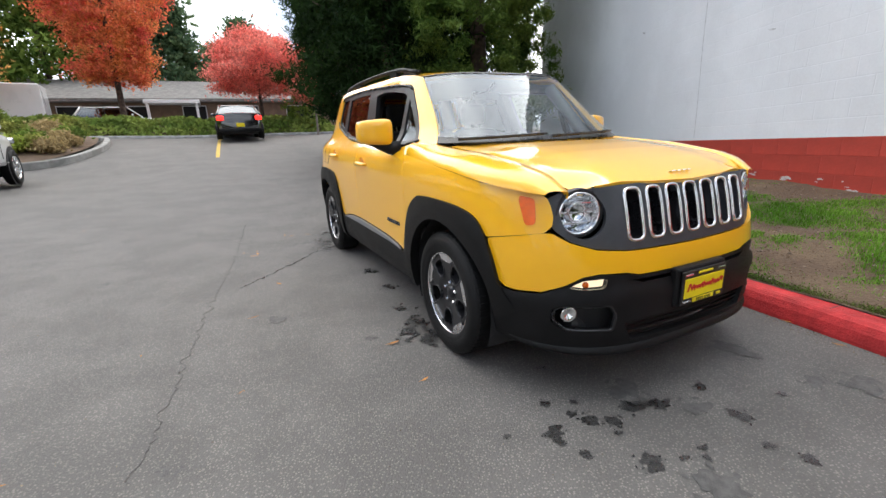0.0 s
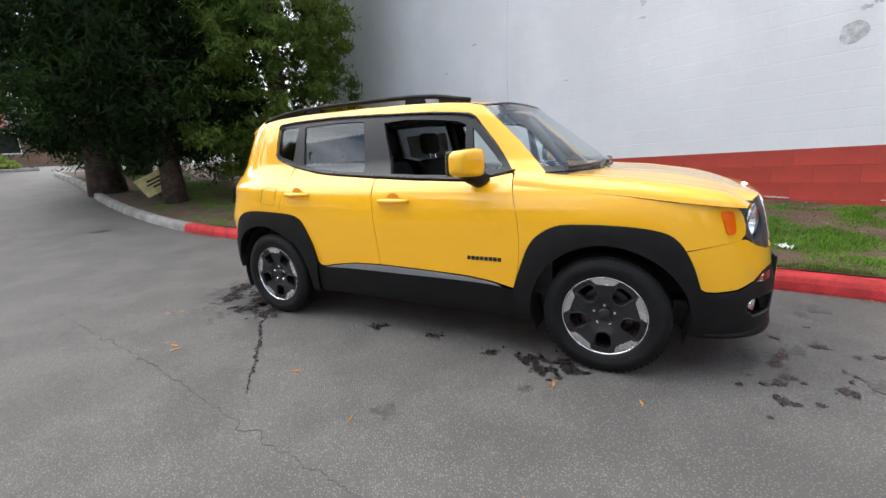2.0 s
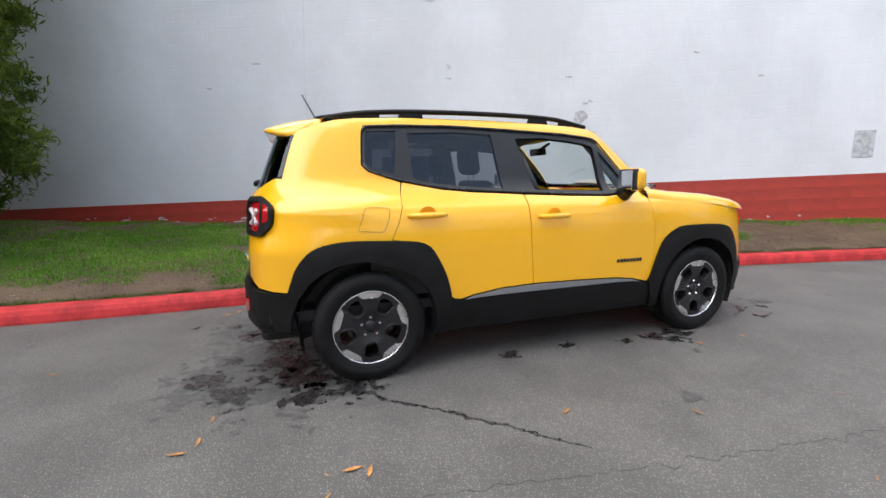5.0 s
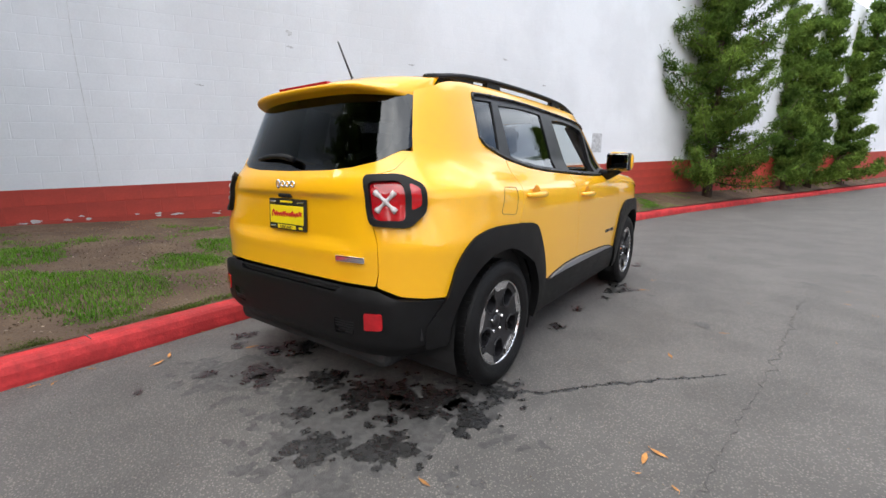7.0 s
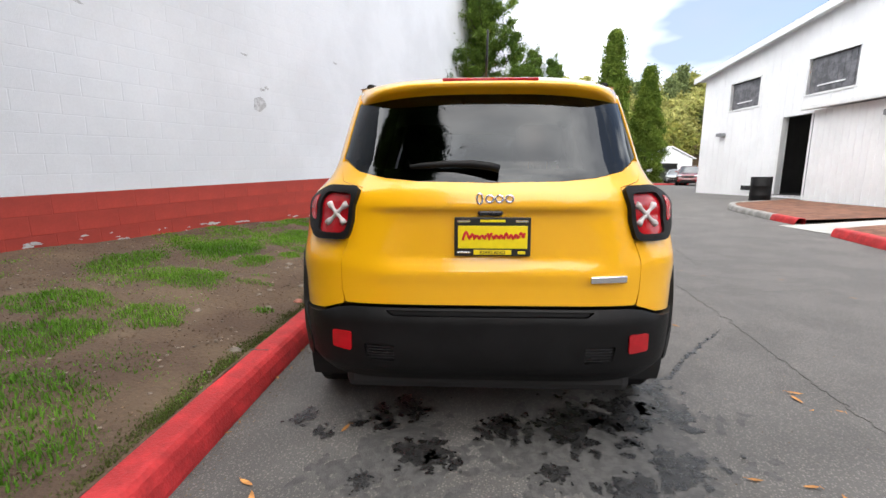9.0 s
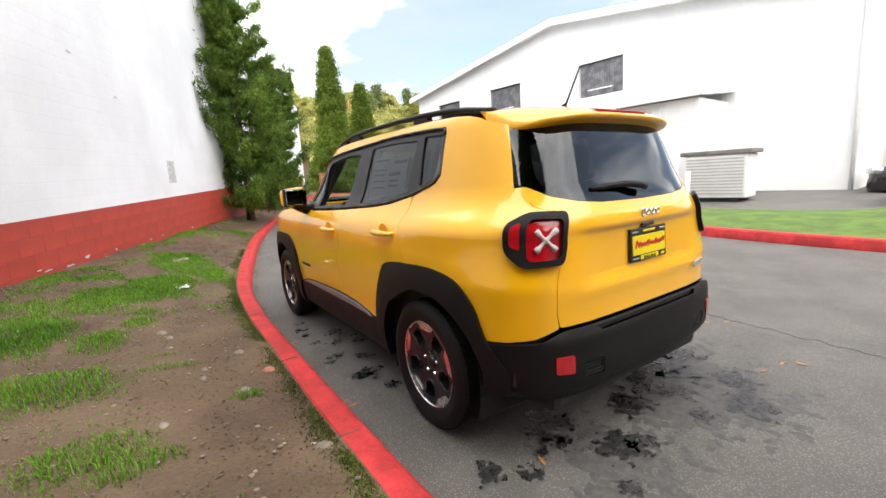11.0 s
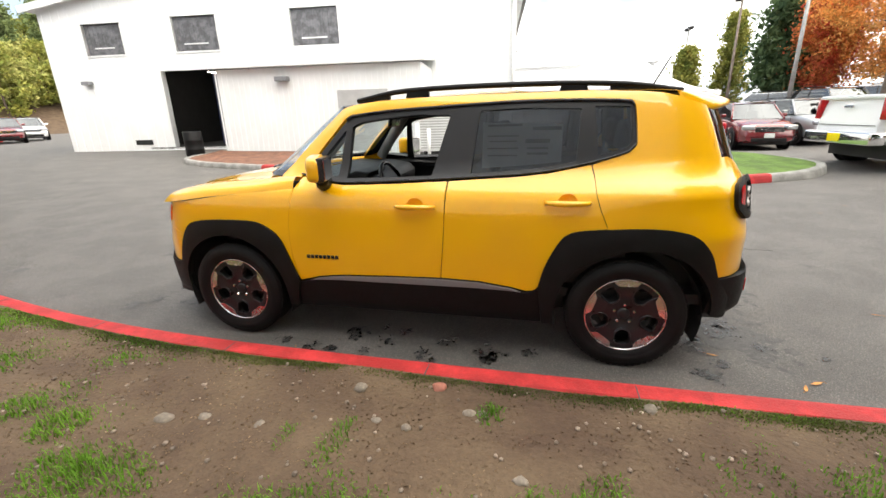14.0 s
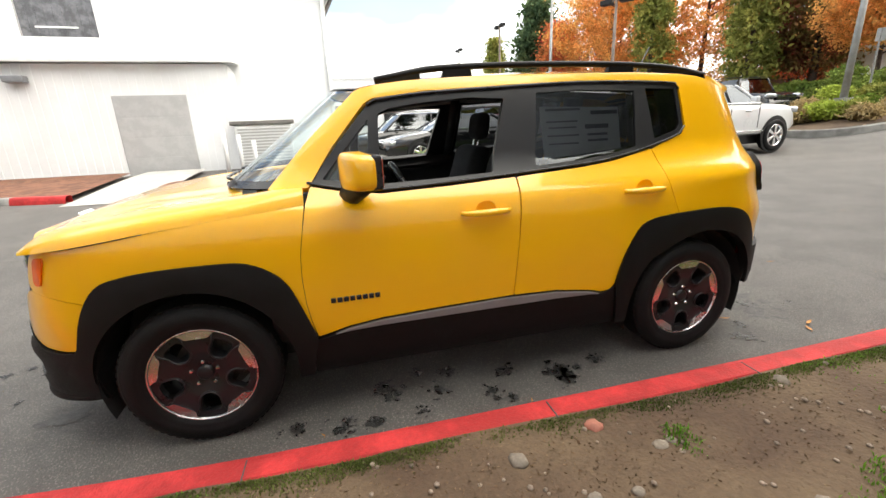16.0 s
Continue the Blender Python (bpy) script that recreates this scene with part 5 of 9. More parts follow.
for s in (1, -1):
    for y in (1.285, -1.285):
        wheel(s, y)
        # wheel well liner, coloured near black to deepen the well's shade
        rows = []
        for a in np.linspace(radians(-22), radians(202), 26):
            c, q = math.cos(a), math.sin(a)
            rows.append([(s * x, y + r * c, 0.34 + r * q) for x, r in ((0.845, 0.412), (0.78, 0.415), (0.50, 0.418), (0.50, 0.02))])
        bm = strip(rows)
        part("wheel_well", bm, M_DARKIN, suv, "dark wheel well liner")

# underbody
part("underbody", box(-0.62, 0.62, -1.92, 1.98, 0.235, 0.40, 0.04), M_INTERIOR, suv, "dark underbody")
part("underbody", box(-0.82, 0.82, -0.82, 0.82, 0.245, 0.44, 0.02), M_INTERIOR, suv)
part("exhaust", tube([(0.35, -1.2, 0.27), (0.38, -1.6, 0.28), (0.42, -1.80, 0.29)], 0.03, 10), M_IRON, suv, "exhaust pipe", smooth=True)

# ---- cabin ----
part("cabin_floor", box(-0.78, 0.78, -1.85, 1.0, 0.40, 0.46, 0.0), M_INTERIOR, suv)
part("boot_floor", box(-0.66, 0.66, -1.85, -1.0, 0.46, 0.80, 0.02), M_INTERIOR, suv)
part("bulkhead", box(-0.78, 0.78, 0.90, 0.98, 0.44, 1.07, 0.0), M_INTERIOR, suv)
rows = []
for k in range(13):
    y = 0.42 - 2.05 * k / 12
    rows.append([tuple(roof_pt(u * 0.93, y) - Vector((0, 0, 0.045 + 0.03 * abs(u) ** 3))) for u in np.linspace(-1, 1, 13)])
part("headliner", strip(rows), M_LINER, suv, "pale grey headliner", smooth=True)
dash_p = [(0.98, 1.095), (0.62, 1.085), (0.46, 1.06), (0.40, 1.00), (0.42, 0.86), (0.56, 0.74), (0.90, 0.70)]
part("dashboard", prism(dash_p, -0.74, 0.74, "X", bevel=0.025), M_INTERIOR, suv, "dark dashboard", smooth=False)
part("centre_console", box(-0.11, 0.11, -0.35, 0.60, 0.46, 0.80, 0.03), M_INTERIOR, suv)
part("instrument_hood", prism([(0.50, 1.06), (0.40, 1.07), (0.36, 1.12), (0.46, 1.135), (0.58, 1.09)], -0.55, -0.20, "X", bevel=0.012), M_INTERIOR, suv)
for x in (-0.375,):
    steer = part("steering_wheel", bmesh.new(), M_GLOSSBLK, suv, "black steering wheel")
    place = Matrix.Translation((x, 0.24, 1.0)) @ Matrix.Rotation(radians(-24), 4, "X")
    r = tube([(0.183 * math.cos(a), 0, 0.183 * math.sin(a)) for a in np.linspace(0, 2 * math.pi, 33)], 0.016, 8, caps=False)
    r.transform(place)
    part("steering_rim", r, M_GLOSSBLK, steer, smooth=True)
    h = box(-0.075, 0.075, -0.02, 0.04, -0.06, 0.06, 0.025)
    h.transform(place)
    part("steering_hub", h, M_INTERIOR, steer)
    for a in (10, 170, 270):
        t = tube([(0.05 * math.cos(radians(a)), 0, 0.05 * math.sin(radians(a))), (0.178 * math.cos(radians(a)), 0, 0.178 * math.sin(radians(a)))], 0.014, 6)
        t.transform(place)
        part("steering_spoke", t, M_SILVER, steer, smooth=True)
    part("steering_column", tube([(x, 0.26, 0.99), (x, 0.55, 0.90)], 0.035, 8), M_INTERIOR, steer, smooth=True)


def rounded(x0, x1, y0, y1, z0, z1, lean=0.0, bev=0.05):
    b = box(x0, x1, y0, y1, z0, z1, bev, 3)
    for v in b.verts:
        v.co.y -= lean * (v.co.z - z0)
    return b


def seat(x, y, w=0.50, head=True):
    st = part("front_seat" if head else "rear_seat", bmesh.new(), M_FABRIC, suv, "black cloth seat")
    part("seat_cushion", rounded(x - w / 2, x + w / 2, y - 0.10, y + 0.42, 0.50, 0.70, 0, 0.06), M_FABRIC, st, smooth=True)
    part("seat_back", rounded(x - w / 2 + 0.02, x + w / 2 - 0.02, y - 0.16, y - 0.02, 0.62, 1.20, 0.30, 0.055), M_FABRIC, st, smooth=True)
    part("seat_base", box(x - w / 2 + 0.05, x + w / 2 - 0.05, y - 0.05, y + 0.35, 0.44, 0.52), M_INTERIOR, st)
    for dx in ((0,) if head else (-0.30, 0.30)):
        part("headrest", rounded(x + dx - 0.125, x + dx + 0.125, y - 0.35, y - 0.25, 1.24, 1.43, 0.12, 0.045), M_FABRIC, st, smooth=True)
        for d in (-0.05, 0.05):
            part("headrest_post", tube([(x + dx + d, y - 0.27, 1.15), (x + dx + d, y - 0.295, 1.27)], 0.006, 6), M_CHROME, st)


seat(0.375, -0.15)
seat(-0.375, -0.15)
seat(0.0, -0.98, 1.20, False)
mir = part("cabin_mirror", rounded(-0.115, 0.115, 0.335, 0.365, 1.405, 1.465, 0.15, 0.012), M_GLOSSBLK, suv, "black rear-view mirror", smooth=True)
part("mirror_stalk", tube([(0, 0.36, 1.45), (0, 0.46, 1.51)], 0.012, 6), M_GLOSSBLK, mir)
for s in (1, -1):
    mg = (lambda u, z: map_rear(u, z)) if s > 0 else (lambda u, z: map_rear(-u, z))
    card = fl([(0.74, 1.09), (0.10, 1.085), (-0.24, 1.10), (-0.81, 1.135), (-1.20, 1.18), (-1.20, 0.50), (0.80, 0.46)])
    part("door_card", drape(card, mg, step=0.12, rim=0.012, off=-0.085, soft=0), M_INTERIOR, suv, smooth=True)
    part("door_sill_top", drape(fl([(0.74, 1.125), (0.10, 1.10), (-0.24, 1.115), (-0.81, 1.155), (-1.25, 1.24), (-1.25, 1.19), (-0.81, 1.12), (-0.24, 1.085), (0.10, 1.07), (0.74, 1.08)]), mg, step=0.06, rim=0.06, off=-0.02, soft=0), M_INTERIOR, suv)
    for y0, z0, y1, z1, r in ((-0.30, 1.12, -0.34, 1.53, 0.035), (-1.03, 1.18, -1.06, 1.53, 0.04), (0.72, 1.12, 0.43, 1.49, 0.045), (-1.40, 1.2, -1.42, 1.52, 0.08)):
        a, b = mg(ur_y(y0), z0), mg(ur_y(y1), z1)
        part("pillar_trim", tube([a - Vector((s * (r + 0.05), 0, 0)), b - Vector((s * (r + 0.045), 0, 0))], r, 8), M_LINER if y0 > 0.5 else M_INTERIOR, suv, smooth=True)
    part("roof_trim", tube([mg(ur_y(y), float(np.interp(y, (-1.4, -0.4, 0.4), (1.52, 1.54, 1.49)))) - Vector((s * 0.045, 0, 0)) for y in np.linspace(-1.4, 0.40, 10)], 0.03, 8), M_LINER, suv, smooth=True)
# price sheet inside the driver's side rear window
sheet_o = fl([(-0.43, 1.185), (-0.62, 1.195), (-0.885, 1.215), (-0.89, 1.425), (-0.43, 1.44)])
sheet_ob = part("price_sheet", drape(sheet_o, lambda u, z: map_rear(-u, z), step=0.1, rim=0.001, off=-0.024, soft=0), M_PAPER, suv, "white price sheet with printed lines")
for y, z, w, h in ((-0.56, 1.42, 0.2, 0.012), (-0.80, 1.40, 0.16, 0.02), (-0.75, 1.33, 0.14, 0.022), (-0.75, 1.29, 0.12, 0.012), (-0.75, 1.26, 0.12, 0.012), (-0.55, 1.36, 0.18, 0.008), (-0.55, 1.33, 0.16, 0.008), (-0.55, 1.29, 0.18, 0.008), (-0.55, 1.25, 0.17, 0.008)):
    o = [(ur_y(y - w / 2), z - h / 2), (ur_y(y + w / 2), z - h / 2), (ur_y(y + w / 2), z + h / 2), (ur_y(y - w / 2), z + h / 2)]
    part("print_bar", drape(o, lambda u, zz: map_rear(-u, zz), step=0.1, rim=0, off=-0.021, soft=0), M_INKBLK, sheet_ob)

# ---- leaves, trees ----
def leaf_mesh(name, pts, size, m, seed=1, droop=0.0, aspect=0.45, flat=0.0):
    """Many small pointed leaves at the given places, in one mesh."""
    rng = np.random.default_rng(seed)
    n = len(pts)
    d = rng.normal(size=(n, 3))
    d[:, 2] = d[:, 2] * (1 - flat) - droop
    d /= np.linalg.norm(d, axis=1)[:, None]
    e = np.cross(d, rng.normal(size=(n, 3)))
    e /= np.linalg.norm(e, axis=1)[:, None] + 1e-9
    s = (size * rng.uniform(0.6, 1.4, n))[:, None]
    k = np.cross(d, e)
    v = np.stack([pts - d * s, pts + e * s * aspect + k * s * 0.18, pts + d * s, pts - e * s * aspect + k * s * 0.18], 1).reshape(-1, 3)
    me = bpy.data.meshes.new(name)
    me.vertices.add(4 * n)
    me.vertices.foreach_set("co", v.ravel())
    me.loops.add(4 * n)
    me.loops.foreach_set("vertex_index", np.arange(4 * n))
    me.polygons.add(n)
    me.polygons.foreach_set("loop_start", np.arange(0, 4 * n, 4))
    me.polygons.foreach_set("loop_total", np.full(n, 4))
    me.update(calc_edges=True)
    me.materials.append(m)
    return me


def leaf_mat(name, c1, c2, through_light=0.35):
    m = mat(name, c1, rough=0.75, var=0.2, scale=0.9, fine=9, col2=c2, blend=(0.38, 0.62), island=0.35, spec=0.12)
    nt = m.node_tree
    b = nt.nodes["Principled BSDF"]
    out = nt.nodes["Material Output"]
    tr = nd(nt, "ShaderNodeBsdfTranslucent")
    mx = nd(nt, "ShaderNodeMixShader")
    mx.inputs[0].default_value = through_light
    nt.links.new(b.inputs["Base Color"].links[0].from_socket, tr.inputs["Color"])
    nt.links.new(b.outputs["BSDF"], mx.inputs[1])
    nt.links.new(tr.outputs["BSDF"], mx.inputs[2])
    nt.links.new(mx.outputs["Shader"], out.inputs["Surface"])
    return m


M_BARK = mat("brown_bark", (0.075, 0.05, 0.038), rough=0.95, var=0.35, scale=7, fine=50, bump=0.8, bump_scale=30)
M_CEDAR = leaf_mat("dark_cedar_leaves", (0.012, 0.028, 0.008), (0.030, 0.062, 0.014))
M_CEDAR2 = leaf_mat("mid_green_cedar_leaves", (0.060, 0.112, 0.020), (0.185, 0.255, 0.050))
M_JUNI = leaf_mat("juniper_leaves", (0.062, 0.120, 0.022), (0.170, 0.260, 0.046))
M_ARBOR = leaf_mat("arborvitae_leaves", (0.080, 0.135, 0.020), (0.165, 0.225, 0.036))
M_REDLEAF = leaf_mat("red_maple_leaves", (0.72, 0.17, 0.14), (0.86, 0.34, 0.27), 0.5)
M_REDORG = leaf_mat("red_and_orange_leaves", (0.64, 0.11, 0.08), (0.72, 0.30, 0.10), 0.5)
M_ORANGE = leaf_mat("orange_autumn_leaves", (0.76, 0.33, 0.10), (0.82, 0.50, 0.17), 0.5)
M_FIR = leaf_mat("fir_needles", (0.055, 0.098, 0.050), (0.115, 0.165, 0.072))
M_OLIVE = leaf_mat("olive_green_leaves", (0.17, 0.21, 0.05), (0.36, 0.34, 0.09))
M_IVY = leaf_mat("ivy_leaves", (0.12, 0.185, 0.038), (0.27, 0.33, 0.08))
M_DRYLEAF = leaf_mat("dry_straw_leaves", (0.34, 0.25, 0.12), (0.46, 0.36, 0.19))
M_LIME = leaf_mat("lime_green_leaves", (0.26, 0.34, 0.05), (0.42, 0.48, 0.10))
M_DEEPRED = leaf_mat("dark_red_leaves", (0.20, 0.055, 0.035), (0.22, 0.19, 0.06))


def crown_points(h0, h1, radius, clumps, per, spread, shape, rng, lean=(0, 0), hollow=0.45):
    """Leaf places: clumps set along an uneven crown outline. shape(t): radius share at height share t."""
    t = rng.uniform(0, 1, clumps) ** 0.85
    a = rng.uniform(0, 2 * np.pi, clumps)
    wob = 0.82 + 0.30 * np.sin(a * 3 + t * 9 + rng.uniform(0, 6)) * np.sin(t * 17 + a)
    r = radius * np.array([shape(x) for x in t]) * wob * (hollow + (1 - hollow) * rng.uniform(0, 1, clumps) ** 0.45)
    c = np.stack([np.cos(a) * r + lean[0] * t, np.sin(a) * r + lean[1] * t, h0 + (h1 - h0) * t], 1)
    sp = spread * (0.6 + 0.6 * rng.uniform(0, 1, clumps))
    p = c[:, None, :] + rng.normal(size=(clumps, per, 3)) * sp[:, None, None] * np.array([1, 1, 0.62])
    return p.reshape(-1, 3), c


def tree(name, label, x, y, height, radius, crown_m, base=None, clear=0.6, trunk_r=0.2, clumps=260, per=60, spread=0.28, leaf=0.09, shape=None, seed=1, limbs=14, droop=0.2, lean=(0, 0), group="", flat=0.0, hollow=0.45, aspect=0.45):
    rng = np.random.default_rng(seed)
    z = (ground_z(x, y) if base is None else base) - 0.05
    ob = thing(name, label, "tree", (x, y, z), 0, group)
    shape = shape or (lambda t: (1 - t) ** 0.75 * 0.95 + 0.05)
    pts, cl = crown_points(clear, height, radius, clumps, per, spread, shape, rng, lean, hollow)
    bend = [(lean[0] * t * 0.9 + 0.05 * math.sin(seed + 5 * t), lean[1] * t * 0.9 + 0.05 * math.cos(seed + 4 * t), height * 0.96 * t) for t in np.linspace(0, 1, 9)]
    rad = [trunk_r * 1.45] + [trunk_r * (1 - 0.9 * t) for t in np.linspace(0.06, 1, 8)]
    part("trunk", tube([(bend[0][0], bend[0][1], -0.15)] + bend[1:], rad, 10), M_BARK, ob, "brown trunk", smooth=True)
    for k in range(limbs):
        c = cl[int(rng.integers(len(cl)))]
        t0 = max(0.10, min(0.92, (c[2] - 0.4 * math.hypot(c[0], c[1])) / height))
        i = t0 * 8
        b0 = Vector(bend[int(i)]).lerp(Vector(bend[min(8, int(i) + 1)]), i % 1)
        mid = b0.lerp(Vector(c), 0.5) + Vector((0, 0, 0.12))
        part("limb", tube([b0, mid, Vector(c)], [max(0.015, trunk_r * 0.30 * (1 - t0 * 0.6)), trunk_r * 0.16, 0.012], 5), M_BARK, ob, smooth=True)
    crown = new("crown", leaf_mesh("crown", pts, leaf, crown_m, seed, droop, aspect, flat=flat))
    crown.parent = ob
    crown["kind"] = "stuff"
    return ob


def column(t):
    return min(1.0, t * 7 + 0.45) * (1 - 0.72 * t ** 2.2)


def cone(t):
    return (0.30 + 0.70 * min(1, t * 5)) * (1 - t) ** 0.85 + 0.03


def ball(t):
    return max(0.12, math.sin(math.pi * min(0.98, 0.12 + 0.86 * t)) ** 0.7)


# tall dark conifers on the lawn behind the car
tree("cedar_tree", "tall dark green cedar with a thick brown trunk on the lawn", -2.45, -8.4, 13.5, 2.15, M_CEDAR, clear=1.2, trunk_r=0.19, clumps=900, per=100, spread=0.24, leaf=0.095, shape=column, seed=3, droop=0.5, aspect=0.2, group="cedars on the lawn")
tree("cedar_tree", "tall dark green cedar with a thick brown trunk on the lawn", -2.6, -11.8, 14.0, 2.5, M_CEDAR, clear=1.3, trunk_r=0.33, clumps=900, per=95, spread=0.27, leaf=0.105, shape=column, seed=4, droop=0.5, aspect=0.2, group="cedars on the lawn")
tree("cedar_tree", "tall mid-green cedar with foliage down to the lawn", -4.35, -6.9, 12.5, 2.25, M_CEDAR2, clear=0.70, trunk_r=0.24, clumps=1700, per=90, spread=0.125, leaf=0.075, shape=column, seed=5, droop=-0.5, aspect=0.2, group="cedars on the lawn")
# foliage carried low to darken the bright gap behind the trunks
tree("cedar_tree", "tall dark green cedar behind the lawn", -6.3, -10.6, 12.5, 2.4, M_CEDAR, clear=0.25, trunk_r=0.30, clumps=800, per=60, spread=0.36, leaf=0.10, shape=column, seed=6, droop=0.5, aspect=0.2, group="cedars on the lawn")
# added tree: fills the gap with dark leaves in place of shade
tree("cedar_tree", "added dark cedar standing in for the shaded depth behind the lawn", -5.2, -15.2, 13.0, 2.6, M_CEDAR, clear=0.25, trunk_r=0.30, clumps=700, per=60, spread=0.36, leaf=0.10, shape=column, seed=16, droop=0.5, aspect=0.2, group="cedars on the lawn")
# junipers against the wall: curved limbs that turn upwards, tufted on their outer part
def juniper(x, y, height, reach, seed, limbs=46, leaf=0.055, leaders=((0, 0, 1.0),)):
    r = np.random.default_rng(seed)
    z = lawn_z(x, y) - 0.05
    ob = thing("juniper_tree", "ragged green juniper with upturned limbs against the painted wall", "tree", (x, y, z), 0, "junipers along the wall")
    pts = []

    def tuft(p, rad, n, up=0.8):
        pts.append(np.array(p)[None, :] + r.normal(size=(n, 3)) * rad * np.array([1, 1, up]))
    for lx, ly, share in leaders:
        hh = height * share
        line = [Vector((lx * t ** 1.4 + 0.10 * math.sin(seed + 4 * t), ly * t ** 1.4 + 0.08 * math.cos(seed + 3 * t), hh * t)) for t in np.linspace(0, 1, 9)]
        part("trunk", tube(line, [0.13, 0.10, 0.085, 0.07, 0.06, 0.05, 0.04, 0.028, 0.012], 8), M_BARK, ob, smooth=True)
        n = int(limbs * share)
        for k in range(n):
            t = (0.06 + 0.90 * (k + r.uniform(0, 0.9)) / n)
            b0 = line[min(7, int(t * 8))].lerp(line[min(8, int(t * 8) + 1)], (t * 8) % 1)
            a = 2.4 * k + r.uniform(-0.5, 0.5)
            long = reach * (0.30 + 0.85 * (1 - t) ** 0.7) * r.uniform(0.4, 1.35) * (0.8 if len(leaders) > 1 else 1.0)
            out = Vector((math.cos(a), math.sin(a), 0))
            rise = r.uniform(0.10, 0.55)
            limb = [b0 + out * long * q + Vector((0, 0, long * (-0.10 * math.sin(math.pi * q) + rise * q ** 2.4))) for q in np.linspace(0, 1, 7)]
            part("limb", tube(limb, [0.032, 0.027, 0.022, 0.018, 0.014, 0.009, 0.004], 5), M_BARK, ob, smooth=True)
            for q in np.linspace(0.16, 1.0, 9):
                i = q * 6
                c = limb[min(5, int(i))].lerp(limb[min(6, int(i) + 1)], i % 1)
                tuft(c + Vector((0, 0, 0.03)), 0.060 + 0.075 * math.sin(math.pi * min(1, q)) * r.uniform(0.4, 1.3), 64)
                if r.uniform() < 0.6:
                    w = Vector((-out.y, out.x, 0.35)) * float(r.uniform(-0.32, 0.32)) * long * 0.6
                    tuft(c + w, 0.08, 50)
        tuft(line[-1], 0.06, 60, 2.0)
        tuft(line[-2], 0.09, 80, 1.8)
    cr = new("crown", leaf_mesh("crown", np.concatenate(pts), leaf, M_JUNI, seed, -0.7, 0.22))
    cr.parent = ob
    cr["kind"] = "stuff"


juniper(0.50, 11.35, 7.6, 1.85, 7, 92, 0.06)
juniper(2.35, 16.6, 7.4, 1.15, 8, 36, 0.075, ((-0.5, -0.4, 1.0), (0.35, 0.2, 0.8)))
juniper(3.15, 18.6, 7.0, 1.15, 9, 34, 0.075, ((0.3, 0.2, 1.0), (-0.2, -0.1, 0.75)))
juniper(4.4, 21.6, 7.4, 1.35, 10, 34, 0.08, ((0.5, 0.3, 1.0), (-0.3, 0.1, 0.85)))
# clipped arborvitae past the wall
for x, y, h, r, sd in ((13.3, 37.6, 13.5, 2.5, 11), (17.6, 40.3, 11.0, 2.3, 12), (12.4, 36.6, 6.0, 2.4, 13)):
    tree("arborvitae", "dense light green conical arborvitae past the wall", x, y, h, r, M_ARBOR, clear=0.2, trunk_r=0.2, clumps=900, per=64, spread=0.24, leaf=0.095, shape=lambda t: (0.85 + 0.15 * min(1, t * 6)) * (1 - t) ** 0.72, seed=sd, droop=-0.6, limbs=5, group="arborvitae past the wall", hollow=0.7)

# autumn trees beyond the hedge and the lot
tree("maple_tree", "maple with red and orange autumn leaves", 6.4, -26.8, 12.0, 2.85, M_REDORG, clear=2.9, trunk_r=0.17, clumps=430, per=120, spread=0.34, leaf=0.085, shape=ball, seed=21, droop=0.1, group="autumn maples")
tree("maple_tree", "broad maple with red autumn leaves", -0.5, -24.5, 5.4, 2.8, M_REDLEAF, clear=2.3, trunk_r=0.13, clumps=300, per=100, spread=0.34, leaf=0.075, shape=ball, seed=22, droop=0.1, group="autumn maples")
tree("maple_tree", "small maple with bright red leaves", -3.3, -23.0, 4.8, 1.2, M_REDLEAF, clear=1.7, trunk_r=0.08, clumps=150, per=80, spread=0.26, leaf=0.07, shape=ball, seed=23, droop=0.1, group="autumn maples")
tree("maple_tree", "maple with orange autumn leaves", 12.5, -23.5, 7.0, 2.6, M_ORANGE, clear=2.4, trunk_r=0.16, clumps=240, per=100, spread=0.36, leaf=0.085, shape=ball, seed=24, droop=0.1, group="autumn maples")
for x, y, h, r, m, sd, lab in ((30.3, -21.9, 12.5, 4.6, M_ORANGE, 25, "orange"), (27.5, -28.3, 13, 5.0, M_ORANGE, 26, "orange"), (35.0, -20.0, 7.5, 1.3, M_REDORG, 27, "rust red"), (22.0, -31, 13, 4.6, M_REDORG, 28, "orange red"), (16.8, -25.5, 11.5, 2.6, M_DEEPRED, 29, "dark red"), (36, -27, 12, 5, M_ORANGE, 30, "orange")):
    tree("maple_tree", f"maple with {lab} autumn leaves behind the parked cars", x, y, h, r, m, clear=1.6, trunk_r=0.22, clumps=400, per=80, spread=0.5, leaf=0.12, shape=ball, seed=sd, group="autumn maples")
for x, y, h, r, sd in ((24.5, -21.2, 11.5, 1.35, 31), (18.2, -22.6, 11.0, 1.5, 32), (44.1, -17.3, 9.0, 1.3, 33), (40.0, -12.5, 6.0, 0.9, 37)):
    tree("poplar_tree", "narrow green and bronze columnar tree", x, y, h, r, M_OLIVE, clear=0.9, trunk_r=0.15, clumps=280, per=40, spread=0.3, leaf=0.14, shape=column, seed=sd, droop=-0.4, group="columnar trees")
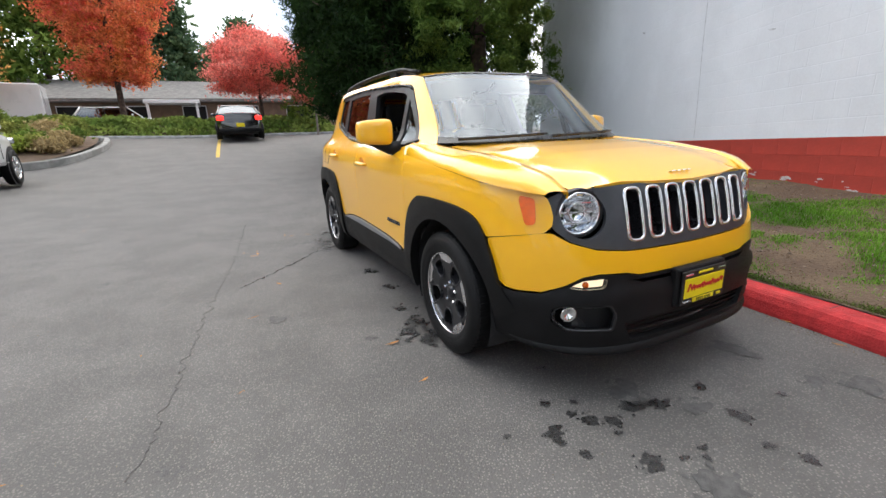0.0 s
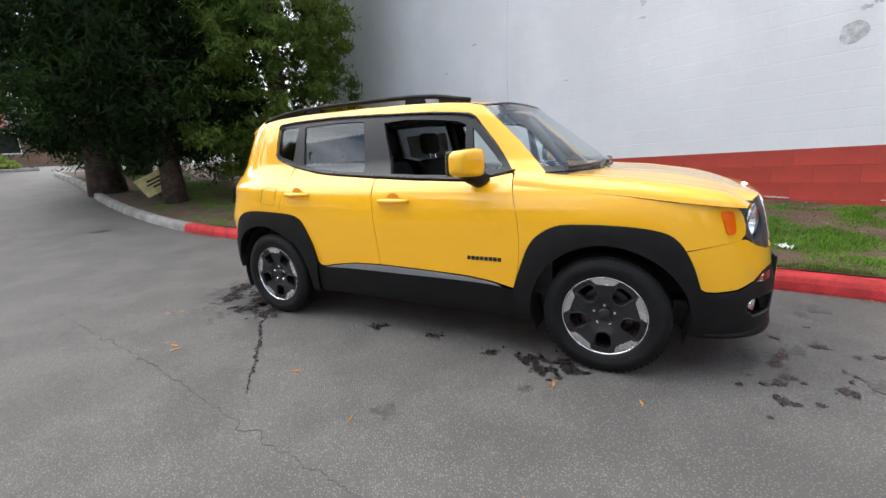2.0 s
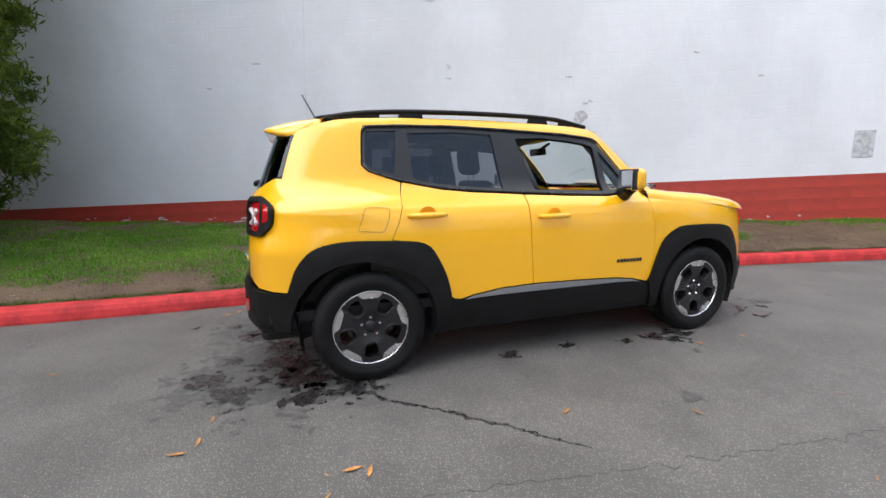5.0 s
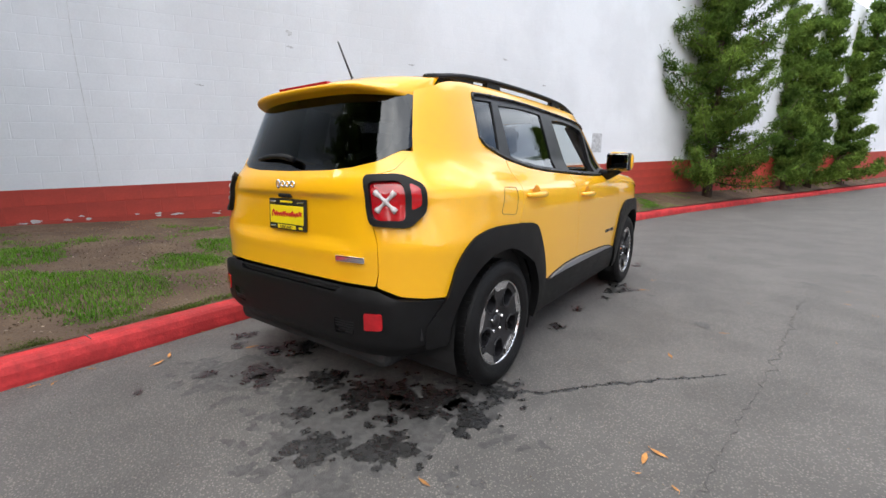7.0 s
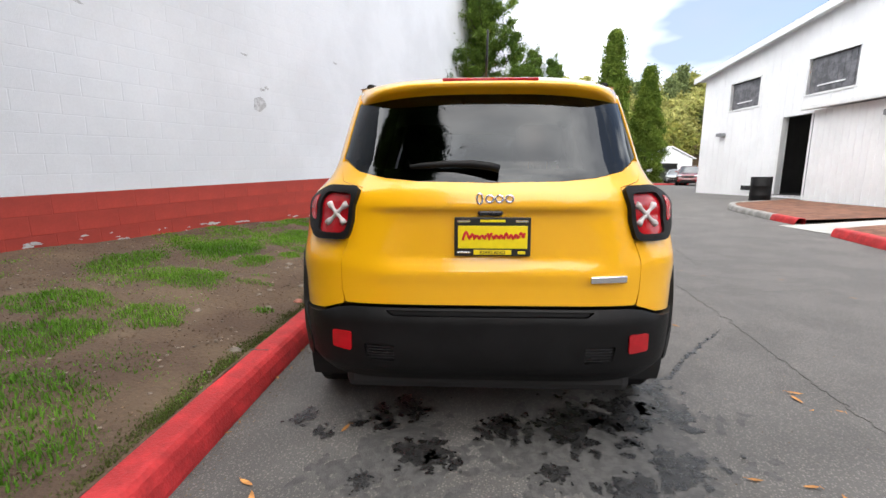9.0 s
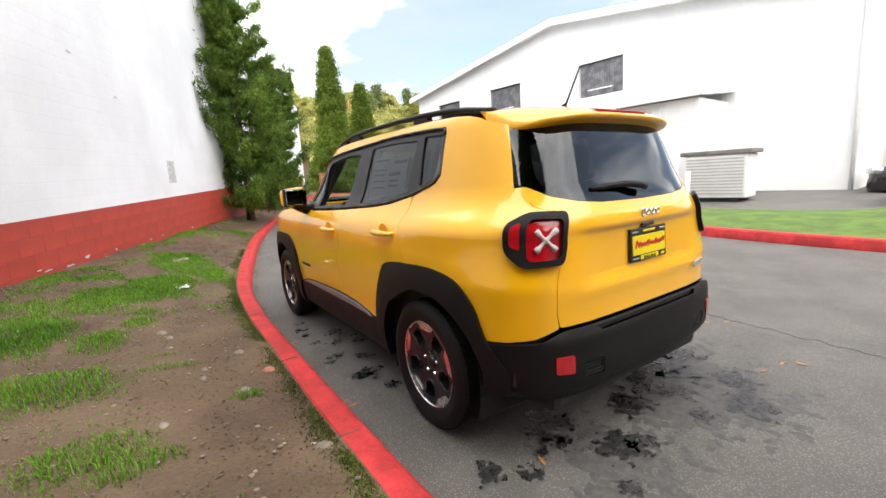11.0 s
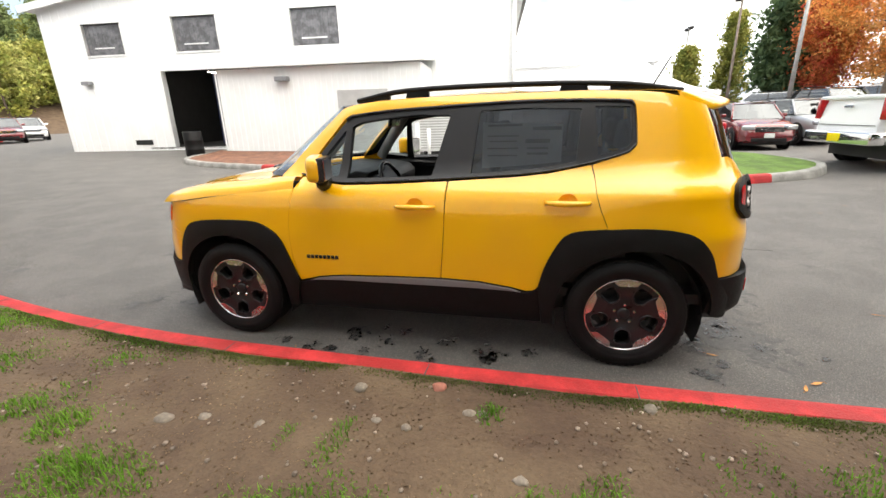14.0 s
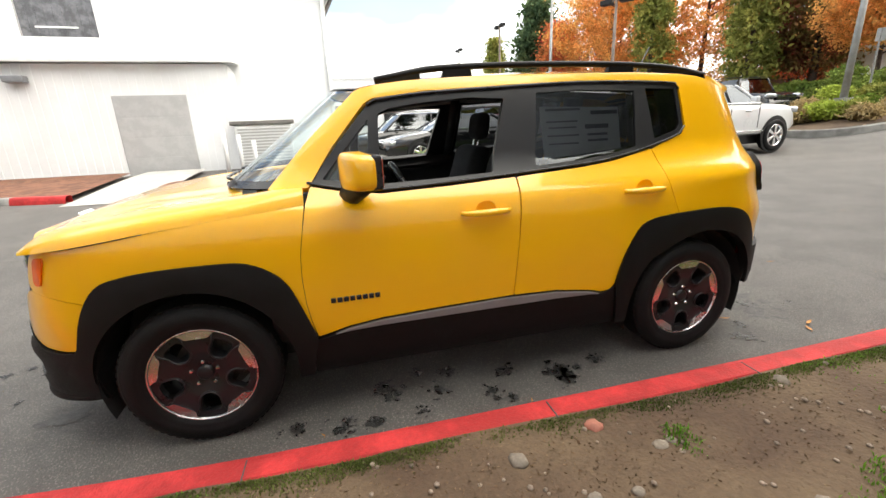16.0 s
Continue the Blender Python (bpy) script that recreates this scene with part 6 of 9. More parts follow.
for x, y, h, r, sd in ((37.7, -19.0, 10.5, 3.2, 34), (4.8, -44, 13, 4.2, 35), (13.0, -42, 15.0, 5.0, 36), (20, -46, 18, 5.0, 38), (9.5, -47, 12, 4.4, 39), (-1.5, -50, 11, 4.0, 40), (-10.8, -52, 18.0, 3.6, 41), (-6.0, -55, 10, 4.2, 42), (29, -45, 17, 5.0, 43), (24.5, -38, 15, 4.0, 44), (0.8, -56, 9.5, 3.5, 46), (18.2, -40.2, 9.5, 4.2, 47)):
    tree("fir_tree", "dark green fir in the distance", x, y, h, r, M_FIR if sd != 36 else M_CEDAR2, clear=0.8, trunk_r=0.25, clumps=420, per=26, spread=0.55, leaf=0.26, shape=cone, seed=sd, droop=0.3, limbs=6, group="distant firs")
# wooded hillside past the shed
# lighter copy of the fir needles, with distance haze mixed into the colour
M_HAZEFIR = leaf_mat("hazed_fir_needles", (0.13, 0.17, 0.075), (0.22, 0.27, 0.11))
M_HILL = leaf_mat("yellow_green_hill_leaves", (0.30, 0.33, 0.10), (0.50, 0.47, 0.18))
rng = np.random.default_rng(77)


def hill_z(x, y):
    d = 0.25 * x + 0.97 * y
    return 0.6 + 15.5 * ease(d, 62, 112) + 1.5 * noise.noise((x * 0.03, y * 0.03, 0)) - 9 * ease(x, 60, 110) * ease(d, 62, 112)


solid("hillside", sheet(np.linspace(-60, 140, 41), np.linspace(52, 190, 29), lambda x, y: hill_z(x, y) - 0.6), M_SOIL, "brown hillside under trees", "hill", "structure", smooth=True)
for k in range(150):
    x, y = (float(rng.uniform(-12, 95)), float(rng.uniform(58, 118))) if k < 60 else (float(rng.uniform(14, 62)), float(rng.uniform(64, 118)))
    kind = int(rng.integers(6))
    m = (M_OLIVE, M_HILL, M_HILL, M_HAZEFIR, M_OLIVE, M_HILL if k % 7 else M_ORANGE)[kind]
    h, r = float(rng.uniform(5.0, 10.5)) * (1.0 if kind == 3 else 0.85), float(rng.uniform(2.4, 4.0)) * (0.75 if kind == 3 else 1.1)
    zz = hill_z(x, y)
    pts, _ = crown_points(0.2, h, r, 70, 44, 0.5, cone if kind == 3 else ball, rng, hollow=0.6)
    ob = thing("hill_tree", "fir on the wooded hillside" if kind == 3 else "broadleaf tree on the wooded hillside", "tree", (x, y, zz - 0.4), 0, "trees on the hillside")
    part("trunk", tube([(0, 0, -0.3), (0, 0, h * 0.5), (0.05, 0, h * 0.9)], [0.16, 0.1, 0.03], 5), M_BARK, ob)
    cr = new("crown", leaf_mesh("crown", pts, 0.26, m, 100 + k, 0.1))
    cr.parent = ob
    cr["kind"] = "stuff"

# ---- ivy bank before the offices ----
def bank_z(x, y):
    return ground_z(x, y) + 0.66 * ease(min(y + 26.5, -21.6 - y), 0.0, 1.1) * ease(x + 4.4, 0, 1.2)


solid("ivy_bank", sheet(np.linspace(-4.4, 20, 50), np.linspace(-26.5, -21.6, 14), lambda x, y: bank_z(x, y) - 0.02), M_SOIL, "earth bank under ivy", "bank", "structure", smooth=True)
bx, by = rng.uniform(-4.2, 19.5, 26000), rng.uniform(-25.5, -21.65, 26000)
pz = np.array([bank_z(a, b) for a, b in zip(bx, by)])
ivy = new("ivy", leaf_mesh("ivy", np.stack([bx, by, pz + rng.uniform(0, 0.28, 26000) * (0.6 + 0.8 * np.abs(np.sin(bx * 1.3) * np.cos(by * 1.9 + bx)))], 1), 0.11, M_IVY, 55, 0, 0.6))
tagged(ivy, "green ivy covering a low bank", "ivy", "", "stuff")
solid("kerb", kerb_strip([(x, -21.55) for x in np.linspace(-4.6, 20, 60)], -1, 0.13, 0.16), M_KERB, "pale concrete kerb along the ivy bank", "kerb", "structure")


def shrub(x, y, r, h, m, seed, label, base=None):
    rng = np.random.default_rng(seed)
    ob = thing("shrub", label, "shrub", (x, y, (ground_z(x, y) if base is None else base)), 0, "shrubs")
    pts, cl = crown_points(0.05, h, r, 70, 40, 0.11, ball, rng, hollow=0.6)
    for k in range(5):
        c = cl[k]
        part("stem", tube([(0, 0, -0.05), (c[0] * 0.5, c[1] * 0.5, c[2] * 0.6), tuple(c)], [0.02, 0.014, 0.006], 5), M_BARK, ob)
    cr = new("leaves", leaf_mesh("leaves", pts, 0.06, m, seed))
    cr.parent = ob
    cr["kind"] = "stuff"
    return ob


# planter past the pickup
PLANT = smooth_line([(9.6, -12.9), (7.4, -12.5), (6.15, -13.0), (5.65, -14.6), (5.75, -17.0), (6.4, -19.6), (8.2, -20.8)], 0.3)
solid("kerb", kerb_strip(PLANT, -1, 0.17, 0.2), M_KERB, "rough grey kerb round a planted island", "kerb", "structure")
rows = [[(p[0] * (1 - t) + 10.5 * t, p[1] * (1 - t) - 16.5 * t, ground_z(p[0], p[1]) + 0.14 + 0.25 * math.sin(math.pi * min(1, t * 1.2))) for t in np.linspace(0.03, 1, 8)] for p in PLANT]
solid("planted_bed", strip(rows), M_SOIL, "brown bed of a planted island", "bed", "structure", smooth=True)
for i, (x, y, r, h, m) in enumerate(((7.5, -13.8, 0.45, 0.42, M_LIME), (7.95, -13.4, 0.30, 0.28, M_DRYLEAF), (6.9, -14.2, 0.40, 0.36, M_OLIVE), (6.5, -13.9, 0.30, 0.28, M_DRYLEAF), (7.1, -14.9, 0.45, 0.40, M_ARBOR), (6.4, -15.0, 0.40, 0.35, M_DRYLEAF), (6.5, -16.2, 0.45, 0.45, M_IVY), (9.3, -15.5, 0.40, 0.38, M_DRYLEAF), (9.2, -16.5, 0.60, 0.72, M_LIME), (8.4, -17.2, 0.55, 0.55, M_OLIVE), (7.4, -17.6, 0.55, 0.55, M_DRYLEAF), (7.2, -19.0, 0.65, 0.7, M_OLIVE), (11.0, -19.6, 0.9, 1.45, M_IVY), (9.6, -19.6, 0.8, 1.1, M_IVY))):
    shrub(x, y, r, h, m, 200 + i, "low garden shrub in the planted island", ground_z(x, y) + 0.2)
shrub(-2.6, -24.4, 1.0, 1.5, M_ARBOR, 230, "round clipped green shrub on the ivy bank", ground_z(-2.6, -24.4) + 0.75)
shrub(-4.9, -7.6, 0.65, 0.8, M_CEDAR, 231, "dark clipped shrub under the cedar", lawn_z(-4.9, -7.6))

# ---- long low office building ----
M_OFFICE = mat("brown_office_wall", (0.20, 0.13, 0.09), rough=0.8, var=0.15, scale=2, fine=30)
office = thing("office_building", "long low brown office building with a grey shingle roof", "building", (6, -40, ground_z(6, -40)), 0)
part("wall", box(-24, 22, -4.5, 4.5, -0.3, 2.3), M_OFFICE, office, "brown wall")
part("roof", prism([(-5.6, 2.25), (5.6, 2.25), (5.6, 2.45), (0, 4.2), (-5.6, 2.45)], -25, 23, "X"), M_ROOF, office, "grey shingle roof")
for k in range(12):
    x = -22 + k * 3.7
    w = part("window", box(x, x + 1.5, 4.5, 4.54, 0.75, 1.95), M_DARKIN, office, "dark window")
    part("window_frame", box(x - 0.06, x + 1.56, 4.5, 4.52, 0.68, 2.02), M_TRIM, w)
can = part("entrance_canopy", box(-3.2, 0.2, 4.6, 6.6, 2.05, 2.3, 0.03), M_TRIM, office, "white entrance canopy")
for x in (-3.0, 0.0):
    part("canopy_post", box(x - 0.08, x + 0.08, 6.3, 6.5, 0, 2.05), M_TRIM, can)
for x, y in ((-14, 4.55), (8, 4.55)):
    part("gable", prism([(-3, 2.3), (3, 2.3), (0, 3.6)], 4.5, 5.5, "Y"), M_ROOF, office).location = (x, 0, 0)

# ---- white metal building with annex ----
B_O, B_R = (13.1, 11.5, 0.0), 6.0
bld = thing("metal_building", "large white metal-sided building with a low annex", "building", B_O, B_R)
# front face in pieces round the openings: y runs along the front, -x looks at the drive
U0, U1, EAVE, RIDGE = -11.2, 8.4, 6.0, 7.45
UM = (U0 + U1) / 2
opens = [(-4.45, -2.55, 4.20, 5.52), (0.55, 2.45, 4.20, 5.47), (4.75, 6.5, 4.20, 5.38)]
bay = (-0.6, 3.35, 0.45, 3.50)


def gable_z(u):
    return EAVE + (RIDGE - EAVE) * (1 - abs(u - UM) / (U1 - UM))


def front_piece(u0, u1, z0, z1):
    if callable(z1):
        out = [(u0, z0), (u1, z0), (u1, z1(u1)), (u0, z1(u0))]
        if u0 < UM < u1:
            out = [(u0, z0), (u1, z0), (u1, z1(u1)), (UM, z1(UM)), (u0, z1(u0))]
    else:
        out = [(u0, z0), (u1, z0), (u1, z1), (u0, z1)]
    return prism(out, 0.0, 0.22, "X")


for args in ((U0, bay[0], 0, 3.5), (bay[1], U1, 0, 3.5), (bay[0], bay[1], 0, 0.42), (U0, U1, 3.5, 4.20), (U0, opens[0][0], 4.20, 5.52), (opens[0][1], opens[1][0], 4.20, 5.52), (opens[1][1], opens[2][0], 4.20, 5.52), (opens[2][1], U1, 4.20, 5.52),
             (opens[1][0], opens[1][1], 5.47, 5.52), (opens[2][0], opens[2][1], 5.38, 5.52), (U0, U1, 5.52, gable_z)):
    part("wall_panel", front_piece(*args), M_SIDING, bld, "white metal front wall panel")
part("side_wall", box(0.22, 19, U0, U0 + 0.2, 0, EAVE), M_SIDING, bld, "white metal side wall")
part("side_wall", box(0.22, 19, U1 - 0.2, U1, 0, EAVE), M_SIDING, bld, "white metal side wall")
part("back_wall", box(18.8, 19, U0 + 0.2, U1 - 0.2, 0, EAVE), M_SIDING, bld)
for sg in (1, -1):
    part("roof_slope", prism([(UM, RIDGE), (UM, RIDGE + 0.14), (UM + sg * (U1 - UM + 0.35), EAVE + 0.08), (UM + sg * (U1 - UM + 0.35), EAVE - 0.06)], -0.35, 19.3, "X"), M_TRIM, bld, "pale metal roof")
    part("rake_trim", prism([(UM, RIDGE - 0.12), (UM, RIDGE + 0.16), (UM + sg * (U1 - UM + 0.38), EAVE + 0.10), (UM + sg * (U1 - UM + 0.38), EAVE - 0.16)], -0.42, -0.35, "X"), M_TRIM, bld, "white rake board")
part("gutter", box(-0.3, 19.2, U0 - 0.48, U0 - 0.36, EAVE - 0.16, EAVE - 0.02, 0.02), M_ROOF, bld, "grey gutter")
part("downpipe", tube([(-0.06, U0 + 0.12, EAVE - 0.1), (-0.08, U0 + 0.12, 0.2)], 0.05, 8), M_TRIM, bld, "white downpipe", smooth=True)
# metal ribs
for k in range(49):
    u = U0 + 0.2 + k * 0.4
    if bay[0] - 0.05 < u < bay[1] + 0.05:
        lo = 3.55
    else:
        lo = 0.0
    segs = [(lo, gable_z(u) - 0.15)]
    for a, b, z0, z1 in opens:
        if a - 0.06 < u < b + 0.06:
            segs = [(lo, z0 - 0.08), (z1 + 0.08, gable_z(u) - 0.15)]
    for z0, z1 in segs:
        part("siding_rib", box(-0.014, 0.0, u - 0.02, u + 0.02, z0, z1), M_SIDING, bld)
M_OLDGLASS = mat("weathered_window_panel", (0.14, 0.14, 0.15), rough=0.35, var=0.3, scale=4, fine=24)
for a, b, z0, z1 in opens:
    w = part("window", box(0.10, 0.13, a, b, z0, z1), M_OLDGLASS, bld, "grey weathered window")
    for y0, y1, zz0, zz1 in ((a - 0.07, a, z0 - 0.07, z1 + 0.07), (b, b + 0.07, z0 - 0.07, z1 + 0.07), (a, b, z0 - 0.07, z0), (a, b, z1, z1 + 0.07)):
        part("window_frame", box(-0.035, 0.10, y0, y1, zz0, zz1), M_TRIM, w, "white window frame")
    for k in range(1, 9):
        y = a + (b - a) * k / 9
        part("window_rib", box(0.085, 0.10, y - 0.012, y + 0.012, z0, z1), M_OLDGLASS, w)
    part("window_stay", box(0.06, 0.08, a + 0.5, b - 0.35, z0 + 0.25, z0 + 0.30), M_TRIM, w)
# open service bay: its shade is put into a near-black lining
bay_ob = part("service_bay", bmesh.new(), M_DARKIN, bld, "open service bay with a lining blackened for shade")
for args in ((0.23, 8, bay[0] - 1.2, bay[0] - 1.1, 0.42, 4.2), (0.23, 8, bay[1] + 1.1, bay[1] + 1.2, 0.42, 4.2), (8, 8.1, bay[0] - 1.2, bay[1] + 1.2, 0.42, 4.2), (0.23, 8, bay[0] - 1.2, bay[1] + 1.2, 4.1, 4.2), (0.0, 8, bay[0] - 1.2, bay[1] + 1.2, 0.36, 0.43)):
    part("bay_shade_lining", box(*args), M_DARKIN, bay_ob)
M_TUBE = glow("lamp_tube", (1.0, 0.95, 0.85), 6.0)
for x, u in ((2.2, 2.3), (4.6, 1.0), (3.2, 0.2)):
    part("tube_lamp", box(x - 0.6, x + 0.6, u - 0.03, u + 0.03, 3.55, 3.60), M_TUBE, bay_ob, "lit tube lamp")
M_BLUEM = mat("blue_lift_paint", (0.02, 0.03, 0.08), rough=0.5, var=0.2)
for u in (2.4, 0.1):
    part("lift_column", box(2.2, 2.5, u - 0.16, u + 0.16, 0.43, 3.6, 0.02), M_BLUEM, bay_ob, "dark blue lift column")
for x in (0.25, 0.05):
    part("bay_jamb", box(-0.03, 0.24, (bay[1] if x > 0.1 else bay[0] - 0.1), (bay[1] + 0.1 if x > 0.1 else bay[0]), 0.43, 3.5), M_TRIM, bay_ob)
# annex
AX, AY0, AY1, AZ = -2.55, -8.0, -0.75, 3.16
bm = box(AX, 0.0, AY0, AY1, 0.0, AZ)
part("annex_wall", bm, M_SIDING, bld, "white ribbed annex wall")
for k in range(37):
    u = AY0 + 0.1 + k * 0.2
    if not (-6.95 < u < -4.98):
        part("siding_rib", box(AX - 0.016, AX, u - 0.03, u + 0.03, 0.1, AZ - 0.02), M_SIDING, bld)
    else:
        part("siding_rib", box(AX - 0.016, AX, u - 0.03, u + 0.03, 2.42, AZ - 0.02), M_SIDING, bld)
part("annex_roof", prism([(AX - 0.22, AZ + 0.02), (0.0, AZ + 0.30), (0.0, AZ + 0.42), (AX - 0.22, AZ + 0.14)], AY0 - 0.15, AY1 + 0.15, "Y"), M_TRIM, bld, "white annex roof edge")
part("annex_gutter", box(AX - 0.34, AX - 0.22, AY0 + 0.9, AY1 + 0.15, AZ + 0.0, AZ + 0.13, 0.02), M_TRIM, bld, "white gutter")
M_GREYDOOR = mat("grey_roller_door", (0.42, 0.42, 0.42), rough=0.6, var=0.06, scale=3, fine=40)
gdoor = part("roller_door", box(AX - 0.03, AX, -6.85, -5.08, 0.15, 2.36), M_GREYDOOR, bld, "closed grey door")
for k in range(4):
    part("door_slat", box(AX - 0.036, AX - 0.03, -6.83, -5.10, 0.2 + k * 0.54, 0.70 + k * 0.54, 0.002, 1), M_GREYDOOR, gdoor)
part("flood_lamp", box(AX - 0.30, AX - 0.02, -3.45, -3.0, 2.70, 2.86, 0.03), M_SILVER, bld, "grey wall flood lamp")
part("flood_lamp", box(-0.30, -0.02, 6.55, 6.9, 3.05, 3.2, 0.03), M_SILVER, bld, "grey wall flood lamp")
part("flood_lamp", box(-0.02 + 6, 0.28 + 6, U0 - 0.3, U0, 4.3, 4.45, 0.03), M_SILVER, bld)
part("wall_vent", box(-0.03, 0.0, 4.4, 5.2, 0.55, 0.75), M_DARKIN, bld, "dark low wall vent")
hvac = thing("outdoor_unit", "cream air conditioning unit beside the annex", "machine", (11.1, 2.5, ground_z(11.1, 2.5)), B_R)
part("unit_case", box(-0.45, 0.45, -0.75, 0.75, 0.1, 1.25, 0.03), M_TRIM, hvac)
for k in range(12):
    part("unit_slat", box(-0.47, -0.45, -0.68, 0.68, 0.2 + k * 0.083, 0.235 + k * 0.083), M_GREYDOOR, hvac)
part("unit_top", box(-0.5, 0.5, -0.85, 0.85, 1.25, 1.36, 0.02), M_ROOF, hvac, "grey lid")
for x in (-0.35, 0.35):
    part("unit_foot", box(x - 0.05, x + 0.05, -0.6, 0.6, 0, 0.1), M_DARKIN, hvac)
for k in range(3):
    bo = thing("bollard", "white steel bollard beside the annex", "bollard", (9.6, 3.3 - k * 0.35, ground_z(9.6, 3.3)), 0, "bollards by the annex")
    part("post", tube([(0, 0, 0), (0, 0, 1.2 - 0.15 * k)], 0.055, 10), M_TRIM, bo, smooth=True)
barrel = thing("barrel", "black steel drum beside the service bay", "barrel", (9.75, 11.15, ground_z(9.75, 11.15)))
part("drum", lathe([(0.001, 0), (0.29, 0), (0.30, 0.02), (0.295, 0.28), (0.305, 0.30), (0.295, 0.32), (0.295, 0.58), (0.305, 0.60), (0.295, 0.62), (0.30, 0.88), (0.285, 0.90), (0.27, 0.86), (0.001, 0.86)], 28, "Z"), M_CLAD, barrel, smooth=True)
part("drum_lid", lathe([(0.001, 0.865), (0.268, 0.865), (0.268, 0.875), (0.001, 0.875)], 28, "Z"), M_RUBBER, barrel)

# mulch bed and kerbs before the annex
M_MULCH = mat("red_brown_mulch", (0.17, 0.075, 0.045), rough=0.95, var=0.3, scale=5, fine=60, bump=0.9, bump_scale=50)
M_CONC = mat("pale_concrete", (0.42, 0.41, 0.385), rough=0.85, var=0.12, scale=2, fine=50, bump=0.3, bump_scale=80)
BED = smooth_line([(10.1, 11.0), (8.6, 10.6), (7.7, 9.2), (7.25, 7.4), (6.95, 5.7)], 0.3)
solid("kerb", kerb_strip(BED[:-3], 1, 0.14, 0.16), M_KERB, "grey kerb round the mulch bed", "kerb", "structure")
solid("kerb", kerb_strip(BED[-4:], 1, 0.142, 0.162), M_KERB_RED, "red painted kerb end", "kerb", "structure")
rows = [[(p[0] * (1 - t) + (10.6 - 0.1 * (p[1] - 7)) * t, p[1] * (1 - t * 0.15) + 0.15 * t * 7.6, ground_z(p[0], p[1]) + 0.10 + 0.12 * t) for t in np.linspace(0.04, 1, 8)] for p in BED]
solid("mulch_bed", strip(rows), M_MULCH, "red-brown mulch bed before the annex", "bed", "structure", smooth=True)
rows = [[(x, y, ground_z(x, y) + 0.012 + 0.10 * ease(x, 6.5, 10)) for x in np.linspace(6.55, 10.9, 10)] for y in np.linspace(4.15, 5.65, 5)]
solid("ramp", strip(rows), M_CONC, "pale concrete ramp to the grey door", "ramp", "structure")
ISLE = smooth_line([(6.42, 4.15), (6.0, 2.4), (5.65, 0.4), (5.45, -1.6), (5.5, -3.4), (5.72, -4.9), (6.1, -5.8), (6.8, -6.3), (7.6, -6.2), (8.5, -5.6), (9.2, -4.6)], 0.3)
i_red = [i for i, p in enumerate(ISLE) if p[1] > -5.15 and p[0] < 6.5][-1]
solid("kerb", kerb_strip(ISLE[:i_red + 1], 1, 0.15, 0.17), M_KERB_RED, "red painted kerb of the grass island", "kerb", "structure")
solid("kerb", kerb_strip(ISLE[i_red:], 1, 0.15, 0.17), M_KERB, "grey kerb of the grass island", "kerb", "structure")
M_TURF = mat("short_green_turf", (0.085, 0.15, 0.025), rough=0.95, var=0.25, scale=2.5, fine=90, bump=0.8, bump_scale=120)
rows = []
for p in ISLE:
    far = (8.35 + 0.95 * ease(-p[1], 0, 2), p[1] if p[1] > -4.4 else -4.4)
    rows.append([(p[0] * (1 - t) + far[0] * t, p[1] * (1 - t) + far[1] * t, ground_z(p[0] * (1 - t) + far[0] * t, p[1]) + 0.125 + 0.06 * math.sin(math.pi * t)) for t in np.linspace(0.05, 1, 14)])
solid("grass_island", strip([r for r, p in zip(rows, ISLE) if p[1] < 2.6]), M_TURF, "mown green grass island", "lawn", "structure", smooth=True)
solid("mulch_bed", strip([r for r, p in zip(rows, ISLE) if p[1] > 2.3]), M_MULCH, "red-brown mulch bed", "bed", "structure", smooth=True)

# ---- far shed, tent, low sales building ----
shed = thing("garage_shed", "white gabled garage shed with an open door", "building", (27.5, 56.5, ground_z(27, 56)), 24)
for args in ((-4.2, -2.0, -0.1, 0.1, 0, 3.2), (1.6, 4.2, -0.1, 0.1, 0, 3.2), (-2.0, 1.6, -0.1, 0.1, 2.5, 3.2), (-4.2, -4.0, 0.1, 9, 0, 3.2), (4.0, 4.2, 0.1, 9, 0, 3.2), (-4.0, 4.0, 8.8, 9, 0, 3.2)):
    part("wall", box(*args), M_SIDING, shed)
part("gable", prism([(-4.2, 3.2), (4.2, 3.2), (0, 4.6)], -0.1, 0.1, "Y"), M_SIDING, shed)
for sg in (1, -1):
    part("roof", prism([(0, 4.62), (0, 4.75), (sg * 4.6, 3.2), (sg * 4.6, 3.08)], -0.4, 9.2, "Y"), M_TRIM, shed)
M_TENT = mat("white_tent_fabric", (0.80, 0.81, 0.82), rough=0.7, var=0.03, scale=1)
tent = thing("marquee_tent", "white peaked marquee tent", "tent", (24.5, -4.3, ground_z(24, -4)), 0)
n = 9
rows = []
for j in range(25):
    u = -1 + 2 * j / 24
    row = []
    for i in range(25):
        v = -1 + 2 * i / 24
        m = max(abs(u), abs(v))
        row.append((u * 4.4, v * 4.4, 2.35 + 3.25 * (1 - m) ** 1.8 + 0.25 * (1 - m)))
    rows.append(row)
bm = strip(rows)
part("canopy", bm, M_TENT, tent, smooth=True)
for u in (-1, 1):
    for v in (-1, 1):
        part("tent_pole", tube([(u * 4.3, v * 4.3, 0), (u * 4.3, v * 4.3, 2.4)], 0.05, 8), M_TRIM, tent)
    part("valance", box(u * 4.4 - 0.02, u * 4.4 + 0.02, -4.4, 4.4, 2.15, 2.36), M_TENT, tent)
    part("valance", box(-4.4, 4.4, u * 4.4 - 0.02, u * 4.4 + 0.02, 2.15, 2.36), M_TENT, tent)
